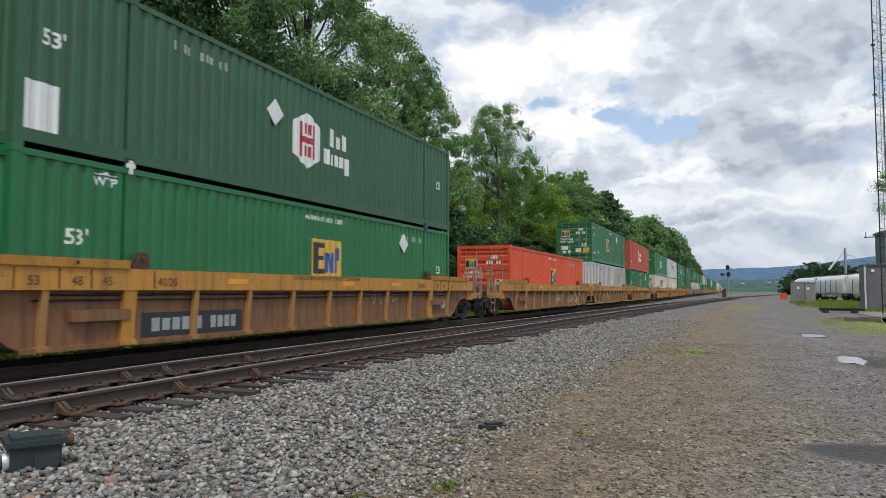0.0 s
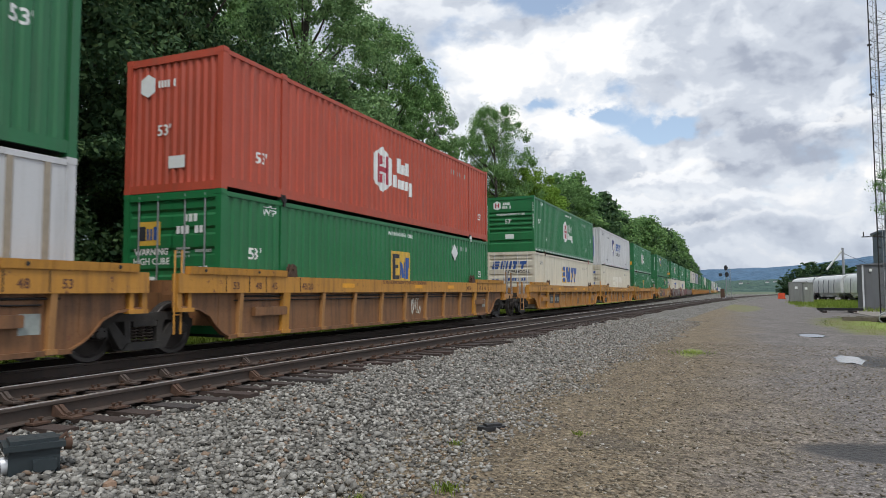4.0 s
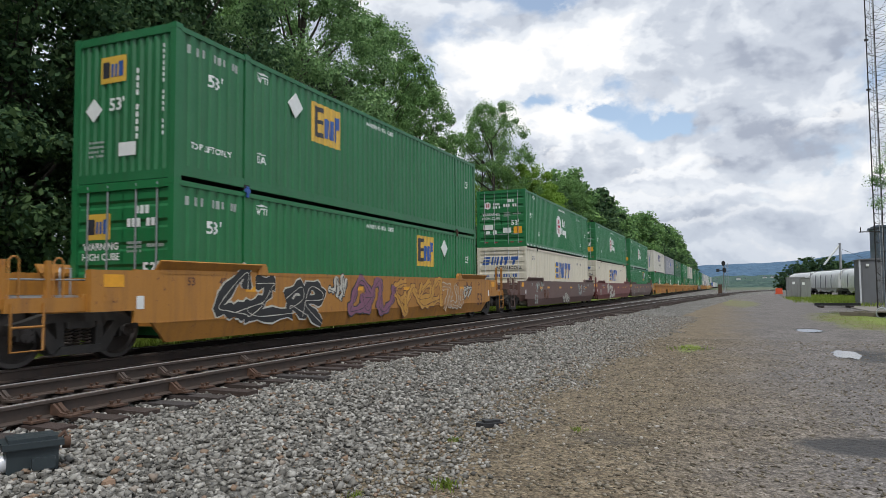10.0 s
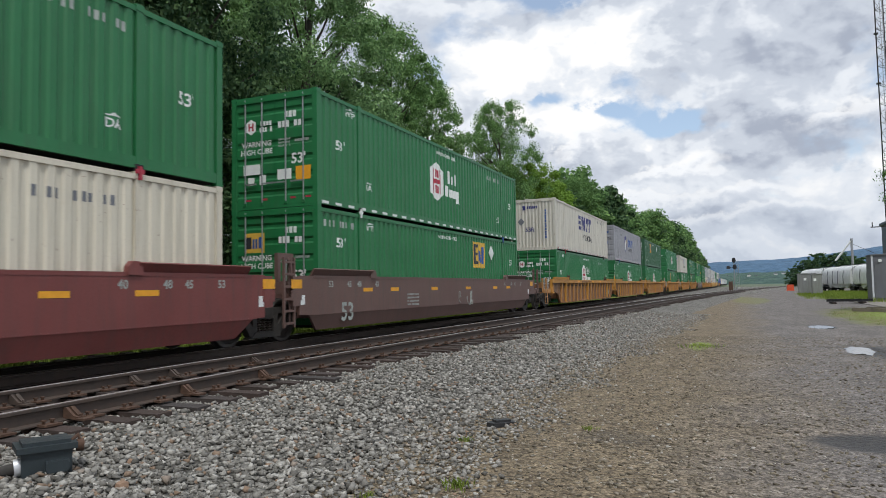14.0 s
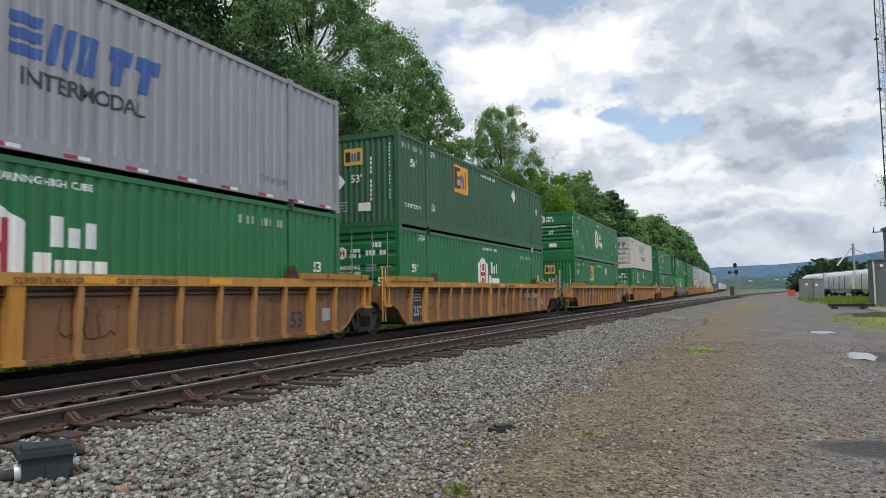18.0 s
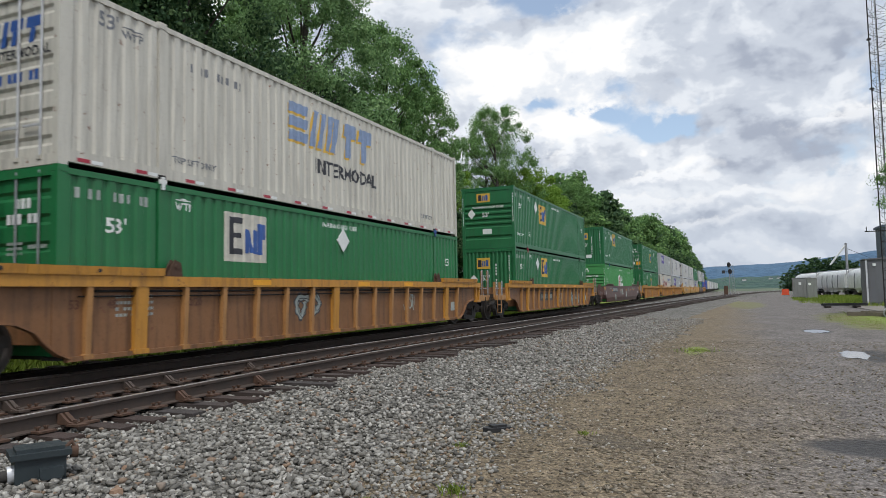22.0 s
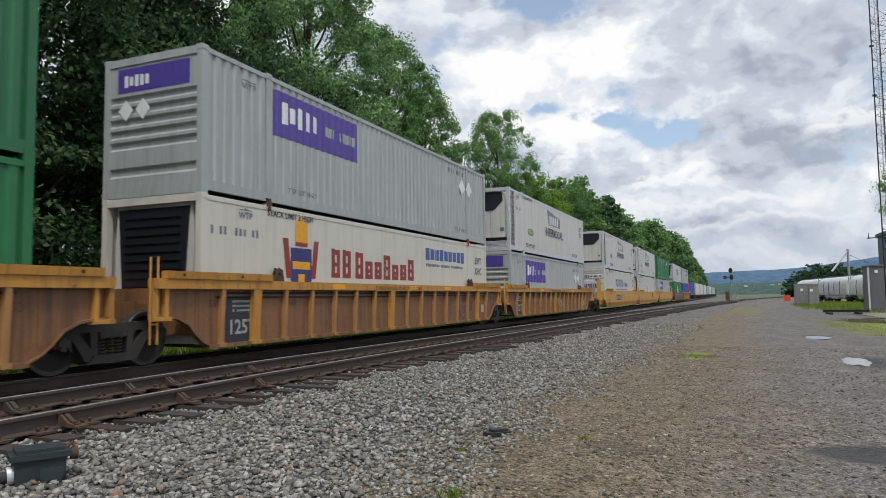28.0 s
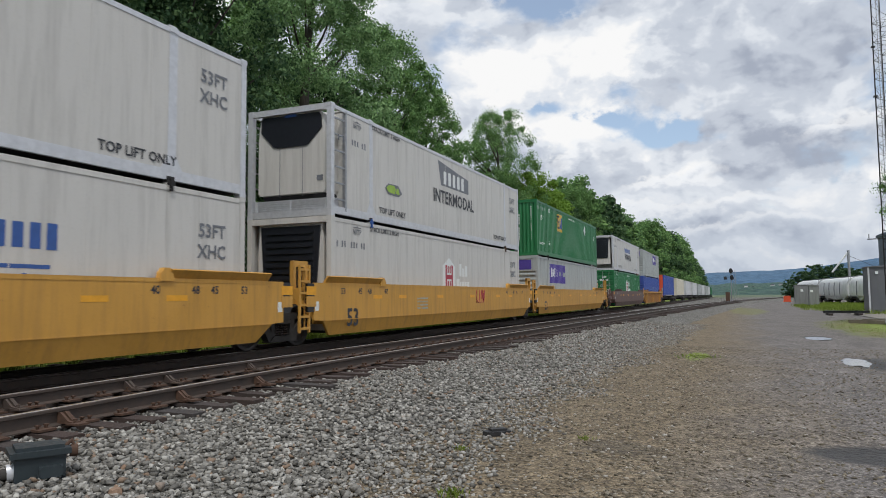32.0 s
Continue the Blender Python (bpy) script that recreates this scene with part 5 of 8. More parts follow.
    if end == "door":
        door_end(box, col, marks, ALU if col in (CREAM, WHITE, WHITE_OLD, REEFER) else GALV)
    elif end == "front":
        front_end(box, col, marks)
    elif end == "flat":
        flat_end(box, col, marks)
    else:
        reefer_end(box, col, end)
    if strip == "white":
        part("reflector_strip", "wst", lambda: mark_geo([rect(0.35 + 0.62 * i, 0.11, 0.3, 0.07) for i in range(26)], True, 0.004, -1.29), INK_WHITE, box, label="white reflective dashes")
    elif strip == "red":
        part("reflector_strip", "rst", lambda: mark_geo([rect(0.45 + 1.15 * i, 0.11, 0.24, 0.06) for i in range(14)], True, 0.004, -1.29), INK_RED, box, label="red reflective dashes")
        part("reflector_strip", "rstw", lambda: mark_geo([rect(0.7 + 1.15 * i, 0.11, 0.22, 0.06) for i in range(14)], True, 0.004, -1.29), INK_WHITE, box)
    for item in side:
        side_logo(box, item[0], item[1], item[2], flat or body == "rib", *item[3:])
    ink = INK_WHITE if col in (GREEN, GREEN_DARK, GREEN_OLD, GREEN_LIGHT, RED, ORANGE, BLUE) else INK_GREY
    for what, *where in extra:
        if what == "53":
            part("length_mark", ("e53", *where), lambda: words_geo("53'", 0.34, where[0], where[1], flat), ink, box)
        elif what == "53ft":
            part("length_mark", ("e53ft", *where), lambda: Geo().add(*flatten([words_geo("53FT", 0.36, where[0], where[1] + 0.2, flat), words_geo("XHC", 0.36, where[0], where[1] - 0.2, flat)])), ink, box)
        elif what == "whc":
            part("warning_mark", ("ewhc", *where), lambda: words_geo("WARNING HIGH CUBE", 0.16, where[0], where[1], flat), ink, box)
        elif what == "tlo":
            part("lift_mark", ("etlo", *where), lambda: words_geo("TOP LIFT ONLY", 0.24 if flat else 0.165, where[0], where[1], flat), INK_BLACK if flat else ink, box)
        elif what == "stack":
            part("stack_mark", ("estk", *where), lambda: words_geo("STACK LIMIT 3 HIGH", 0.19, where[0], where[1], flat), INK_BLACK if flat else ink, box)
        elif what == "inter":
            part("service_word", ("eint", *where), lambda: words_geo("INTERMODAL", where[2], where[0], where[1], flat), INK_BLACK if len(where) < 4 else INK_NAVY, box)
        elif what == "wtp":
            part("lift_mark", ("ewtp", *where), lambda: arrowed("WTP", 0.2, where[0], where[1], flat), ink, box)
        elif what == "da":
            part("lift_mark", ("eda", *where), lambda: arrowed("DA", 0.22, where[0], where[1], flat), ink, box)
        elif what == "num":
            part("number_mark", ("enum", *where), lambda: mark_geo(bars(where[0], where[1], 0.5, 0.17, 4, 2, 0.45) + bars(where[0] + 0.85, where[1], 0.8, 0.17, 6, 3, 0.45), flat), INK_DIM if ink is INK_WHITE else ink, box, label="plain block characters")
    return box


POST_TAN = plain("tan_post", (0.34, 0.29, 0.22), 0.6)
STD_GREEN = (("53", 1.1, 1.62), ("wtp", 1.6, 2.55), ("whc", 8.1, 2.56), ("num", 12.6, 2.42), ("53", 15.2, 1.5), ("da", 2.55, 0.72), ("da", 13.6, 0.72))
STD_EMP = (("53", 1.1, 2.02), ("num", 0.55, 2.5), ("tlo", 1.0, 0.66), ("wtp", 2.6, 2.5), ("whc", 8.1, 2.58), ("53", 15.2, 1.9), ("da", 2.55, 0.72))


def hub(col=None, end="door", strip="white", label=""):
    return container(col or GREEN, end, "hub", [("hex", 7.25, 1.56)], label or "green corrugated container with white hexagon mark", extra=STD_GREEN, strip=strip)


def emp(end="flat", x=5.2, z=2.05, dia=3.8, col=None, panel=None, label="", mid=False):
    return container(col or GREEN_DARK, end, "emp", [("emp", x, z, panel), ("diamond", dia, 2.24)], label or "green corrugated container with yellow square mark", extra=STD_GREEN if mid else STD_EMP)


def swift_low(ghost=False):
    return container(CREAM, "door", "swift", [("ghost" if ghost else "word", 8.3, 1.86 if not ghost else 1.5, INK_DIM2 if ghost else INK_BLUE, 1.25 if ghost else 1.0)], "cream corrugated container with big blue slanted word" if not ghost else "cream corrugated container with faded word", extra=(("wtp", 1.4, 2.3), ("num", 12.4, 2.35)))


INK_DIM2 = plain("ghost_marking", (0.72, 0.69, 0.6), 0.6, vary=0.1)


def swift_high(col, end, sub=False, shield=True):
    side = [("shield", 6.1, 1.62), ("wordsub", 8.9, 1.76, INK_BLUE, 0.7)] if shield else [("word", 7.9, 2.02, INK_BLUE_PALE)]
    ex = [("wtp", 1.4, 2.4), ("tlo", 2.9, 0.46), ("num", 3.0, 2.3), ("53", 0.9, 2.5), ("tlo", 13.6, 0.46)]
    if sub:
        ex.append(("inter", 8.5, 1.1, 0.5))
    elif shield:
        ex.append(("inter", 8.8, 1.14, 0.36))
    return container(col, end, "swift", side, "pale corrugated container with blue mark and red reflective dashes", extra=ex, strip="red")


def reefer(words, end, low=False, label=""):
    return container(REEFER_CREAM if low and words[0][0] == "crest" else REEFER, end, "swift", words, label or "smooth white refrigerated container with cooling unit", body="smooth",
                     extra=(("inter", 8.3, 1.36, 0.62), ("wtp", 1.3, 2.5), ("53ft", 15.2, 2.0), ("tlo", 3.4, 0.4), ("stack", 3.0, 2.68), ("tlo", 13.4, 0.4), ("num", 0.55, 2.05)) if not low else (("wtp", 1.3, 2.55), ("stack", 2.9, 2.7), ("53ft", 15.2, 2.0), ("num", 0.5, 2.2)), dark_frame=ALU if not low else None)


PRIME = [("plate", 8.5, 2.2), ("eco", 3.4, 1.1)]


# ---- well cars ----
WR = 0.485


def wheelset_geo():
    g = Geo()
    prof = [(0.0, -0.12), (0.12, -0.12), (0.14, -0.075), (0.19, -0.06), (0.37, -0.025), (0.41, -0.07), (WR - 0.012, -0.075), (WR, -0.06), (WR + 0.004, 0.03), (WR + 0.03, 0.045), (WR + 0.026, 0.068), (0.41, 0.07), (0.37, 0.02), (0.16, 0.06), (0.1, 0.07)]
    for s in (-1, 1):
        g.lathe([(r, y * (1 if s < 0 else -1)) for r, y in prof], s * 0.745, 32)
        for j in range(3):
            a = j * 2.1
            g.box(0.07 * math.cos(a) - 0.015, 0.07 * math.cos(a) + 0.015, s * 1.1 - 0.012, s * 1.1 + 0.012, 0.07 * math.sin(a) - 0.015, 0.07 * math.sin(a) + 0.015)
        g.lathe([(0.0, s * 0.09), (0.10, s * 0.085), (0.115, s * 0.05), (0.115, -s * 0.1)], s * 1.0, 18)
    return g.tube([(0, -0.95, 0), (0, 0.95, 0)], 0.08, 14)


def sideframe_geo(s):
    y0, y1 = s * 0.9, s * 1.06
    g = Geo()
    g.prism([(-1.16, 0.50), (-1.16, 0.66), (-0.95, 0.70), (-0.62, 0.80), (0.62, 0.80), (0.95, 0.70), (1.16, 0.66), (1.16, 0.50), (1.05, 0.50), (0.98, 0.60), (0.84, 0.60), (0.6, 0.66), (-0.6, 0.66), (-0.84, 0.60), (-0.98, 0.60), (-1.05, 0.50)], y0, y1)
    for q in (-1, 1):
        g.prism([(q * 0.80, 0.62), (q * 0.66, 0.66), (q * 0.30, 0.27), (q * 0.40, 0.16), (q * 0.52, 0.20)], y0, y1)
        g.prism([(q * 0.44, 0.68), (q * 0.30, 0.68), (q * 0.28, 0.24), (q * 0.40, 0.24)], y0, y1)
        g.prism([(q * 1.06, 0.62), (q * 0.78, 0.62), (q * 0.76, 0.38), (q * 0.80, 0.38), (q * 0.83, 0.58), (q * 1.0, 0.58), (q * 1.03, 0.42), (q * 1.07, 0.42)], y0 - s * 0.02, y1)
    g.prism([(-0.50, 0.16), (0.50, 0.16), (0.36, 0.29), (-0.36, 0.29)], y0 - s * 0.03, y1 + s * 0.03)
    g.box(-0.26, 0.26, s * 0.8, s * 1.08, 0.56, 0.66, 0.02)
    return g


def spring_geo():
    g = Geo()
    for x in (-0.17, 0.0, 0.17):
        pts = [(x + 0.062 * math.cos(a), 0.062 * math.sin(a), 0.29 + 0.27 * a / (math.pi * 10)) for a in np.linspace(0, math.pi * 10, 36)]
        g.tube(pts, 0.016, 4)
    return g


TRUCKS = []


def truck(car, x):
    """A three-piece truck: bolster, cast side frames, spring nests and two turning wheelsets."""
    t = part("truck", "bolster", lambda: Geo().box(-0.2, 0.2, -0.95, 0.95, 0.5, 0.72, 0.03).box(-0.3, 0.3, -0.3, 0.3, 0.7, 0.8, 0.03).box(-0.75, -0.67, -0.7, 0.7, 0.32, 0.42).box(0.67, 0.75, -0.7, 0.7, 0.32, 0.42), STEEL_DARK, car, (x, 0, 0), "grimy cast steel railway truck")
    for s in (-1, 1):
        part("side_frame", ("sf", s), lambda s=s: sideframe_geo(s), CAST, t)
        part("spring_nest", "spring", spring_geo, RAIL, t, (0, s * 0.98, 0))
    for dx in (-0.914, 0.914):
        w = part("wheelset", "wheelset", wheelset_geo, WHEEL_STEEL, t, (dx, 0, WR), "steel wheels worn bright on the tread")
        TRUCKS.append((w, dx))
    return t


def ladder_loop(x, y, z0, z1, w=0.15, r=0.014, rungs=()):
    """A bent grab iron or ladder of round bar."""
    g = Geo().tube([(x, y, z0), (x, y, z1 - 0.05), (x + 0.05, y, z1), (x + w - 0.05, y, z1), (x + w, y, z1 - 0.05), (x + w, y, z0)], r, 6)
    for z in rungs:
        g.tube([(x, y, z), (x + w, y, z)], r * 0.85, 6)
    return g


def end_gear(car, col, at, sgn, tall=True, new_style=False):
    """Coupler end of a car: sill, walkway, grab irons, steps, coupler. Drawn towards -x."""
    m = pose(at, 0, 0) if sgn > 0 else pose(at, 0, 0, 0, 0, 180)
    low = DECK if col in (CAR_YELLOW, CAR_BROWN, CAR_MAROON) else col
    sill = CAR_RIB if col is CAR_YELLOW else col
    e = part("end_platform", ("eplat", new_style), lambda: Geo().box(-3.2, 0.1, -0.33, 0.33, 0.72, 1.02, 0.03).box(-3.25, -3.1, -1.3, 1.3, 0.9, 1.1, 0.015), low, car, m)
    part("walkway", "ewalk", lambda: walkway_geo(), low if not new_style else GALV, e)
    part("side_sill", "esill", lambda: Geo().box(-3.2, -1.84, -1.4, -1.32, 0.84, 1.05, 0.012).box(-3.2, -1.84, 1.32, 1.4, 0.84, 1.05, 0.012).box(-1.95, -1.8, -1.4, 1.4, 0.86, 1.1, 0.02), sill, e)
    part("coupler", "coupler", lambda: Geo().box(-3.62, -3.2, -0.09, 0.09, 0.72, 0.9, 0.03).prism([(-3.74, -0.14), (-3.6, -0.17), (-3.45, -0.1), (-3.45, 0.1), (-3.56, 0.17), (-3.72, 0.1), (-3.66, 0.02)], 0.68, 0.95, "xy"), STEEL_DARK, e)
    part("air_hose", "hose", lambda: Geo().tube([(-3.2, 0.4, 0.75), (-3.35, 0.42, 0.55), (-3.55, 0.3, 0.45), (-3.7, 0.15, 0.5)], 0.022, 6), BLACK, e)
    top = 2.3 if col is CAR_BRIGHT else 2.05 if sgn < 0 else 1.64
    for s in (-1, 1):
        for x in (-3.14, -2.44):
            part("grab_iron", ("grab", s, x, top), lambda s=s, x=x: ladder_loop(x, s * 1.38, 0.95, top), col if new_style else GALV, e)
            part("end_post", ("epost", s, x, top), lambda s=s, x=x: Geo().box(x - 0.09, x - 0.02, s * 1.28, s * 1.36, 0.9, top - 0.04, 0.012).prism([(x - 0.16, 0.95), (x + 0.05, 0.95), (x - 0.02, top * 0.72), (x - 0.09, top * 0.72)], s * 1.3, s * 1.33), sill, e)
        part("step", ("step", s), lambda s=s: Geo().tube([(-3.12, s * 1.42, 0.98), (-3.12, s * 1.42, 0.3), (-2.62, s * 1.42, 0.3), (-2.62, s * 1.42, 0.98)], 0.019, 6).tube([(-3.12, s * 1.42, 0.64), (-2.62, s * 1.42, 0.64)], 0.019, 6), sill if s < 0 else low, e)
        if new_style and col is CAR_BRIGHT:
            part("post_frame", ("pframe", s), lambda s=s: Geo().box(-1.5, -1.4, s * 0.95, s * 1.05, 1.0, 2.05, 0.015).box(-1.1, -1.0, s * 0.95, s * 1.05, 1.0, 2.05, 0.015).box(-1.5, -1.0, s * 0.95, s * 1.05, 1.9, 2.05, 0.015), col, e)
            part("brake_pipe", ("bpipe", s), lambda s=s: Geo().tube([(-2.8, s * 1.38, 1.04), (-2.4, s * 1.4, 1.16), (-2.0, s * 1.42, 1.1), (-1.75, s * 1.44, 0.9), (-1.5, s * 1.44, 0.78)], 0.022, 6), col, e)
        else:
            part("hand_rail", ("hrail", s), lambda s=s: Geo().tube([(-3.1, s * 1.3, 1.32), (-1.84, s * 1.3, 1.32)], 0.015, 6).tube([(-2.2, s * 1.2, 1.06), (-2.2, s * 1.2, 1.5), (-2.02, s * 1.2, 1.5), (-2.02, s * 1.2, 1.06)], 0.015, 6), GALV, e)
    if tall:
        b = part("brake_housing", "bhouse", lambda: Geo().lathe([(0.0, -0.2), (0.13, -0.18), (0.16, 0.0), (0.13, 0.16), (0.0, 0.2)], 0.0, 16).box(-0.1, 0.1, -0.12, 0.12, -0.42, 0.0, 0.02), col, e, pose(-2.12, -0.9, 1.52, 0, 0, 90))
        part("brake_wheel", "bwheel", lambda: Geo().tube([(0.28 * math.cos(a), -0.25, 0.28 * math.sin(a)) for a in np.linspace(0, 2 * math.pi, 21)], 0.022, 6).add(*flatten([Geo().tube([(0, -0.25, 0), (0.28 * math.cos(a), -0.25, 0.28 * math.sin(a))], 0.013, 5) for a in np.linspace(0, 2 * math.pi, 7)[:-1]])), INK_SPRAY, b)
        part("brake_cylinder", "bcyl", lambda: Geo().lathe([(0.0, -0.4), (0.14, -0.38), (0.17, -0.3), (0.17, 0.32), (0.12, 0.4), (0.0, 0.42)], 0.0, 16), low, e, pose(-0.75, 0.35, 1.25, 0, 0, 90))
    return e


def walkway_geo():
    """Open steel grating over the end sill."""
    g = Geo()
    for i in range(12):
        x = -3.15 + 0.185 * i
        g.box(x, x + 0.03, -1.3, 1.3, 1.05, 1.09)
    for y in (-1.3, -0.65, 0.0, 0.65, 1.26):
        g.box(-3.2, -0.95, y, y + 0.04, 1.045, 1.085)
    return g


def rib_car(col, side_col, ribs, front, rear, label, marks=()):
    """Well car with upright posts on its sides. front/rear: 'end' with a coupler, or 'joint' on a shared truck."""
    car = thing("well_car", label, "well car", "cars of the train")
    fe, re = (1.84 if front == "end" else 1.3), (1.84 if rear == "end" else 1.3)
    key = (ribs, front, rear)
    deep = ribs > 1.3
    cz = 1.14 if deep else 1.36
    tz = 1.49 if deep else 1.54

    def outline(z1):
        return [(0.15, 0.27), (CL - 0.15, 0.27), (CL + 0.06, 0.34), (CL + 0.25, 0.5), (CL + 0.44, 0.7), (CL + 0.72, 0.82), (CL + re, 0.9), (CL + re, z1), (-fe, z1), (-fe, 0.9), (-0.72, 0.82), (-0.44, 0.7), (-0.25, 0.5), (-0.06, 0.34)]
    for s in (-1, 1):
        part("side_sheet", ("sheet", s, key), lambda s=s: Geo().prism(outline(cz + 0.02), s * 1.34, s * 1.37), side_col, car)
        part("top_chord", ("chord", s, key), lambda s=s: Geo().box(-fe, CL + re, s * 1.34, s * 1.5, cz, tz, 0.018), col, car)
        part("bottom_sill", ("sill", s, key), lambda s=s: Geo().box(0.1, CL - 0.1, s * 1.34, s * 1.44, 0.235, 0.31, 0.012), side_col, car)
        arch = [(0.15, 0.27), (-0.06, 0.36), (-0.25, 0.5), (-0.44, 0.7), (-0.72, 0.82), (-1.3, 0.88), (-1.3, 0.92), (-0.74, 0.86), (-0.48, 0.75), (-0.29, 0.54), (-0.1, 0.4), (0.09, 0.32)]
        part("arch_flange", ("arch", s), lambda s=s: Geo().prism(arch, s * 1.34, s * 1.45), side_col, car)
        part("arch_flange", ("arch2", s), lambda s=s: Geo().prism([(CL - a, b) for a, b in arch], s * 1.34, s * 1.45), side_col, car)
        part("brake_rod", ("rod", s, cz), lambda s=s: Geo().tube([(0.3, s * 1.405, cz - 0.15), (CL * 0.3, s * 1.405, cz - 0.16), (CL * 0.7, s * 1.405, cz - 0.145), (CL - 0.6, s * 1.405, cz - 0.17)], 0.014, 6).tube([(0.6, s * 1.395, cz - 0.07), (CL - 0.3, s * 1.395, cz - 0.075)], 0.02, 6), STEEL_DARK, car)
        # guide rails in lengths, with bolt holes
        for q, e in ((1, front), (-1, rear)):
            a0 = -1.4 if e == "end" else -1.05
            for j, (xa, xb) in enumerate(((a0, a0 + 0.78), (a0 + 0.79, a0 + 1.57), (a0 + 1.58, a0 + 2.36), (a0 + 2.37, 1.9)) if s < 0 else ((a0, 1.9),)):
                if xb - xa < 0.2:
                    continue
                pts = [(s * 1.39, tz), (s * 1.53, tz), (s * 1.545, tz + 0.135), (s * 1.40, tz + 0.135)]
                cc = part("guide_rail", ("cap", s, q, a0, j, tz), lambda s=s, q=q, xa=xa, xb=xb: Geo().prism(pts, xa if q > 0 else CL - xb, xb if q > 0 else CL - xa, "yz"), col, car)
                if s < 0 and j in (0, 2):
                    hx = (xa + xb) / 2 if q > 0 else CL - (xa + xb) / 2
                    part("bolt_hole", ("hole", hx, tz), lambda hx=hx: Geo().lathe([(0.0, -0.004), (0.032, -0.004), (0.032, 0.01)], -1.541, 10), BLACK, cc, (hx, 0, tz + 0.07))
            lx = 2.2 if q > 0 else CL - 2.2
            part("stacking_post", ("lug", s, q, tz), lambda s=s, lx=lx, q=q: Geo().box(lx - 0.1, lx + 0.1, s * 1.36, s * 1.5, tz, tz + 0.1, 0.02).prism([(lx - q * 0.2, tz), (lx + q * 0.16, tz), (lx + q * 0.12, tz + 0.24), (lx - q * 0.02, tz + 0.3)], s * 1.36, s * 1.39).prism([(lx - q * 0.2, tz), (lx + q * 0.16, tz), (lx + q * 0.12, tz + 0.24), (lx - q * 0.02, tz + 0.3)], s * 1.46, s * 1.49).tube([(lx, s * 1.39, tz + 0.18), (lx, s * 1.52, tz + 0.18)], 0.04, 8), RUSTY, car)
            bx = -fe if q > 0 else CL + re
            part("end_bracket", ("ebr", s, q, e, cz), lambda s=s, bx=bx, q=q: Geo().box(bx, bx + q * 0.1, s * 1.36, s * 1.46, 0.84, cz, 0.012).box(bx + q * 0.28, bx + q * 0.36, s * 1.36, s * 1.46, 0.84, cz, 0.012).box(bx, bx + q * 0.4, s * 1.36, s * 1.5, 0.8, 0.87, 0.012), col, car)
            if deep:
                hx = 1.45 if q > 0 else CL - 1.45
                part("jacking_box", ("jbox", s, q), lambda s=s, hx=hx: Geo().box(hx - 0.55, hx + 0.55, s * 1.37, s * 1.47, 0.66, 0.84, 0.02), side_col, car)
    n = int(round((CL - 0.5) / ribs))
    for i in range(n + 1):
        x = 0.45 + i * (CL - 0.9) / n
        wide = (0.11 if deep else 0.1) if i not in (1, n - 1, (n // 2 if not deep else -1)) else 0.26
        for s in (-1, 1):
            part("rib", ("rib", s, wide, cz), lambda s=s, wide=wide: rib_geo(s, wide, cz), col if wide > 0.2 else CAR_RIB, car, (x, 0, 0))
    part("well_floor", ("floor", key), lambda: floor_geo(), STEEL_DARK, car)
    for a in (-0.12, CL + 0.06):
        part("bulkhead", ("bulk", a), lambda a=a: Geo().box(a, a + 0.06, -1.38, 1.38, 0.5, 1.4), side_col, car)
    finish_car(car, col, side_col, front, rear, fe, re)
    car_marks(car, marks, -1.37)
    mid = (cz + tz) / 2
    for x, w in ((0.25, "53"), (0.95, "48"), (1.5, "45"), (2.75, "40/20"), (CL - 0.25, "53"), (CL - 0.95, "48"), (CL - 1.5, "45"), (CL - 2.75, "40/20")):
        if deep:
            part("stack_mark", ("lens", x), lambda: words_geo(w, 0.2, x, mid - 0.04, True, 0.004, -1.5), INK_RUST, car)
            part("chord_seam", "cseam", lambda: Geo().box(-0.008, 0.008, -1.508, -1.5, 1.16, 1.47), STEEL_DARK, car, (x - 0.3, 0, 0))
        else:
            part("stack_mark", ("lenr", x), lambda: words_geo(w, 0.2, x, 1.08, True, 0.004, -1.37), INK_RUST, car)
    for x in (4.6, 8.9, 11.6):
        part("reflector", ("crefl2", mid), lambda: mark_geo([rect(0, mid, 0.6, 0.11)], True, 0.004, -1.5), INK_AMBER, car, (x, 0, 0), "amber reflective patch")
    part("inspection_label", "insp", lambda: mark_geo([rect(CL - 0.75, 0.7, 0.34, 0.3)], True, 0.004, -1.37), INK_DIM, car, label="pale stencilled square")
    return car


def rib_geo(s, wide, cz):
    """A side post, wider and deeper at its top, on a foot."""
    g = Geo().prism([(s * 1.365, 0.3), (s * 1.44, 0.3), (s * 1.455, 0.75), (s * 1.49, cz), (s * 1.365, cz)], -wide / 2, wide / 2, "yz")
    return g.box(-wide / 2 - 0.03, wide / 2 + 0.03, s * 1.365, s * 1.47, 0.25, 0.33, 0.012)


def floor_geo():
    g = Geo().box(0.0, CL, -1.36, -1.0, 0.265, 0.31).box(0.0, CL, 1.0, 1.36, 0.265, 0.31)
    for i in range(9):
        x = 0.1 + i * (CL - 0.6) / 8
        g.box(x, x + 0.4, -1.36, 1.36, 0.265, 0.325)
    return g


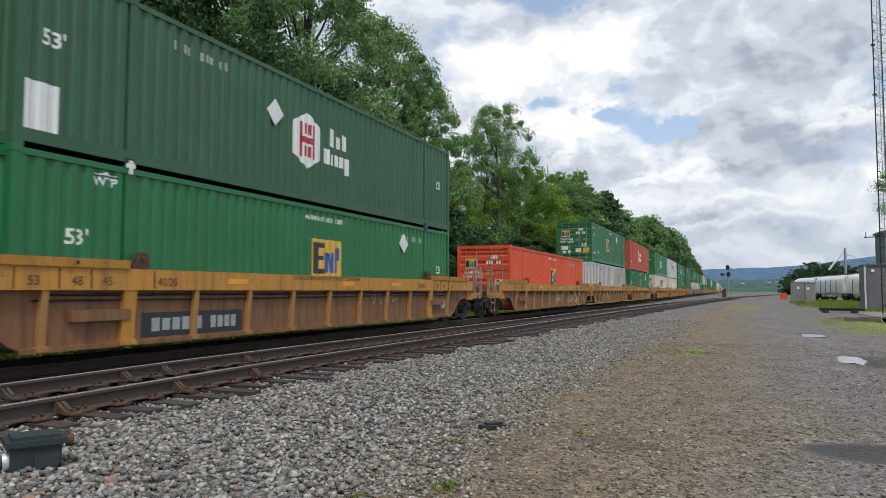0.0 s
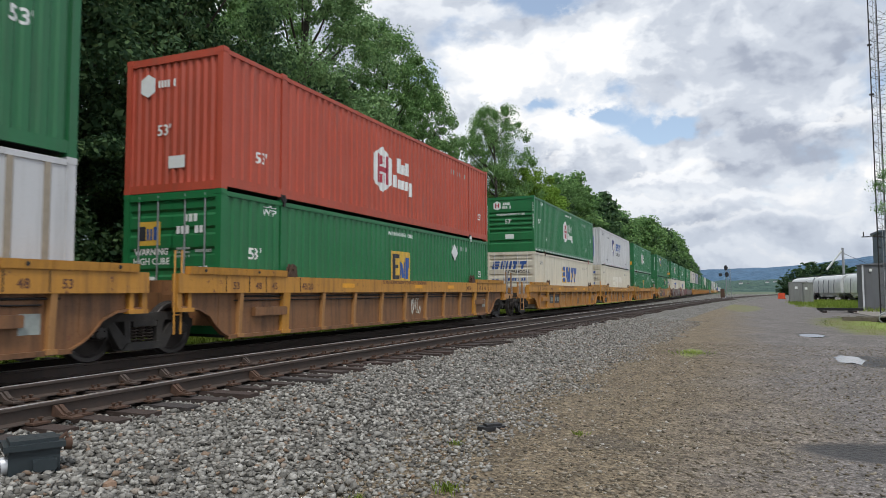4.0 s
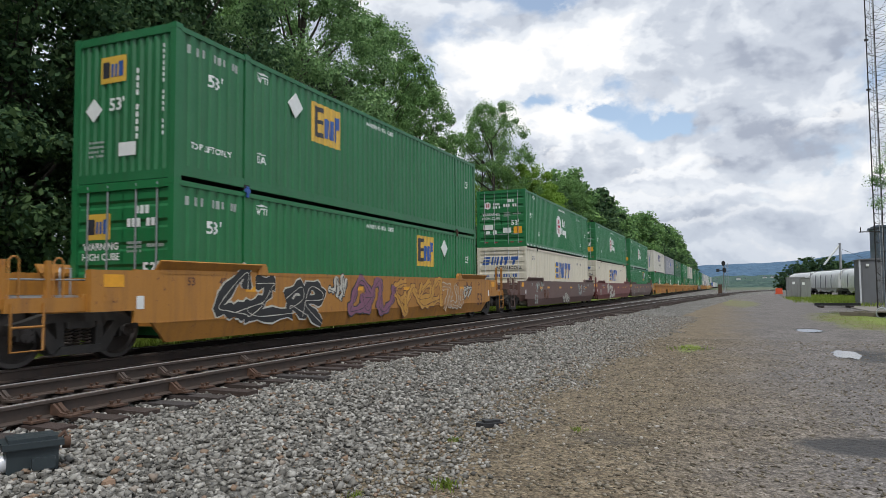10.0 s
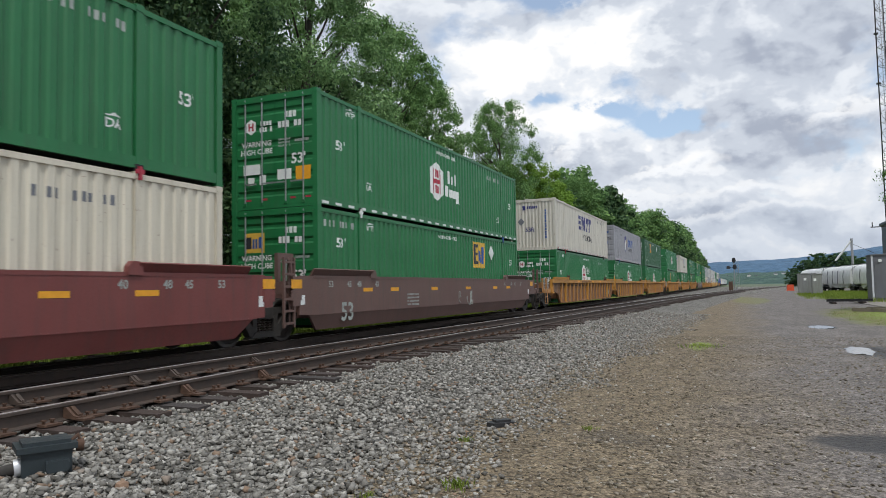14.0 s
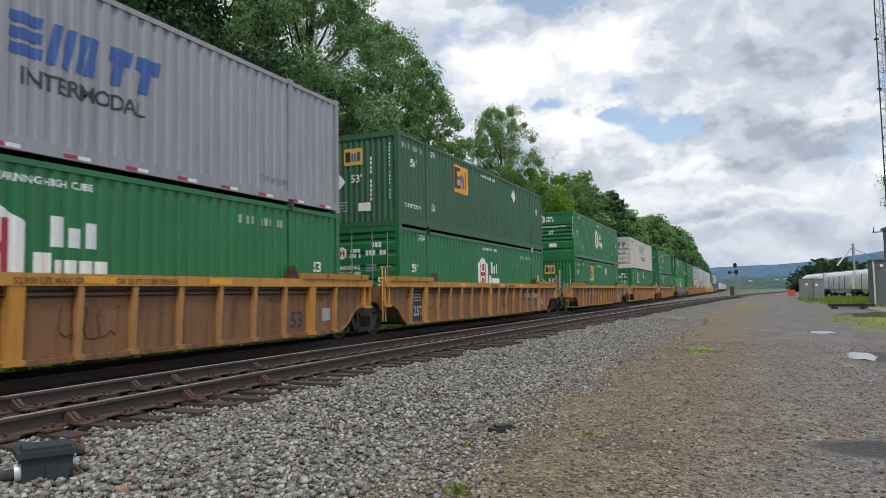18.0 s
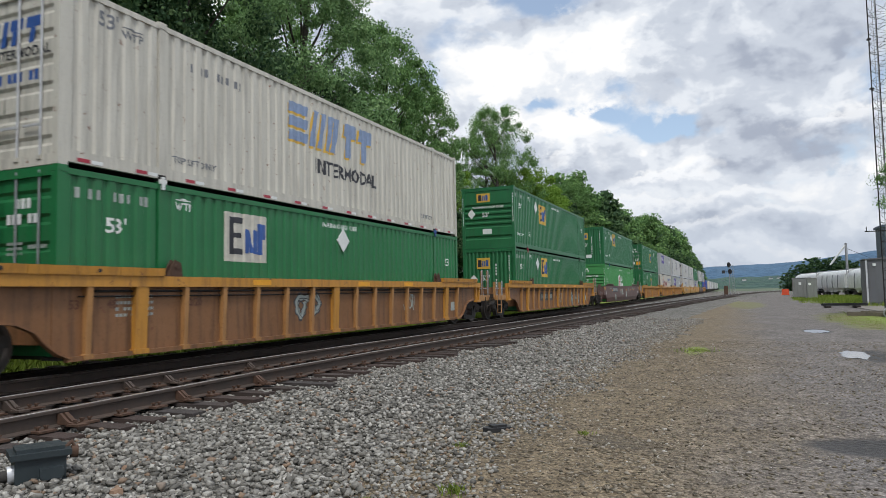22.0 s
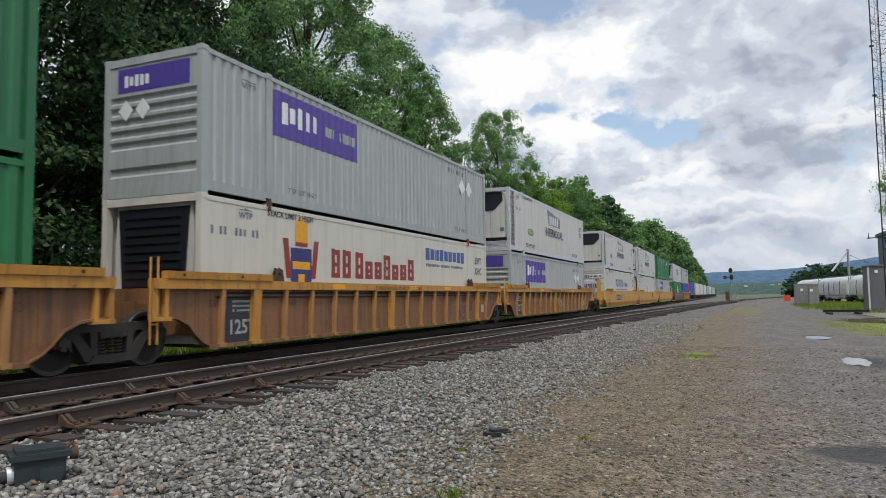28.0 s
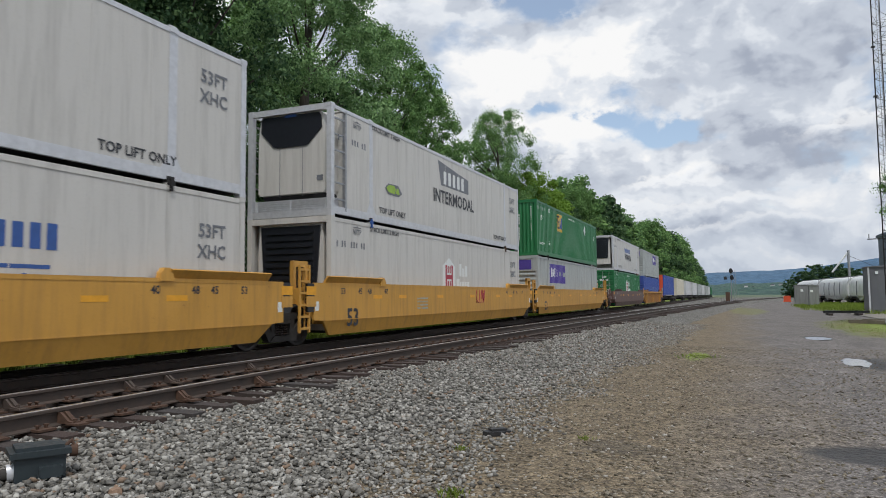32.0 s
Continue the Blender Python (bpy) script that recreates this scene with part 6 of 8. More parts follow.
def finish_car(car, col, side_col, front, rear, fe, re, smooth_side=False):
    mid = 0.5 * (19.437 - CL)
    for which, base, sgn, ext in ((front, 0.0, 1, fe), (rear, CL, -1, re)):
        if which == "end":
            end_gear(car, col, base, sgn, tall=sgn < 0, new_style=smooth_side)
            truck(car, base - sgn * 1.7)
        else:
            m = pose(base, 0, 0) if sgn > 0 else pose(base, 0, 0, 0, 0, 180)
            part("joint_sill", ("joint", sgn), lambda: Geo().box(-1.55, 0.1, -0.35, 0.35, 0.78, 1.15, 0.03).box(-1.3, -0.1, -1.36, -1.1, 1.1, 1.36, 0.02).box(-1.3, -0.1, 1.1, 1.36, 1.1, 1.36, 0.02), side_col, car, m)
            part("grab_iron", ("jgrab", sgn), lambda: Geo().tube([(-1.32, -1.42, 0.4), (-1.32, -1.42, 1.9), (-1.16, -1.42, 1.92), (-1.16, -1.42, 0.4)], 0.02, 6).tube([(-1.32, -1.42, 0.75), (-1.16, -1.42, 0.75)], 0.016, 6).tube([(-1.32, -1.42, 1.15), (-1.16, -1.42, 1.15)], 0.016, 6), col, car, m)
            if smooth_side:
                part("post_frame", ("jframe", sgn), lambda: Geo().box(-1.3, -1.2, -1.1, -1.0, 1.1, 2.02, 0.015).box(-0.82, -0.72, -1.1, -1.0, 1.1, 2.02, 0.015).box(-1.3, -0.72, -1.1, -1.0, 1.88, 2.02, 0.015), col, car, m)
                part("ladder", ("jladder", sgn), lambda: Geo().add(*flatten([Geo().box(-1.62, -1.2, -1.5, -1.44, 0.42 + 0.27 * i, 0.47 + 0.27 * i, 0.01) for i in range(6)])).box(-1.25, -1.2, -1.5, -1.45, 0.35, 1.9, 0.01).box(-1.62, -1.57, -1.5, -1.45, 0.35, 1.9, 0.01), col, car, m)
            if sgn < 0:
                truck(car, base + mid)


def smooth_car(col, front, rear, label, marks=(), low=None):
    """Newer well car with smooth sides, folded inwards near the bottom."""
    car = thing("well_car", label, "well car", "cars of the train")
    fe, re = (1.9 if front == "end" else 1.3), (1.9 if rear == "end" else 1.3)
    key = (front, rear)
    for s in (-1, 1):
        up_ = [(-0.67, 0.6), (CL + 0.67, 0.6), (CL + 1.05, 0.62), (CL + 1.05, 1.5), (-1.05, 1.5), (-1.05, 0.62)]
        part("side_sheet", ("upper", s), lambda s=s: Geo().prism(up_, s * 1.44, s * 1.5), col, car)
        lowp = [(-0.67, 0.6), (CL + 0.67, 0.6), (CL + 0.25, 0.235), (-0.25, 0.235)]

        def fold(s=s):
            g = Geo().prism(lowp, s * 1.44, s * 1.498)
            g.v = [(x, y - s * 0.12 * (0.6 - z) / 0.44, z) for x, y, z in g.v]
            return g
        part("lower_sheet", ("lower", s), fold, low or col, car)
        part("top_chord", ("tch", s, key), lambda s=s: Geo().box(-0.5, CL + 0.5, s * 1.36, s * 1.507, 1.44, 1.51, 0.012), col, car)
        part("fold_seam", ("fseam", s), lambda s=s: Geo().box(-0.6, CL + 0.6, s * 1.49, s * 1.506, 0.592, 0.612), low or col, car)
        for q, e, ext in ((1, front, fe), (-1, rear, re)):
            xa, xb = (-ext, -1.05) if q > 0 else (CL + 1.05, CL + ext)
            k_ = part("end_block", ("eblk", s, q, e), lambda s=s, xa=xa, xb=xb: Geo().box(xa, xb, s * 1.38, s * 1.508, 0.82, 1.48, 0.015), BLACK if e == "joint" and col is CAR_BRIGHT else col, car)
            if s < 0:
                xm = (xa + xb) / 2
                part("recess", ("rcs", q, e), lambda xm=xm: Geo().box(xm - 0.16, xm + 0.16, -1.516, -1.508, 0.98, 1.14, 0.004).box(xm - 0.2, xm + 0.2, -1.512, -1.508, 0.94, 1.18), col, k_)
                part("reflector", ("ramb", q, e), lambda xm=xm: mark_geo([rect(xm, 1.31, 0.4, 0.2)], True, 0.004, -1.508), INK_AMBER, k_, label="amber reflective patch")
                sx = xb + 0.12 if q > 0 else xa - 0.12
                part("inspection_label", ("ilb", q), lambda sx=sx: mark_geo([rect(sx, 0.95, 0.16, 0.22)], True, 0.004, -1.5), INK_WHITE, car, label="white inspection label")
            ga = -0.55 if q > 0 else CL - 2.25
            part("guide_rail", ("flare", s, q), lambda s=s, ga=ga: Geo().prism([(s * 1.40, 1.49), (s * 1.45, 1.48), (s * 1.575, 1.655), (s * 1.545, 1.675)], ga, ga + 2.8, "yz"), col, car)
            lx = 2.32 if q > 0 else CL - 2.32
            part("stacking_post", ("slug", s, q), lambda s=s, lx=lx: Geo().prism([(lx - 0.16, 1.46), (lx + 0.16, 1.46), (lx + 0.14, 1.6), (lx + 0.06, 1.69), (lx - 0.06, 1.69), (lx - 0.14, 1.6)], s * 1.42, s * 1.54), col, car)
    part("well_floor", "sfloor", floor_geo, STEEL_DARK, car)
    for a in (-0.12, CL + 0.06):
        part("bulkhead", ("bulk", a), lambda a=a: Geo().box(a, a + 0.06, -1.38, 1.38, 0.5, 1.4), col, car)
    finish_car(car, col, col, front, rear, fe, re, True)
    car_marks(car, marks, -1.5)
    ink = INK_BLACK if col is CAR_BRIGHT else INK_DIM if col in (CAR_MAROON, CAR_BROWN) else INK_RUST
    for x, w in ((0.25, "53"), (1.1, "45"), (1.6, "48"), (2.55, "40"), (CL - 0.25, "53"), (CL - 1.1, "45"), (CL - 1.6, "48"), (CL - 2.55, "40")):
        part("stack_mark", ("lensm", x), lambda: words_geo(w, 0.21, x, 1.3, True, 0.004, -1.5), ink, car)
    for i, x in enumerate((2.05, 3.6, 6.4, 9.4, 12.4, 14.1)):
        part("reflector", "crefl", lambda: mark_geo([rect(0, 1.16, 0.5, 0.1)], True, 0.004, -1.5), INK_AMBER, car, (x, 0, 0))
    return car


def car_marks(car, marks, side):
    """Stencils, plates and sprayed tags on a car's side."""
    for i, (what, x, z, *more) in enumerate(marks):
        key = (what, x, z, side)
        o = 0.004
        if what == "53":
            mat = more[0] if more else INK_BLACK
            part("length_mark", ("c53",) + key, lambda: words_geo("53", 0.62 if side < -1.45 else 0.5, x, z, True, o, side), mat, car)
        elif what == "125T":
            p = part("load_panel", ("c125p",) + key, lambda: mark_geo([rect(x, z + 0.14, 1.0, 0.98)], True, o, side), INK_BLACK, car, label="black stencil panel")
            part("load_mark", ("c125",) + key, lambda: words_geo("125T", 0.4, x, z, True, o + 0.004, side), INK_DIM, p)
            part("fine_print", ("c125f",) + key, lambda: mark_geo([q for j in range(3) for q in bars(x, z + 0.52 - 0.09 * j, 0.6, 0.045, 9, j)], True, o + 0.004, side), INK_DIM, p)
        elif what == "num":
            p = part("number_panel", ("cnp",) + key, lambda: mark_geo([rect(x, z, 2.6, 0.42)], True, o, side), INK_BLACK, car, label="black number panel")
            part("number_mark", ("cnb",) + key, lambda: mark_geo(bars(x - 0.62, z, 0.95, 0.24, 4, 1) + bars(x + 0.55, z, 1.15, 0.24, 6, 2), True, o + 0.004, side), INK_DIM, p, label="plain block characters")
        elif what == "rows":
            part("stencil_block", ("crw",) + key, lambda: mark_geo([q for j in range(4) for q in bars(x, z - 0.1 * j, 0.8, 0.055, 10, j)], True, o, side), INK_DIM, car)
        elif what == "chord":
            part("stencil_line", ("cch",) + key, lambda: words_geo("52,900 LBS MAX GROSS WT FOR 20 FT CONTAINER", 0.13, x, z - 0.03, True, 0.004, -1.5), INK_RUST, car)
        elif what == "tag":
            w, h, mat, seed = more
            edge = INK_BLACK if mat not in (BLACK, CAR_RUST, CAR_BRIGHT, CAR_RIB) else INK_RUST if mat is CAR_BRIGHT else INK_SPRAY
            part("sprayed_outline", ("cto", seed) + key, lambda: tag_geo(x, z, w, h, seed, 0.15 * h + 0.05, side - o), edge, car, label="sprayed graffiti outline")
            part("sprayed_tag", ("ctg", seed) + key, lambda: tag_geo(x, z, w, h, seed, 0.15 * h + 0.005, side - o - 0.004), mat, car, label="sprayed graffiti strokes")
            part("sprayed_outline", ("cti", seed) + key, lambda: tag_geo(x + 0.03, z - 0.02, w, h, seed, 0.012, side - o - 0.012), edge, car)
        elif what == "scrawl":
            w, h = 1.3, 0.5
            mat, seed = more[-2:]
            q = random.Random(seed)
            lines = Geo()
            for j in range(max(3, int(w / 0.3))):
                cx = x - w / 2 + w * q.random()
                a0 = q.uniform(0, 6)
                pts = [(cx + 0.14 * math.cos(a0 + 4.5 * u) + 0.16 * u, side - o, z + h * 0.5 * math.sin(a0 + 6 * u * q.uniform(0.6, 1.1))) for u in np.linspace(0, 1, 9)]
                lines.tube(pts, 0.014, 4)
            part("scrawled_tag", ("csc", seed) + key, lines, mat, car, label="scrawled spray-paint lines")
        elif what == "panel":
            w, h, mat = more
            part("repainted_panel", ("cpn",) + key, lambda: mark_geo([rect(x, z, w, h)], True, 0.003, side), mat, car)


STROKES = (((-.4, .5), (-.45, -.1), (-.2, -.5), (.2, -.45), (.4, 0), (.38, .5)), ((.4, .38), (0, .5), (-.4, .25), (-.1, .02), (.35, -.2), (.1, -.5), (-.4, -.4)),
           ((-.35, -.5), (-.25, .1), (-.1, .5), (.1, .1), (.25, -.3), (.4, .5)), ((.4, .3), (.05, .5), (-.38, .2), (-.36, -.3), (0, -.5), (.38, -.3), (.3, 0), (.02, -.02)),
           ((-.4, .42), (.4, .5), (.05, .1), (-.05, -.5)), ((-.36, -.5), (-.36, .45), (.2, .42), (.3, .15), (-.2, 0), (.38, -.5)), ((-.4, .1), (.3, .4), (.42, .05), (-.3, -.15), (-.1, -.5), (.42, -.42)))


def ribbon(pts, width):
    """A flat stroke along a smooth line of (x, z), as vertices and faces."""
    fine = []
    n = len(pts)
    for i in range(n - 1):
        p0, p1, p2, p3 = (Vector(pts[max(0, i - 1)]), Vector(pts[i]), Vector(pts[i + 1]), Vector(pts[min(n - 1, i + 2)]))
        for j in range(5):
            u = j / 5
            fine.append(0.5 * ((2 * p1) + (p2 - p0) * u + (2 * p0 - 5 * p1 + 4 * p2 - p3) * u * u + (3 * p1 - p0 - 3 * p2 + p3) * u ** 3))
    fine.append(Vector(pts[-1]))
    v = []
    for i, p in enumerate(fine):
        d = (fine[min(i + 1, len(fine) - 1)] - fine[max(i - 1, 0)]).normalized()
        wv = width * (0.75 + 0.25 * math.sin(1.7 * i))
        v += [p + Vector((-d.y, d.x)) * wv, p - Vector((-d.y, d.x)) * wv]
    return v, [(2 * i, 2 * i + 1, 2 * i + 3, 2 * i + 2) for i in range(len(fine) - 1)]


def tag_geo(x, z, w, h, seed, width, y):
    """A row of fat sprayed strokes, joined and leaning."""
    q = random.Random(seed)
    g = Geo()
    n = max(2, int(w / (0.62 * h + 0.1)))
    cell = w / n
    for j in range(n):
        shape = STROKES[q.randrange(len(STROKES))]
        lean, drop, grow = q.uniform(-0.1, 0.22), q.uniform(-0.06, 0.06) * h, q.uniform(0.85, 1.1)
        cx = x - w / 2 + cell * (j + 0.5)
        way = q.choice((-1, 1))
        pts = [(cx + (way * a * 1.2 + lean * b) * cell + q.gauss(0, 0.19) * cell, z + drop + b * h * 0.72 * grow + q.gauss(0, 0.15) * h) for a, b in shape]
        v, f = ribbon(pts, width)
        g.add([(p.x, y - 0.0003 * j, p.y) for p in v], f)
    return g


# ---- the train: 14.54 m/s towards the camera and past it ----
SPEED, LONG, SHORT = 14.5367, 23.5733, 19.437
E_, J_ = "end", "joint"
old = "weathered yellow well car with rusty ribbed sides"
RIB_A, RIB_B = 1.05, 1.53
UNITS = []


# how far each car runs ahead of or behind the even spacing
SLACK = {1: -0.1, 2: 0.06, 3: 0.06, 4: 0.06, 5: 0.04, 7: 0.07, 8: 0.08, 9: 0.09, 10: 0.14, 11: 0.08, 12: 0.05, 13: 0.11, 14: 0.07, 15: 0.02, 16: -0.19, 17: -0.14, 18: -0.05, 19: 0.06, 20: 0.05}
LINE = [6.4818]


def lock_geo():
    """A twist lock between two castings: flange, shank and handle."""
    return Geo().box(-0.085, 0.085, -1.335, -1.2, -0.035, 0.04, 0.012).box(-0.03, 0.03, -1.345, -1.3, -0.14, 0.09, 0.01)


def unit(gap, car, low_box=None, high_box=None):
    if UNITS:
        LINE.append(LINE[-1] + gap)
    n = len(UNITS)
    UNITS.append((LINE[-1] + SLACK.get(n, 0.3 if n > 20 else 0.0), car, low_box, high_box))
    if high_box is not None and n < 26:
        for x0 in (2.05, CL - 2.05):
            part("stacking_lock", "slock", lock_geo, (INK_WHITE, INK_BLUE, RUSTY, INK_RED, STEEL_DARK)[(n * 3 + (x0 > 8)) % 5], low_box, (x0, 0, CH))


unit(0, rib_car(CAR_YELLOW, CAR_RUST, RIB_B, J_, E_, old, (("num", 3.6, 0.55), ("chord", 8, 1.455), ("scrawl", 11.0, 1.0, INK_DIM, 41))),
     emp("flat", 8.2, 1.57, 12.5, GREEN, mid=True), container(GREEN_OLD, "flat", "", [("hex", 7.3, 1.5), ("diamond", 6.0, 1.87), ("patch", 0.4, 0.55)], "dull green corrugated container with red and white mark", extra=(("53", 0.6, 1.66), ("num", 3.2, 2.4), ("53", 15.2, 1.5))))
unit(LONG, rib_car(CAR_YELLOW, CAR_RUST, RIB_B, E_, J_, old, (("chord", 8, 1.455), ("scrawl", 8.6, 0.7, INK_DIM, 1), ("scrawl", 12.0, 0.7, INK_SPRAY, 2), ("tag", 13.6, 0.75, 0.5, 0.5, INK_SPRAY, 3))),
     container(ORANGE, "door", "emp", [("emp", 8.1, 1.54)], "bright orange-red corrugated container with yellow mark", extra=(("whc", 7.9, 2.56), ("num", 12.6, 2.4))))
unit(SHORT, rib_car(CAR_YELLOW, CAR_RUST, RIB_B, J_, J_, old, (("53", 2.9, 0.55), ("chord", 7.5, 1.455), ("tag", 4.3, 0.72, 0.75, 0.6, INK_SPRAY, 4), ("tag", 5.9, 0.75, 0.7, 0.55, INK_SPRAY, 5), ("scrawl", 9.5, 0.7, INK_PINK, 6), ("scrawl", 13.2, 0.8, INK_PINK, 7))),
     container(WHITE, "flat", "emp", [("emp", 12.2, 1.9), ("diamond", 8.6, 1.6)], "white plate container with tan posts", body="rib", extra=(("num", 3.0, 2.45),)),
     emp("door", 6.9, 1.55, 11.4, GREEN_DARK, INK_YELLOW, "green corrugated container with large faded yellow mark"))
unit(SHORT, rib_car(CAR_YELLOW, CAR_RUST, RIB_B, J_, E_, old, (("chord", 8, 1.455), ("scrawl", 9.0, 0.7, INK_SPRAY, 8))),
     emp("door", 8.1, 1.55, 12.5, GREEN, mid=True), container(RED, "flat", "hub", [("hex", 6.9, 1.5)], "faded red corrugated container with white mark", extra=(("53", 1.3, 0.8), ("num", 12.4, 2.3), ("53", 15.2, 0.9))))
unit(LONG, rib_car(CAR_YELLOW, CAR_ORANGE, RIB_B, E_, J_, "orange-yellow well car with black number panel", (("num", 4.0, 0.72), ("53", 10.2, 0.55), ("chord", 7, 1.455), ("rows", 6.6, 0.9))), swift_low(), hub(end="front"))
unit(SHORT, rib_car(CAR_YELLOW, CAR_ORANGE, RIB_B, J_, J_, "orange-yellow well car with faded stencils", (("125T", 1.5, 0.6), ("53", 4.0, 0.68), ("chord", 8, 1.455), ("tag", 7.2, 0.7, 0.8, 0.6, CAR_RUST, 9), ("tag", 10.4, 0.72, 1.6, 0.42, BLACK, 10))), swift_low(True), swift_high(WHITE, "flat"))
unit(SHORT, rib_car(CAR_YELLOW, CAR_ORANGE, RIB_B, J_, E_, "orange-yellow well car with black stencil panel", (("125T", 1.8, 0.6), ("num", 4.4, 0.6), ("53", 10.6, 0.6), ("chord", 8, 1.455))), emp("door", 8.1, 1.58, 12.6, GREEN, mid=True), hub())
unit(LONG, smooth_car(CAR_ORANGE, E_, E_, "worn orange well car covered with graffiti", (("tag", 2.9, 0.88, 3.6, 1.1, BLACK, 11), ("tag", 7.3, 0.85, 2.4, 0.9, INK_PINK, 12), ("tag", 5.4, 1.2, 0.8, 0.5, INK_SPRAY, 13), ("tag", 10.3, 0.95, 3.4, 0.95, CAR_BRIGHT, 61), ("tag", 13.2, 0.8, 1.9, 0.8, CAR_RIB, 62), ("tag", 14.6, 1.05, 0.7, 0.4, INK_SPRAY, 63), ("53", 16.0, 0.7, INK_RUST))), emp("door", 11.3, 2.06, 12.9, GREEN), emp("flat"))
unit(LONG, smooth_car(CAR_BROWN, E_, J_, "dull brown smooth-sided well car with scrawls", (("53", 1.0, 0.55, INK_DIM), ("scrawl", 1.4, 1.2, INK_DIM, 15), ("scrawl", 3.2, 0.8, INK_RUST, 16), ("tag", 7.9, 0.5, 1.8, 0.5, INK_SPRAY, 17), ("tag", 12.2, 0.95, 1.3, 0.6, INK_DIM, 18), ("rows", 13.5, 1.2))), swift_low(), hub())
unit(SHORT, smooth_car(CAR_MAROON, J_, J_, "maroon smooth-sided well car with pale graffiti", (("53", 0.62, 0.76, INK_DIM), ("tag", 5.4, 0.86, 3.5, 1.05, INK_SPRAY, 19), ("rows", 1.8, 1.38))), swift_low(), hub(strip=None))
unit(SHORT, smooth_car(CAR_BROWN, J_, E_, "dull brown smooth-sided well car", (("53", 1.0, 0.6, INK_DIM), ("scrawl", 9.0, 0.8, INK_DIM, 20), ("rows", 4.8, 1.0))), emp("door", 11.2, 2.1, 12.6, GREEN), hub())
unit(LONG, rib_car(CAR_YELLOW, CAR_RUST, RIB_A, E_, J_, old, (("53", 13.6, 0.7), ("125T", 14.9, 0.5), ("chord", 7, 1.455))), hub(strip=None), container(WHITE_OLD, "flat", "swift", [("wordsub", 8.0, 2.0, INK_NAVY)], "off-white corrugated container with navy slanted word", extra=(("inter", 8.7, 1.08, 0.5), ("wtp", 14.7, 2.5), ("num", 12.4, 2.5)), strip="red"))
unit(SHORT, rib_car(CAR_YELLOW, CAR_RUST, RIB_A, J_, J_, old, (("125T", 0.95, 0.62), ("53", 14.2, 0.6), ("chord", 9, 1.455), ("scrawl", 9.0, 0.8, INK_RUST, 21))), hub(end="front", strip=None), swift_high(LILAC, "door"))
unit(SHORT, rib_car(CAR_YELLOW, CAR_RUST, RIB_A, J_, E_, old, (("125T", 0.95, 0.62), ("chord", 9, 1.455), ("scrawl", 2.2, 0.9, INK_RUST, 22), ("scrawl", 9.3, 0.8, INK_BLACK, 23), ("num", 13.5, 1.0))), hub(strip=None), emp("flat", 5.1, 2.09, 11.4, GREEN_OLD, INK_AMBER, "dull green corrugated container with rust streaks"))
unit(LONG, rib_car(CAR_YELLOW, CAR_RUST, RIB_A, E_, E_, old, (("num", 4.4, 0.98), ("scrawl", 10.2, 0.7, INK_RUST, 24))), emp("flat", 5.1, 2.03, 10.4, GREEN, INK_YELLOW), hub(end="front", strip=None))
unit(LONG, rib_car(CAR_YELLOW, CAR_RUST, RIB_A, E_, E_, old, (("tag", 6.5, 0.95, 0.9, 0.5, INK_DIM, 25), ("scrawl", 11.5, 0.9, INK_DIM, 26), ("rows", 1.4, 1.2))), emp("door", 4.4, 2.05, 8.2, GREEN, INK_SPRAY, "green corrugated container with white and yellow mark"), swift_high(WHITE_OLD, "door", True, False))
unit(LONG, rib_car(CAR_YELLOW, CAR_RUST, RIB_A, E_, E_, old, (("num", 5.2, 0.9), ("tag", 12.0, 0.72, 2.6, 0.7, INK_DIM, 27), ("scrawl", 8.0, 0.8, INK_DIM, 28))), emp("flat", 5.3, 2.09, 3.9), emp("front", 5.2, 1.98, 3.8))
unit(LONG, smooth_car(CAR_BROWN, E_, E_, "dark brown smooth-sided well car scrawled with chalk", (("num", 3.4, 1.2), ("scrawl", 3.4, 0.6, INK_DIM, 29), ("scrawl", 6.8, 1.0, INK_DIM, 30), ("scrawl", 9.8, 0.8, INK_DIM, 31), ("rows", 11, 1.3))), hub(GREEN_LIGHT, "front", None, "light green corrugated container with white hexagon mark"), emp("flat", 4.9, 2.13, 3.5))
unit(LONG, rib_car(CAR_YELLOW, CAR_RUST, RIB_A, E_, J_, old, (("chord", 9, 1.455), ("scrawl", 6.0, 0.8, INK_DIM, 32))), emp("flat", 8.1, 1.64, 4.0, GREEN, mid=True), emp("door", 8.0, 1.65, 12.0, GREEN_DARK, mid=True))
unit(SHORT, rib_car(CAR_YELLOW, CAR_RUST, RIB_A, J_, J_, old, (("125T", 1.1, 0.6), ("scrawl", 12.6, 0.7, INK_PINK, 33), ("chord", 8, 1.455), ("53", 14.0, 0.8))),
     reefer([("crest", 3.3, 1.75), ("gothic", 7.0, 1.66), ("thin", 12.0, 2.15)], "louvre", True, "smooth cream-white refrigerated container with crest"),
     container(GREY, "front", "purple", [("purple", 4.1, 2.1), ("diamond", 13.6, 2.0), ("diamond", 14.3, 2.0)], "pale grey corrugated container with purple panel", extra=(("tlo", 3.4, 0.4), ("wtp", 1.4, 2.4), ("tlo", 13.4, 0.4), ("num", 12.6, 2.5))))
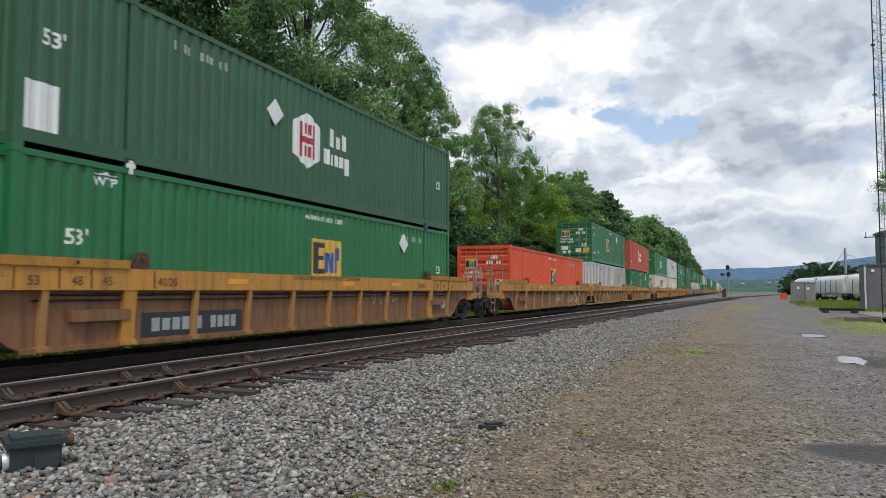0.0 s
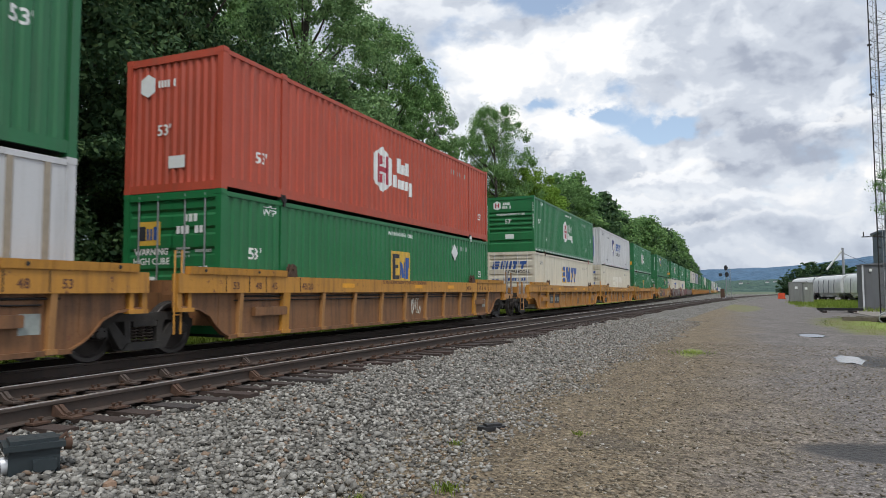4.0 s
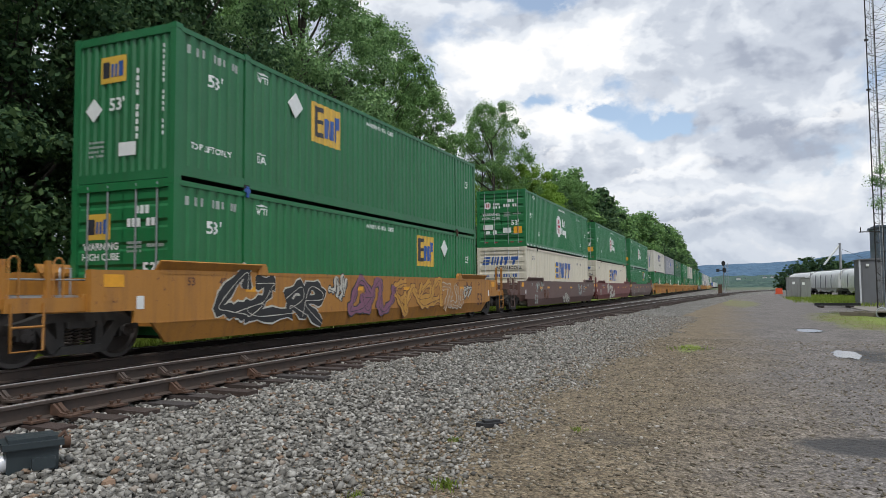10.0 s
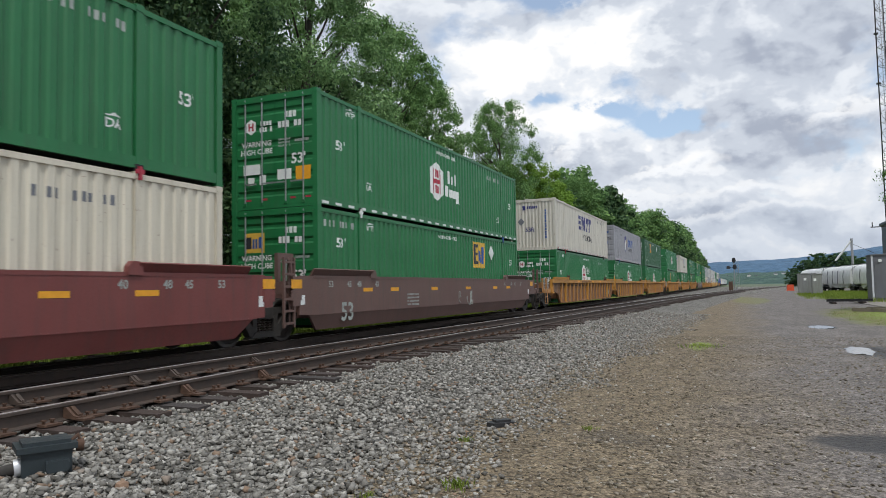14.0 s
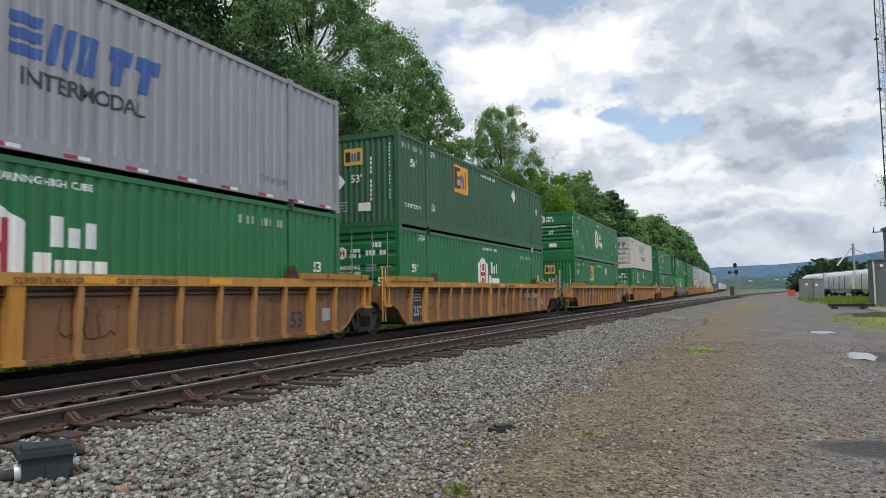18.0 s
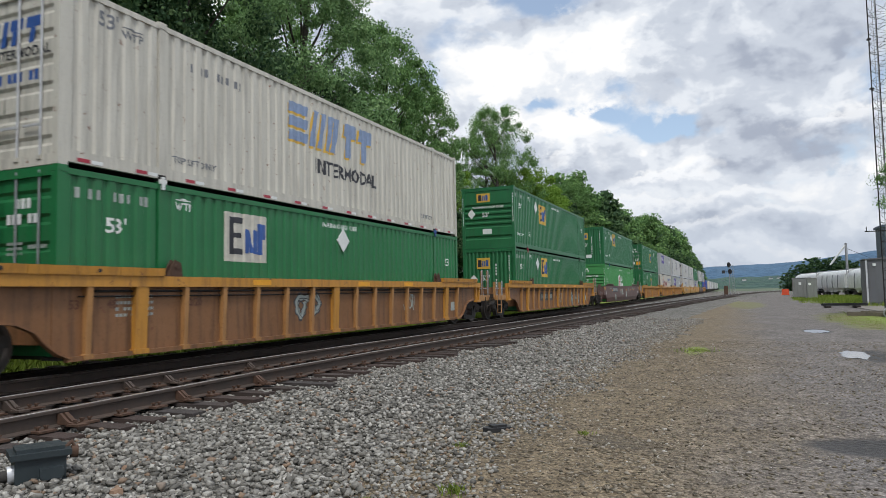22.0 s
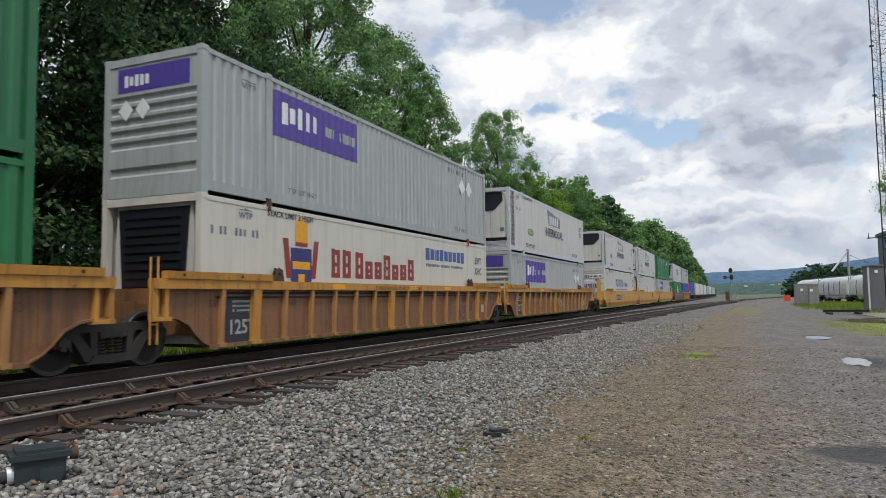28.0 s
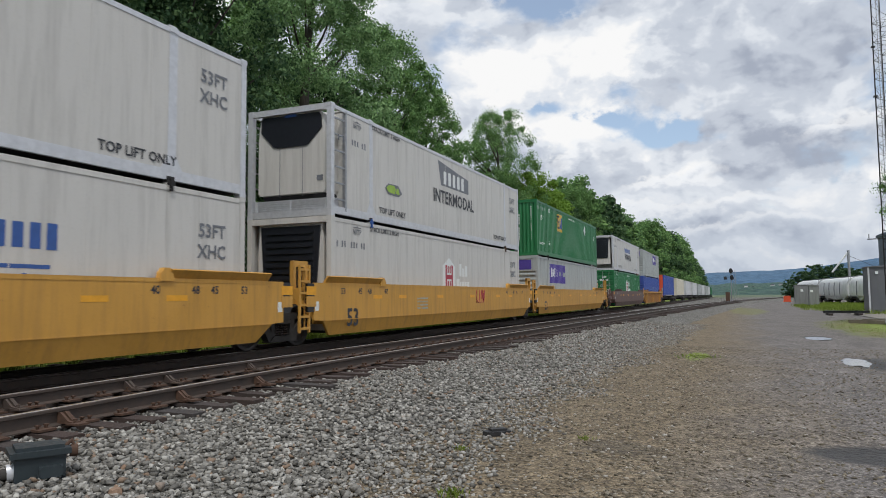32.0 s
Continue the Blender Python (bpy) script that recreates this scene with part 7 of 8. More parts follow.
unit(SHORT, rib_car(CAR_YELLOW, CAR_RUST, RIB_A, J_, E_, old, (("125T", 0.95, 0.62), ("scrawl", 9.0, 0.8, INK_DIM, 34), ("53", 13.9, 0.8), ("chord", 8, 1.455))),
     container(GREY, "front", "purple", [("purple", 4.4, 2.04), ("diamond", 13.4, 1.9), ("diamond", 14.2, 1.9)], "pale grey corrugated container with purple panel", extra=(("wtp", 1.4, 2.4), ("num", 13.2, 2.4))),
     reefer(PRIME, "carrier"))
UNITS[-1][3]["label"] = "smooth white refrigerated container, cooling unit facing forward"
unit(LONG, smooth_car(CAR_BRIGHT, E_, J_, "clean yellow smooth-sided well car", (("53", 0.72, 0.62), ("num", 5.4, 0.97), ("rows", 7.9, 1.1), ("rows", 2.8, 1.36))),
     container(REEFER, "door", "white", [("bluewords", 8.4, 1.85)], "smooth white container with blue lettering", body="smooth", extra=(("wtp", 1.3, 2.5), ("stack", 2.9, 2.7), ("53ft", 15.2, 1.9))), reefer(PRIME, "carrier"))
unit(SHORT, smooth_car(CAR_BRIGHT, J_, J_, "clean yellow smooth-sided well car", (("53", 0.72, 0.62), ("scrawl", 10.5, 1.15, INK_RED, 35), ("rows", 5.0, 1.1))),
     reefer([("hex", 7.7, 1.5)], "louvre", True), reefer(PRIME, "carrier"))
unit(SHORT, smooth_car(CAR_BRIGHT, J_, E_, "clean yellow smooth-sided well car", (("53", 0.72, 0.62),)),
     container(GREY, "front", "purple", [("purple", 4.4, 2.04)], "pale grey corrugated container with purple panel"), emp("flat", 5.0, 2.1, 12.0, GREEN))
unit(LONG, smooth_car(CAR_BROWN, E_, J_, "dull brown smooth-sided well car", ()), hub(strip=None), reefer([("thin", 8.0, 1.9)], "louvre"))
unit(SHORT, rib_car(CAR_YELLOW, CAR_RUST, RIB_A, J_, E_, old, ()), container(BLUE, "front", "purple", [("thin", 8, 1.5)], "blue corrugated steel container with pale lettering"), container(GREY, "front", "purple", [("purple", 11.0, 2.1)], "pale grey corrugated container with purple panel"))


SPUN = len(TRUCKS)


def spine_car():
    """Low spine car under a single box."""
    car = thing("spine_car", "low dark spine car under single container", "spine car", "cars of the train")
    part("spine", "spine", lambda: Geo().box(-2.6, CL + 2.6, -0.3, 0.3, 0.55, 0.95, 0.03), BLACK, car)
    for x in (0.1, 2.1, CL - 2.3, CL - 0.3):
        part("cross_arm", ("arm", x), lambda x=x: Geo().box(x, x + 0.25, -1.3, 1.3, 0.86, 1.02, 0.02), BLACK, car)
    for x in (-1.4, CL + 1.4):
        truck(car, x)
    return car


for i, (col, txt) in enumerate(((BLUE, "blue corrugated steel container with orange end"), (CREAM, "cream corrugated steel container alone on car"), (WHITE, "white corrugated steel container alone on car"), (WHITE, "white corrugated steel container alone on car"), (GREY, "pale grey corrugated steel container alone on car"), (WHITE, "white corrugated steel container alone on car"), (GREY, "pale grey corrugated steel container alone on car"), (WHITE, "white corrugated steel container alone on car"), (GREEN, "green corrugated steel container alone on car"))):
    unit(22.2, spine_car(), container(col, "flat", "", [], txt))
    if i == 0:
        for ch in UNITS[-1][2].children:
            if ch.name.startswith(("front_wall", "end_beam")):
                me = ch.data.copy()
                me.materials.clear()
                me.materials.append(ORANGE)
                ch.data = me


def motions():
    """The whole train rolls by at an even pace, each car, box and wheelset keyed."""
    for i, (x, car, low_box, high_box) in enumerate(UNITS):
        raised = 0.33 if i < 26 else 1.02
        for ob, z in ((car, 0.0), (low_box, raised), (high_box, raised + CH + 0.006)):
            if ob is not None:
                walk(ob, [(t, pose(x - SPEED * t, TRAIN_Y, z)) for t in (0, 16, 32)])
    for w, dx in TRUCKS[:SPUN]:
        turn = SPEED / WR / FPS
        walk(w, [(n / FPS, Matrix.Translation((dx, 0, WR)) @ Matrix.Rotation(-turn * n, 4, "Y")) for n in range(0, 961)])


# ---- trees behind the train ----
def leaf_mat(name, a, b, c):
    k = Mat(name, 0.75)
    col = k.ramp(k.island(), ((0.0, a), (0.5, b), (1.0, c)))
    col = k.mix(k.ramp(k.noise(0.5, 3), ((0.35, 0.0), (0.65, 0.4))), col, b)
    k.color(col)
    k.b.inputs["Specular IOR Level"].default_value = 0.2
    tr = k.n.new("ShaderNodeBsdfTranslucent")
    k.l.new(col, tr.inputs[0])
    mx = k.n.new("ShaderNodeMixShader")
    mx.inputs[0].default_value = 0.36
    k.l.new(k.b.outputs[0], mx.inputs[1]), k.l.new(tr.outputs[0], mx.inputs[2])
    k.l.new(mx.outputs[0], k.n["Material Output"].inputs[0])
    return k.m


LEAF_DARK = leaf_mat("dark_leaves", (0.02, 0.052, 0.026), (0.056, 0.112, 0.048), (0.145, 0.23, 0.09))
LEAF_PALE = leaf_mat("grey_green_leaves", (0.085, 0.16, 0.065), (0.175, 0.3, 0.12), (0.3, 0.46, 0.2))
LEAF_MID = leaf_mat("mid_green_leaves", (0.055, 0.125, 0.048), (0.145, 0.265, 0.09), (0.27, 0.43, 0.145))
LEAF_BRIGHT = leaf_mat("yellow_green_leaves", (0.11, 0.20, 0.03), (0.165, 0.285, 0.04), (0.22, 0.35, 0.055))
k = Mat("grey_bark", 0.9)
bk = k.noise(7, 6, 0.7, (3, 3, 0.5))
k.color(k.ramp(bk, ((0.3, (0.03, 0.025, 0.02)), (0.7, (0.075, 0.064, 0.053))))).bump(bk, 0.7, 0.03)
BARK = k.m


def crown_mesh(name, seed, height, radius, leaves, size, mat, base=0.18, clumps=70, airy=0.0):
    """A crown of many small folded leaves gathered in clumps on the limbs' ends."""
    r = np.random.default_rng(seed)
    cs = []
    tries = 0
    while len(cs) < clumps:
        tries += 1
        u = r.uniform(base, 1.0)
        ang = r.uniform(0, 2 * math.pi)
        wide = radius * (0.35 + 0.75 * math.sin(math.pi * min(1.0, (u - base) / (1.02 - base)) ** 0.8)) * (1 + 0.3 * noise.noise((math.cos(ang) * 1.4 + seed, math.sin(ang) * 1.4, u * 3)))
        q = math.sqrt(r.uniform(0.12 if airy else 0.02, 1.0))
        cs.append((wide * q * math.cos(ang), wide * q * math.sin(ang), height * u - 0.4, r.uniform(0.35, 1.1) * radius * 0.25))
    per = leaves // clumps
    cs = np.array(cs)
    c = np.repeat(cs, per, 0)
    n = len(c)
    d = r.normal(size=(n, 3))
    d /= np.linalg.norm(d, axis=1)[:, None]
    rad = r.uniform(0, 1, n) ** 0.45
    pos = c[:, :3] + d * (c[:, 3] * rad)[:, None] * np.array([1.0, 1.0, 0.72])
    # leaf frame: droops outwards
    nor = d * 0.7 + r.normal(size=(n, 3)) * 0.55 + np.array([0, 0, 0.55])
    nor /= np.linalg.norm(nor, axis=1)[:, None]
    t = np.cross(nor, r.normal(size=(n, 3)))
    t /= np.linalg.norm(t, axis=1)[:, None]
    b = np.cross(nor, t)
    s = (size * r.uniform(0.6, 1.35, n))[:, None]
    # broad leaves in the heart of each clump
    core = np.arange(n) % per < per * 0.06
    pos[core] = (c[:, :3] + d * (c[:, 3] * rad * 0.55)[:, None])[core]
    s[core] *= 1.6
    fold = nor * s * 0.22
    v = np.stack([pos - t * s, pos - t * s * 0.1 + b * s * 0.62 + fold * 0.6, pos + t * s * 1.05 + fold * 1.4, pos - t * s * 0.1 - b * s * 0.62 + fold * 0.6], 1).reshape(-1, 3)
    i = 4 * np.arange(n)
    me = quick_mesh(name, v, np.stack([i, i + 1, i + 2, i + 3], 1), mat)
    return me, cs


def trunk_geo(seed, height, radius, cs):
    q = random.Random(seed)
    g = Geo()
    bend = [(0.25 * math.sin(i * 1.3 + seed), 0.25 * math.cos(i * 0.9 + seed), height * 0.82 * i / 7 - (0.4 if i == 0 else 0)) for i in range(8)]
    bend[0] = (0, 0, -0.5)
    g.tube(bend, 0.024 * height, 9, 0.06)
    picks = q.sample(range(len(cs)), min(30, len(cs)))
    for j in picks:
        tip = Vector(cs[j][:3])
        u = max(0.18, min(0.8, tip.z / height - 0.16))
        k_ = min(6, int(u / 0.82 * 7))
        a = Vector(bend[k_]).lerp(Vector(bend[k_ + 1]), u / 0.82 * 7 - k_)
        m = a.lerp(tip, 0.5) + Vector((0, 0, -0.25))
        g.tube([a, m, tip], 0.0075 * height * (1 - 0.6 * u), 5, 0.012)
    return g


TREES = []


def tree_kind(seed, height, radius, leaves, size, mat, label, **kw):
    me, cs = crown_mesh("crown", seed, height, radius, leaves, size, mat, **kw)
    t = thing("tree", label, "tree", "trees along the railway")
    part("trunk", ("trunk", seed), trunk_geo(seed, height, radius, cs), BARK, t)
    ob = new("crown", me)
    ob.parent = t
    return t


dense = "tall leafy broadleaf tree with dense dark green crown"
K = [tree_kind(1, 16.0, 4.3, 70000, 0.075, LEAF_DARK, dense, base=0.1, clumps=240),
     tree_kind(2, 17.0, 4.0, 70000, 0.075, LEAF_MID, "tall leafy broadleaf tree with full green crown", base=0.08, clumps=260),
     tree_kind(3, 15.0, 4.6, 70000, 0.075, LEAF_DARK, dense, base=0.08, clumps=240),
     tree_kind(4, 17.0, 4.4, 44000, 0.066, LEAF_MID, "tall airy tree with gaps in its crown", base=0.3, clumps=190, airy=1),
     tree_kind(5, 11.0, 4.4, 46000, 0.075, LEAF_BRIGHT, "broad lower tree with yellow-green crown", base=0.08, clumps=120),
     tree_kind(6, 6.5, 3.2, 20000, 0.08, LEAF_DARK, "dense dark green shrub under trees", base=0.0, clumps=60),
     tree_kind(9, 19.0, 4.0, 76000, 0.068, LEAF_PALE, "tall feathery tree with pale grey-green crown", base=0.1, clumps=330)]
for t in K:
    t["group"] = "trees along the railway"
K[5].name = "shrub"
K[5]["category"] = "shrub"
F1 = tree_kind(7, 16.0, 5.0, 11000, 0.23, LEAF_MID, "far leafy tree in wood edge", base=0.05, clumps=110)
F2 = tree_kind(8, 15.0, 5.2, 11000, 0.23, LEAF_DARK, "far leafy tree in wood edge", base=0.05, clumps=110)

# x, y, kind, height scale, turn, width
WOOD = ((4, 18.0, 2, 1.0, 10, 1), (8.5, 20.5, 0, 1.05, 80, 1), (12.5, 18.0, 0, 1.05, 200, 1), (15.5, 21, 2, 1.2, 130, 1), (18.5, 18.6, 0, 1.22, 300, 0.8), (24.0, 24.5, 2, 1.1, 75, 0.8),
        (27.2, 18.4, 6, 1.12, 40, 0.92), (31, 24, 1, 1.12, 10, 0.8), (38.8, 20.3, 1, 1.08, 110, 0.85), (45.6, 20.6, 1, 0.98, 15, 0.85), (43, 25.5, 0, 0.9, 70, 1), (33.5, 21.5, 0, 0.9, 150, 0.9),
        (60.5, 20.0, 3, 1.09, 160, 0.8), (62.5, 22.0, 3, 1.0, 50, 0.7), (52.5, 21.5, 4, 1.0, 20, 0.9), (66.0, 19.6, 4, 1.26, 90, 0.95), (72.5, 19.8, 4, 1.22, 200, 0.95), (80, 20.0, 4, 1.12, 310, 1), (88, 20.5, 0, 0.85, 140, 1),
        (79, 26, 0, 0.8, 0, 1), (99, 21.0, 1, 1.0, 30, 0.9), (-2, 20.5, 1, 1.0, 35, 1), (-8, 20, 0, 1.0, 95, 1), (9, 27, 2, 1.1, 70, 1), (57, 27, 2, 0.75, 170, 0.9))
seen = set()


def plant(kind, x, y, s, turn, widen=1.0):
    m = pose(x, y, ground_z(x, y), 0, 0, turn) @ Matrix.Diagonal((s * widen, s * widen, s, 1))
    if kind.name not in seen:
        seen.add(kind.name)
        kind.matrix_basis = m
        return kind
    c = copy_thing(kind, pose(x, y, ground_z(x, y), 0, 0, turn))
    c.scale = (s * widen, s * widen, s)
    return c


for x, y, kk, s, turn, wide in WOOD:
    plant(K[kk], x, y, s, turn, wide)
rng = random.Random(21)
x = -6.0
while x < 96:
    plant(K[5], x, rng.uniform(16.8, 18.6), rng.uniform(0.75, 1.1), rng.uniform(0, 360), 1.1)
    x += rng.uniform(3.2, 4.4)
x = 103.0
while x < 420:
    s = 1.08 if x < 125 else 1.0
    plant(rng.choice((F1, F2)), x, rng.uniform(20, 23), s * rng.uniform(0.98, 1.12) * (1 + 0.25 * smooth(120, 240, x) * (1 - smooth(300, 400, x))), rng.uniform(0, 360))
    if rng.random() < 0.6:
        plant(rng.choice((F1, F2)), x + 3, rng.uniform(27, 31), rng.uniform(0.95, 1.1), rng.uniform(0, 360))
    x += rng.uniform(6.5, 8.5)

# a tree at the edge of the yard, its twigs before the mast
plant(K[3], 40.5, -9.75, 0.66, 30, 0.9)
# clump beyond the hopper cars
for x, y, s in ((272, -20, 0.62), (275, -25, 0.78), (270, -28, 0.72), (268, -31, 0.76), (280, -36, 0.7), (276, -17, 0.45), (282, -41, 0.68), (284, -46, 0.6), (270, -23, 0.6), (274, -34, 0.62)):
    plant(F2, x, y, s, x * 7, 1.25)


# ---- the distance: wooded ridges and valley ----
def ridge(name, x, lo, hi, fn, mat, label):
    ys = np.linspace(lo, hi, 160)
    v, f = [], []
    for y in ys:
        top = fn(y)
        v += [(x, y, -3), (x + 260, y, top * 0.55), (x + 620, y, top), (x + 900, y, top * 0.6)]
    for i in range(len(ys) - 1):
        for j in range(3):
            f.append((i * 4 + j, i * 4 + j + 1, i * 4 + j + 5, i * 4 + j + 4))
    return solid(name, Geo().add(v, f, True), mat, label, "hills", kind="structure")


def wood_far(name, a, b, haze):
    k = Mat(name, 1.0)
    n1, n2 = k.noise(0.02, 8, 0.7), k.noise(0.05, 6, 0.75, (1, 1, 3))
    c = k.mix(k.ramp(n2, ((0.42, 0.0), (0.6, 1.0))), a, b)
    # distance haze is painted into the wood's base colour in patches
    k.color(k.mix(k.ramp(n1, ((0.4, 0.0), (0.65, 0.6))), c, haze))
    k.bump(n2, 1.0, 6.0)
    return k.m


# the far ridge's blue is distance haze put into all three colours
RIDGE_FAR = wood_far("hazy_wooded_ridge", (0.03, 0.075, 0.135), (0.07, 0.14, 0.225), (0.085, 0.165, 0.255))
RIDGE_NEAR = wood_far("wooded_valley_side", (0.011, 0.042, 0.03), (0.06, 0.115, 0.075), (0.05, 0.1, 0.1))
ridge("backdrop_hill", 2300, -1500, 900, lambda y: 88 - 0.082 * min(y, 300) + 18 * noise.noise((y * 0.0022, 0, 0)) + 3 * noise.noise((y * 0.02, 2, 0)), RIDGE_FAR, "wooded ridge tinted blue as by haze, across the valley")
ridge("backdrop_valley", 1100, -900, 500, lambda y: 25 + 8 * noise.noise((y * 0.006, 4, 0)) + 4 * noise.noise((y * 0.03, 1, 0)), RIDGE_NEAR, "green wooded valley side with distant houses")
HOUSE = plain("distant_wall", (0.6, 0.6, 0.58), 0.8)
for hx, hy, hz in ((1350, -14, 9), (1360, -26, 7), (1420, -60, 11), (1430, -74, 12), (1390, 22, 8), (1400, -100, 10)):
    h = thing("house", "small pale distant house on hillside", "house", "houses across the valley", pose(hx, hy, hz + 4))
    part("wall", "hwall", lambda: Geo().box(-5, 5, -6, 6, -4, 5), HOUSE, h)
    part("roof", "hroof", lambda: Geo().prism([(-6.5, 5), (6.5, 5), (0, 8.5)], -5.5, 5.5, "yz"), INK_GREY, h)
    h.scale = (0.55, 0.55, 0.6)

# ---- across the lot ----
def ladder_geo():
    g = Geo().tube([(0.45, -0.5, 0), (0.3, -0.35, 6.2)], 0.03, 6).tube([(0.45, -0.95, 0), (0.3, -0.75, 6.2)], 0.03, 6)
    for i in range(18):
        g.box(0.3, 0.42, -0.95, -0.4, 0.3 + i * 0.33, 0.34 + i * 0.33)
    return g


# signal mast
sig = thing("railway_signal", "grey railway signal mast with black signal heads", "railway signal", m=pose(158, 1.2, LOT_Z))
sig.scale = (1.06, 1.06, 1.06)
part("mast", "smast", lambda: Geo().tube([(0, 0, 0), (0, 0, 6.6)], 0.09, 10).box(-0.3, 0.3, -0.3, 0.3, 0, 0.4, 0.03), GALV, sig)
for z, y in ((6.1, 0.0), (4.75, -0.15)):
    h = part("signal_head", ("shead", z), lambda z=z, y=y: Geo().prism([(y + 0.36 * math.cos(a), z + 0.52 * math.sin(a)) for a in np.linspace(0, 2 * math.pi, 18, endpoint=False)], -0.22, -0.12, "yz"), BLACK, sig, label="black round-backed signal head")
    for dz in (-0.36, 0.0, 0.36):
        part("hood", ("hood", z, dz), lambda z=z, y=y, dz=dz: Geo().tube([(-0.22, y, z + dz), (-0.55, y, z + dz)], 0.14, 10), BLACK, h)
part("side_lamp", "slamp", lambda: Geo().box(-0.4, -0.1, 0.75, 1.35, 4.4, 5.0, 0.05).box(-0.15, 0.0, 0.0, 0.8, 4.65, 4.75), BLACK, sig)
part("ladder", "slad", lambda: ladder_geo(), GALV, sig)
part("relay_case", "scase", lambda: Geo().box(-0.4, 0.4, 0.35, 1.1, 0.1, 1.9, 0.03), RUSTY, sig, label="rusty relay cases")


# lattice mast
mast = thing("lattice_tower", "tall guyed steel lattice radio tower", "radio tower", m=pose(52.2, -9.35, LOT_Z))
legs = [(-0.42, 0.62), (-0.42, -0.72), (0.72, -0.05)]
MH, BAY = 46.0, 0.62
for i, (a, b) in enumerate(legs):
    part("leg", ("leg", i), lambda a=a, b=b: Geo().tube([(a, b, 0), (a, b, MH)], 0.038, 8), STEEL_DARK, mast)
for i in range(3):
    (a, b), (c, d) = legs[i], legs[(i + 1) % 3]
    g = Geo()
    for j in range(int(20 / BAY)):
        z = j * BAY
        g.tube([(a, b, z), (c, d, z)], 0.012, 4)
        g.tube([(a, b, z), (c, d, z + BAY)] if j % 2 else [(c, d, z), (a, b, z + BAY)], 0.012, 4)
    for j in range(int(20 / 1.2), int(MH / 1.2)):
        z = j * 1.2
        g.tube([(a, b, z), (c, d, z + 1.2)] if j % 2 else [(c, d, z), (a, b, z + 1.2)], 0.012, 4)
    part("bracing", ("brc", i), g, STEEL_DARK, mast)
part("cable_ladder", "cab", lambda: Geo().tube([(0.1, 0.1, 0), (0.1, 0.1, MH)], 0.03, 6).tube([(0.1, 0.25, 0), (0.1, 0.25, MH)], 0.02, 6), GALV, mast)
part("cross_arm", "xarm", lambda: Geo().box(-0.45, -0.37, 0.3, 1.5, 5.0, 5.06).tube([(-0.4, 1.4, 5.05), (-0.4, 1.4, 5.35)], 0.03, 6), STEEL_DARK, mast)
for i, z in enumerate((14.3, 17.6)):
    part("flange", ("flg", i), lambda z=z: Geo().box(-0.5, -0.34, 0.5, 0.74, z, z + 0.1).box(-0.5, -0.34, -0.84, -0.6, z, z + 0.1), STEEL_DARK, mast)

# equipment shelters at the mast's foot
SHELTER = painted("grey_shelter_paint", (0.105, 0.11, 0.12), wear=0.3)
SHELTER_BLUE = painted("dark_blue_shelter_paint", (0.05, 0.075, 0.105), wear=0.3)
c1 = thing("equipment_cabinet", "tall grey metal equipment cabinet on slab", "equipment cabinet", m=pose(62.2, -10.15, LOT_Z + 0.05))
part("body", "eqb", lambda: Geo().box(-1.0, 1.4, -0.6, 0.95, 0, 3.45, 0.05), SHELTER, c1)
part("roof", "eqr", lambda: Geo().prism([(-0.7, 3.45), (1.05, 3.45), (1.05, 3.52), (-0.7, 3.62)], -1.1, 1.5, "yz"), SHELTER, c1)
part("door", "eqd", lambda: Geo().box(-1.03, -0.995, -0.45, 0.75, 0.2, 3.2, 0.01), SHELTER, c1)
part("corner_trim", "eqt", lambda: Geo().box(-1.04, -0.93, 0.86, 0.97, 0, 3.45, 0.02), ALU, c1)
part("lamp_box", "eql", lambda: Geo().box(-1.12, -1.0, 0.3, 0.5, 2.95, 3.15, 0.02), INK_WHITE, c1)
c2 = thing("equipment_shelter", "dark blue metal equipment shelter", "equipment shelter", m=pose(72.0, -13.95, LOT_Z))
part("body", "shb", lambda: Geo().box(-1.9, 1.9, -1.9, 1.9, 0, 6.6, 0.05), SHELTER_BLUE, c2)
part("roof", "shr", lambda: Geo().box(-2.05, 2.05, -2.05, 2.05, 6.6, 6.8, 0.03), SHELTER_BLUE, c2)
CONC = plain("weathered_concrete", (0.24, 0.215, 0.18), 0.9, vary=0.3, scale=3)
solid("concrete_slab", Geo().box(47.6, 64.5, -11.6, -7.6, LOT_Z - 0.1, LOT_Z + 0.048, 0.03), CONC, "weathered concrete slab under cabinet", "concrete slab")
solid("culvert_pipe", Geo().lathe([(0.2, 0), (0.26, 0), (0.26, 1.6), (0.2, 1.6)], 0, 20), GALV, "short rusty culvert pipe beside slab", "pipe", m=pose(40.5, -7.0, LOT_Z + 0.2, 0, 0, 80))
WOODP = plain("grey_weathered_timber", (0.2, 0.17, 0.13), 0.9, vary=0.4, scale=6)
for i, (x, y, a) in enumerate(((40.6, -6.6, 62), (41.6, -7.3, 55), (39.8, -7.8, 75))):
    solid("timber", Geo().box(-1.5, 1.5, -0.12, 0.12, 0, 0.2, 0.015), WOODP, "grey weathered timber lying on grass", "timber", group="timbers by the slab", m=pose(x, y, ground_z(x, y) - 0.01, 0, 0, a))
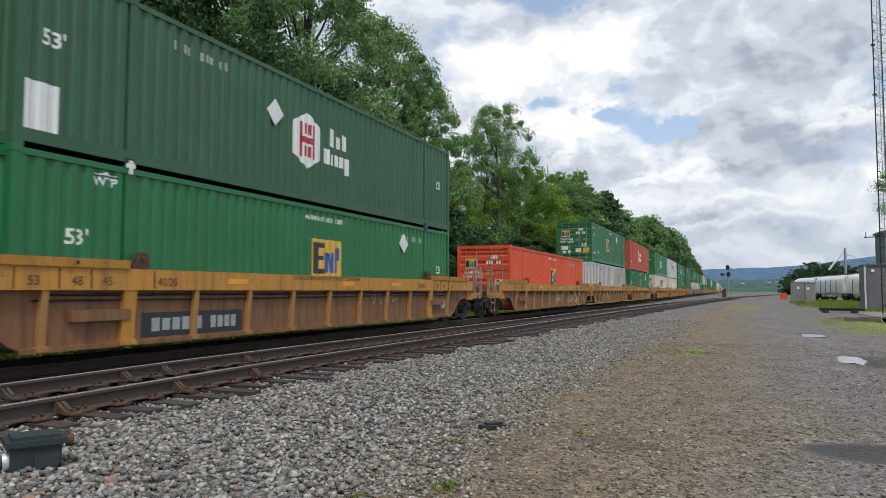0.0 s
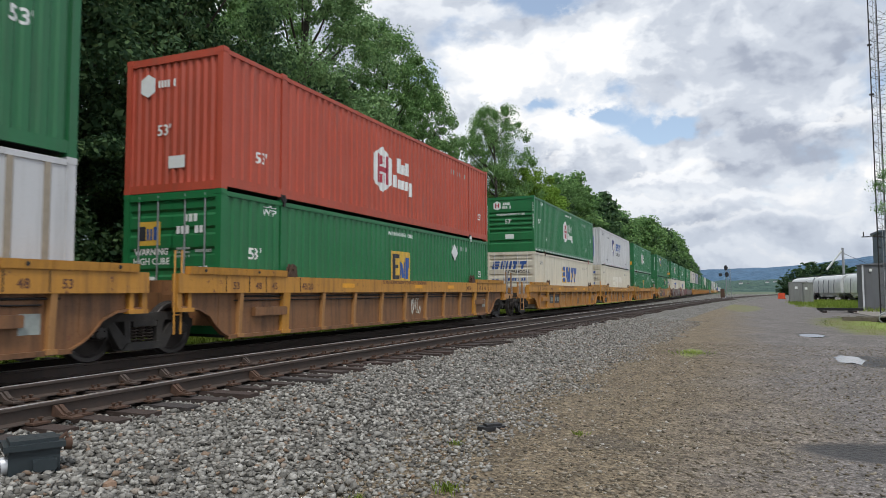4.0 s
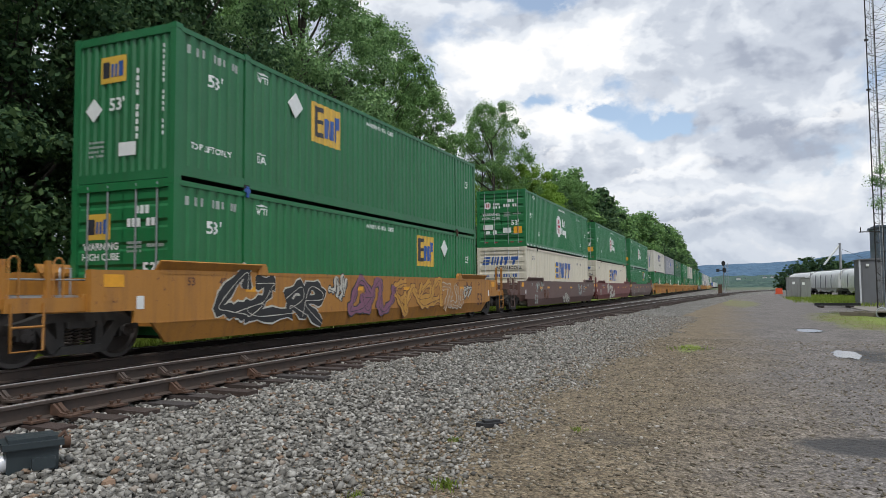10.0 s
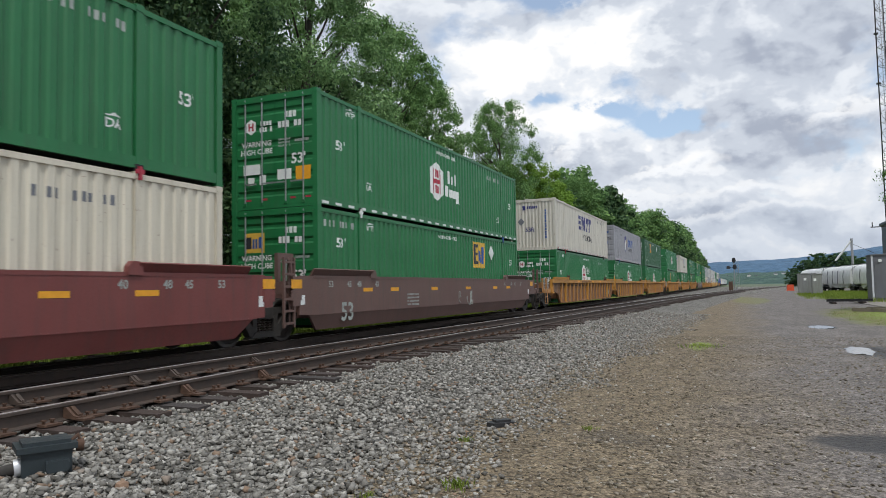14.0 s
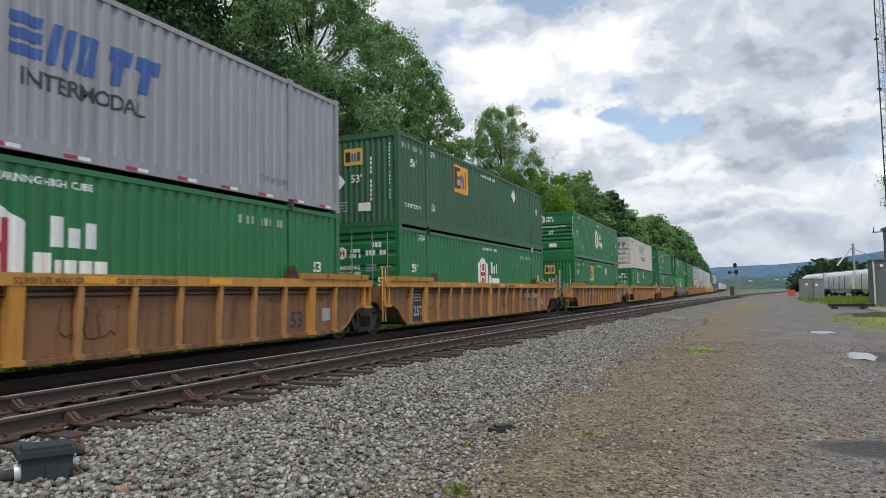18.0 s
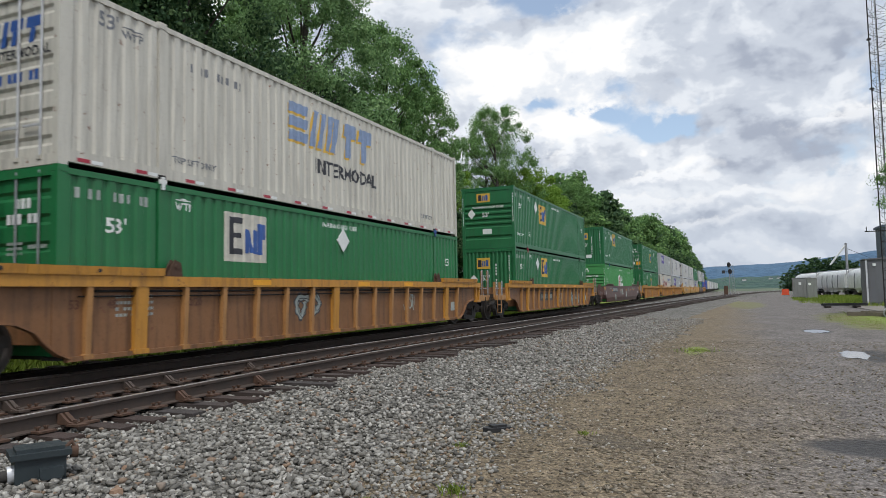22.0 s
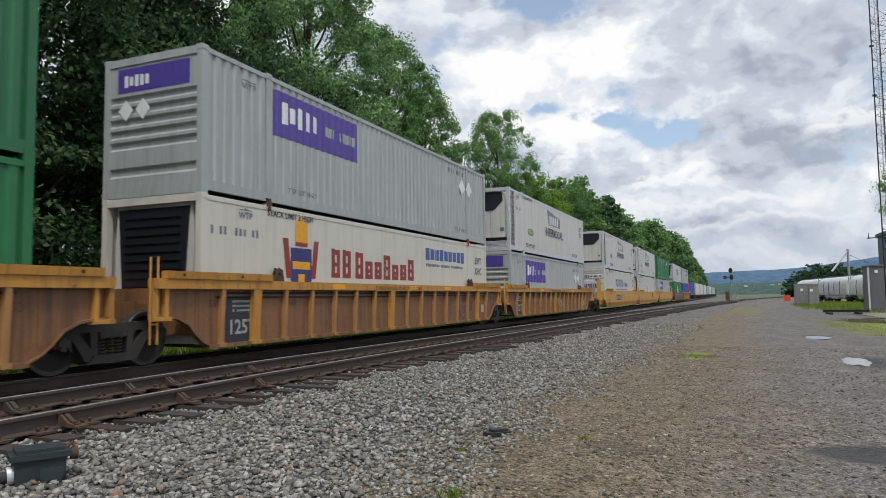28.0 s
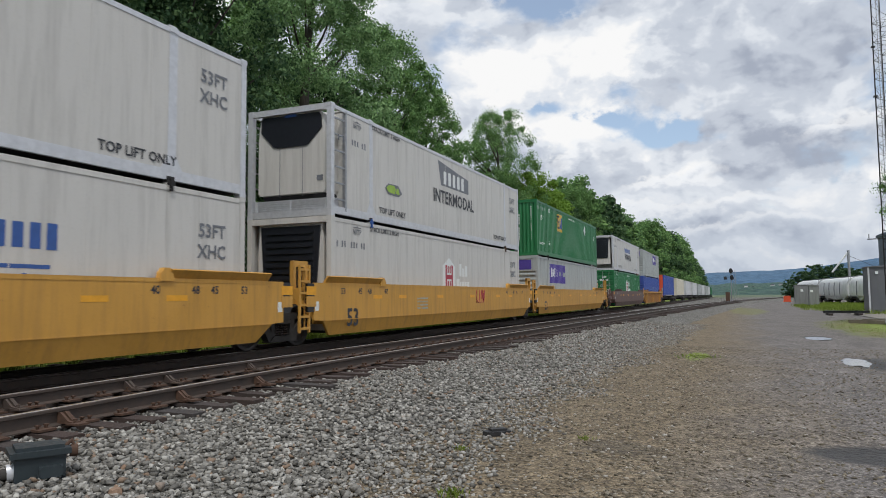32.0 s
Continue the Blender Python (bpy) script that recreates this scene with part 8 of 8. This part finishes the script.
# stack of old rails
for i in range(4):
    solid("rail_piece", Geo().prism([(-0.07, 0), (0.07, 0), (0.07, 0.02), (0.012, 0.035), (0.012, 0.13), (0.036, 0.14), (0.036, 0.17), (-0.036, 0.17), (-0.036, 0.14), (-0.012, 0.13), (-0.012, 0.035), (-0.07, 0.02)], -1.4, 1.4, "yz"), BLACK, "short black rail piece in low stack", "rail", group="stacked rail pieces", m=pose(55.5 + 0.35 * i, -6.9 - 0.06 * i, LOT_Z + 0.15, 0, 0, 84))
for dy in (-0.9, 0.9):
    solid("sleeper_block", Geo().box(54.9, 57.0, -6.95 + dy, -6.7 + dy, LOT_Z - 0.05, LOT_Z + 0.15, 0.02), TIE, "dark wooden block under rail pieces", "wooden block", group="blocks under rail pieces")

# two relay cabinets farther off
REL = painted("dull_grey_cabinet", (0.19, 0.195, 0.19), wear=0.4)
for x, y, w, h in ((100, -7.8, 1.05, 2.6), (97, -8.65, 0.55, 2.5)):
    c = thing("relay_cabinet", "dull grey metal relay cabinet in grass", "relay cabinet", "relay cabinets", pose(x, y, LOT_Z))
    part("body", ("rlb", w), lambda w=w, h=h: Geo().box(-0.7, 0.7, -w, w, 0, h, 0.04), REL, c)
    part("roof", ("rlr", w), lambda w=w, h=h: Geo().prism([(-w - 0.06, h), (w + 0.06, h), (w, h + 0.08), (-w, h + 0.08)], -0.76, 0.76, "yz"), REL, c)
    part("door", ("rld", w), lambda w=w, h=h: Geo().box(-0.725, -0.695, -w * 0.8, -0.03, 0.2, h - 0.2, 0.01).box(-0.725, -0.695, 0.03, w * 0.8, 0.2, h - 0.2, 0.01), REL, c)
    part("sticker", ("rls", w), lambda w=w, h=h: Geo().box(-0.732, -0.724, 0.1, 0.4, h - 0.8, h - 0.5), INK_WHITE, c)

# covered hopper cars on a far siding
HOP = painted("hopper_white", (0.62, 0.63, 0.62), wear=0.35, rust=0.1)


def hopper_geo():
    """Rounded body of a covered hopper, its ends and bottom sloped."""
    prof = [(1.5, 1.35), (1.6, 2.0), (1.62, 2.8), (1.5, 3.6), (1.15, 4.15), (0.6, 4.4), (0.0, 4.45)]
    prof = prof + [(-a, b) for a, b in prof[-2::-1]]
    n = len(prof)
    v, f = [], []
    for x, top in ((-8.4, 0.8), (-7.6, 1.0), (7.6, 1.0), (8.4, 0.8)):
        v += [(x, y, 1.35 + (z - 1.35) * (1 if top == 1 else 0.98)) for y, z in prof]
    for i in range(3):
        f += [(i * n + j, i * n + j + 1, (i + 1) * n + j + 1, (i + 1) * n + j) for j in range(n - 1)]
    g = Geo().add(v, f, True)
    g.add([v[j] for j in range(n)], [tuple(range(n))]).add([v[3 * n + j] for j in range(n)], [tuple(range(n))[::-1]])
    g.prism([(-6.8, 1.35), (6.8, 1.35), (5.0, 0.6), (3.5, 1.0), (1.0, 0.6), (0, 0.9), (-1.0, 0.6), (-3.5, 1.0), (-5.0, 0.6)], -1.2, 1.2)
    return g


x, y = 88.0, -19.5
for i in range(4):
    h = thing("hopper_car", "white covered hopper railcar parked on siding", "hopper car", "parked hopper cars", pose(x, y, LOT_Z - 0.02, 0, 0, 6.68))
    h.scale = (1, 1, 0.9)
    part("body", "hopb", hopper_geo, HOP, h)
    part("roof_walk", "hopw", lambda: Geo().box(-8, 8, -0.6, 0.6, 4.48, 4.54), GALV, h)
    for q in (-1, 1):
        part("end_cage", ("hopc", q), lambda q=q: Geo().box(q * 8.3, q * 9.0, -1.4, 1.4, 1.0, 1.2, 0.02).tube([(q * 8.9, 1.3, 1.1), (q * 8.6, 1.3, 4.3)], 0.04, 6).tube([(q * 8.9, -1.3, 1.1), (q * 8.6, -1.3, 4.3)], 0.04, 6), INK_GREY, h)
        part("truck", ("hopt", q), lambda q=q: Geo().lathe([(0, -0.1), (0.46, -0.1), (0.46, 0.1), (0, 0.1)], 0.8, 16, (q * 6.8 - 0.9, 0.46)).lathe([(0, -0.1), (0.46, -0.1), (0.46, 0.1), (0, 0.1)], 0.8, 16, (q * 6.8 + 0.9, 0.46)).lathe([(0, -0.1), (0.46, -0.1), (0.46, 0.1), (0, 0.1)], -0.8, 16, (q * 6.8 - 0.9, 0.46)).lathe([(0, -0.1), (0.46, -0.1), (0.46, 0.1), (0, 0.1)], -0.8, 16, (q * 6.8 + 0.9, 0.46)).box(q * 6.8 - 1.2, q * 6.8 + 1.2, -1.0, 1.0, 0.4, 0.8, 0.05), STEEL_DARK, h)
    for j in (-4.8, -1.6, 1.6, 4.8):
        part("side_post", ("hopp", j), lambda j=j: Geo().tube([(j, -1.64, 1.4), (j, -1.66, 2.6), (j, -1.56, 3.6)], 0.05, 6).tube([(j, 1.64, 1.4), (j, 1.66, 2.6), (j, 1.56, 3.6)], 0.05, 6), INK_GREY, h)
    x += 18.17
    y += 2.13
# siding building behind them, loading pipe and its post
mill = thing("mill_building", "pale low mill building with flat roof", "mill building", m=pose(150, -34, LOT_Z))
part("wall", "millw", lambda: Geo().box(-4, 22, -18, 7.5, 0, 6.6, 0.05), HOP, mill)
part("roof", "millr", lambda: Geo().box(-4.4, 22.4, -18.4, 7.9, 6.6, 6.9, 0.03), INK_GREY, mill)
spout = thing("loading_spout", "slanted pale loading pipe on grey post", "loading spout", m=pose(136, -17.7, LOT_Z))
part("post", "spp", lambda: Geo().tube([(0, 0, 0), (0, 0, 8.9)], 0.2, 10), GALV, spout)
part("pipe", "spi", lambda: Geo().tube([(0, 0.1, 8.5), (0.3, 2.5, 5.2)], 0.16, 10), INK_WHITE, spout)
part("stay_cable", "spc", lambda: Geo().tube([(0, 0, 8.0), (2, -9, 3.5)], 0.03, 5), STEEL_DARK, spout)
gate = thing("road_barrier", "orange plastic road barrier beside track", "barrier", m=pose(150, -8.8, LOT_Z))
part("panel", "gpan", lambda: Geo().box(-0.3, 0.3, -0.6, 0.6, 0.1, 1.15, 0.08), ORANGE, gate)
part("foot", "gft", lambda: Geo().box(-0.5, 0.5, -0.7, 0.7, 0, 0.14, 0.03), ORANGE, gate)

def lid_geo():
    g = Geo().prism([(-0.25, -0.2), (0.24, -0.2), (0.24, 0.2), (-0.25, 0.2)], 0.27, 0.31, "xy")
    return g.prism([(-0.2, -0.15), (0.19, -0.15), (0.19, 0.15), (-0.2, 0.15)], 0.31, 0.335, "xy")


# ---- near things ----
BOXM = painted("slate_grey_box", (0.016, 0.025, 0.029), dirt=(0.05, 0.05, 0.045), wear=0.15, rough=0.45)
jb = thing("junction_box", "slate grey cast metal track junction box", "junction box", m=pose(3.88, 5.17, -0.375, 0, 0, -30))
jb.scale = (0.86, 0.86, 1.12)
part("body", "jbb", lambda: Geo().prism([(-0.21, -0.16), (0.2, -0.16), (0.2, 0.16), (-0.21, 0.16)], -0.06, 0.27, "xy"), BOXM, jb)
part("lid", "jbl", lambda: lid_geo(), BOXM, jb)
part("lug", "jbg", lambda: Geo().box(-0.02, 0.17, -0.22, -0.15, 0.12, 0.2, 0.02), BOXM, jb)
part("conduit", "jbc", lambda: Geo().tube([(-0.2, -0.08, 0.17), (-0.4, -0.07, 0.15), (-1.3, 0.1, 0.06)], 0.04, 10), CAST, jb, label="dull conduit pipe")
part("conduit_collar", "jbo", lambda: Geo().tube([(-0.2, -0.08, 0.17), (-0.26, -0.078, 0.165)], 0.062, 12), ALU, jb)
part("hasp", "jbh", lambda: Geo().tube([(0.2, -0.05, 0.3), (0.26, -0.05, 0.34), (0.29, -0.05, 0.28)], 0.018, 8).tube([(0.25, -0.05, 0.27), (0.31, -0.05, 0.265)], 0.045, 10), RUSTY, jb, label="rusty padlock hasp")


SANDSTONE = plain("orange_sandstone", (0.25, 0.16, 0.105), 0.9)
# scrap on the lot
g = Geo().prism([(-0.19, -0.07), (-0.05, -0.1), (0.15, -0.08), (0.2, 0.0), (0.12, 0.08), (-0.08, 0.1), (-0.2, 0.03)], 0, 0.045, "xy").prism([(-0.13, -0.05), (0.1, -0.06), (0.14, 0.02), (-0.08, 0.06)], 0.045, 0.07, "xy")
solid("rubber_scrap", g, BLACK, "flat scrap of black rubber on gravel", "scrap", m=pose(7.46, 2.54, ground_z(7.46, 2.54) - 0.004, 0, 4, -25))
solid("stick", Geo().tube([(-0.16, 0, 0.01), (0.02, 0.02, 0.03), (0.17, -0.02, 0.012)], 0.014, 6, 0.006), BARK, "short dead stick on gravel", "stick", m=pose(13.9, 3.1, ground_z(13.9, 3.1), 0, 0, -40))
for i, (x, y, s) in enumerate(((4.35, 4.75, 0.05), (3.85, 4.3, 0.065), (3.3, 4.45, 0.06))):
    q = random.Random(i + 3)
    bm = bmesh.new()
    for _ in range(22):
        d = Vector((q.gauss(0, 1), q.gauss(0, 1), q.gauss(0, 1))).normalized()
        bm.verts.new(Vector((d.x * s, d.y * s * 0.8, d.z * s * 0.55)) * q.uniform(0.85, 1.1))
    bmesh.ops.convex_hull(bm, input=bm.verts[:])
    bm.verts.index_update()
    g = Geo().add([v.co[:] for v in bm.verts if v.link_faces], [], False)
    idx = {v.index: n for n, v in enumerate([v for v in bm.verts if v.link_faces])}
    g.f = [tuple(idx[v.index] for v in f.verts) for f in bm.faces]
    g.s = [False] * len(g.f)
    bm.free()
    solid("sandstone_lump", g, SANDSTONE, "rounded orange-brown stone among ballast", "stone", group="orange stones", m=pose(x, y, max(bed_z(x, y), ground_z(x, y)) + s * 0.35, 0, 0, 40 * i))

# weeds and grass
GRASS = leaf_mat("grass_blades", (0.11, 0.16, 0.025), (0.18, 0.25, 0.04), (0.27, 0.33, 0.07))


GRASS_DRY = leaf_mat("dry_grass_blades", (0.15, 0.13, 0.04), (0.15, 0.19, 0.035), (0.14, 0.24, 0.035))


def blades(name, places, height, mat, seed, kind="", label="", category="grass", group=""):
    r = np.random.default_rng(seed)
    p = np.asarray(places, float)
    n = len(p)
    a = r.uniform(0, 2 * math.pi, n)
    h = height * r.uniform(0.5, 1.2, n)
    w = h * 0.045 + 0.002
    lean = r.normal(0, 0.35, (n, 2)) * h[:, None]
    side = np.stack([np.cos(a) * w, np.sin(a) * w, np.zeros(n)], 1)
    mid = p + np.concatenate([lean * 0.35, (h * 0.6)[:, None]], 1)
    tip = p + np.concatenate([lean, h[:, None]], 1)
    v = np.stack([p - side, p + side, mid + side * 0.8, tip, mid - side * 0.8], 1).reshape(-1, 3)
    return tagged(new(name, quick_mesh(name, v, np.arange(5 * n).reshape(n, 5), mat)), label, category, group, kind)


rng = random.Random(9)
for x, y, r_, h, n in ((4.6, 2.62, 0.06, 0.05, 60), (5.1, 2.1, 0.1, 0.075, 90), (7.55, 1.58, 0.06, 0.05, 60), (6.6, 2.62, 0.06, 0.05, 50), (18.3, 1.0, 0.5, 0.07, 220)):
    pts = [(x + rng.gauss(0, r_ * 0.6), y + rng.gauss(0, r_ * 0.6), 0) for _ in range(n)]
    blades("weed", [(a, b, max(bed_z(a, b), ground_z(a, b)) - 0.006) for a, b, _ in pts], h, GRASS, int(x * 10), label="small green weed tuft in gravel", category="weed", group="weeds")
pts = []
while len(pts) < 9000:
    x, y = rng.uniform(23, 49), rng.uniform(-12, -3.0)
    if ((x - 36) / 12) ** 2 + ((y + 7.8) / 4.2) ** 2 + 0.5 * noise.noise((x, y, 0)) < 0.95:
        pts.append((x, y, ground_z(x, y) - 0.01))
while len(pts) < 30000:
    x, y = rng.uniform(50, 125), rng.uniform(-24, -5.5)
    if ((x - 85) / 38) ** 2 + ((y + 15) / 9) ** 2 + 0.5 * noise.noise((x * 0.5, y * 0.5, 0)) < 0.95:
        pts.append((x, y, ground_z(x, y) - 0.01))
blades("grass", pts[:9000], 0.06, GRASS_DRY, 2, "stuff", "short sparse grass beside lot")
tall = blades("grass", pts[9000:], 0.34, GRASS, 3, "stuff", "tall green grass around cabinets")
pts = [(rng.uniform(-2, 60), rng.uniform(13.0, 16.5), 0) for _ in range(16000)]
blades("grass", [(a, b, ground_z(a, b) - 0.01) for a, b, _ in pts], 0.3, GRASS, 4, "stuff", "bright grass strip behind train")

motions()
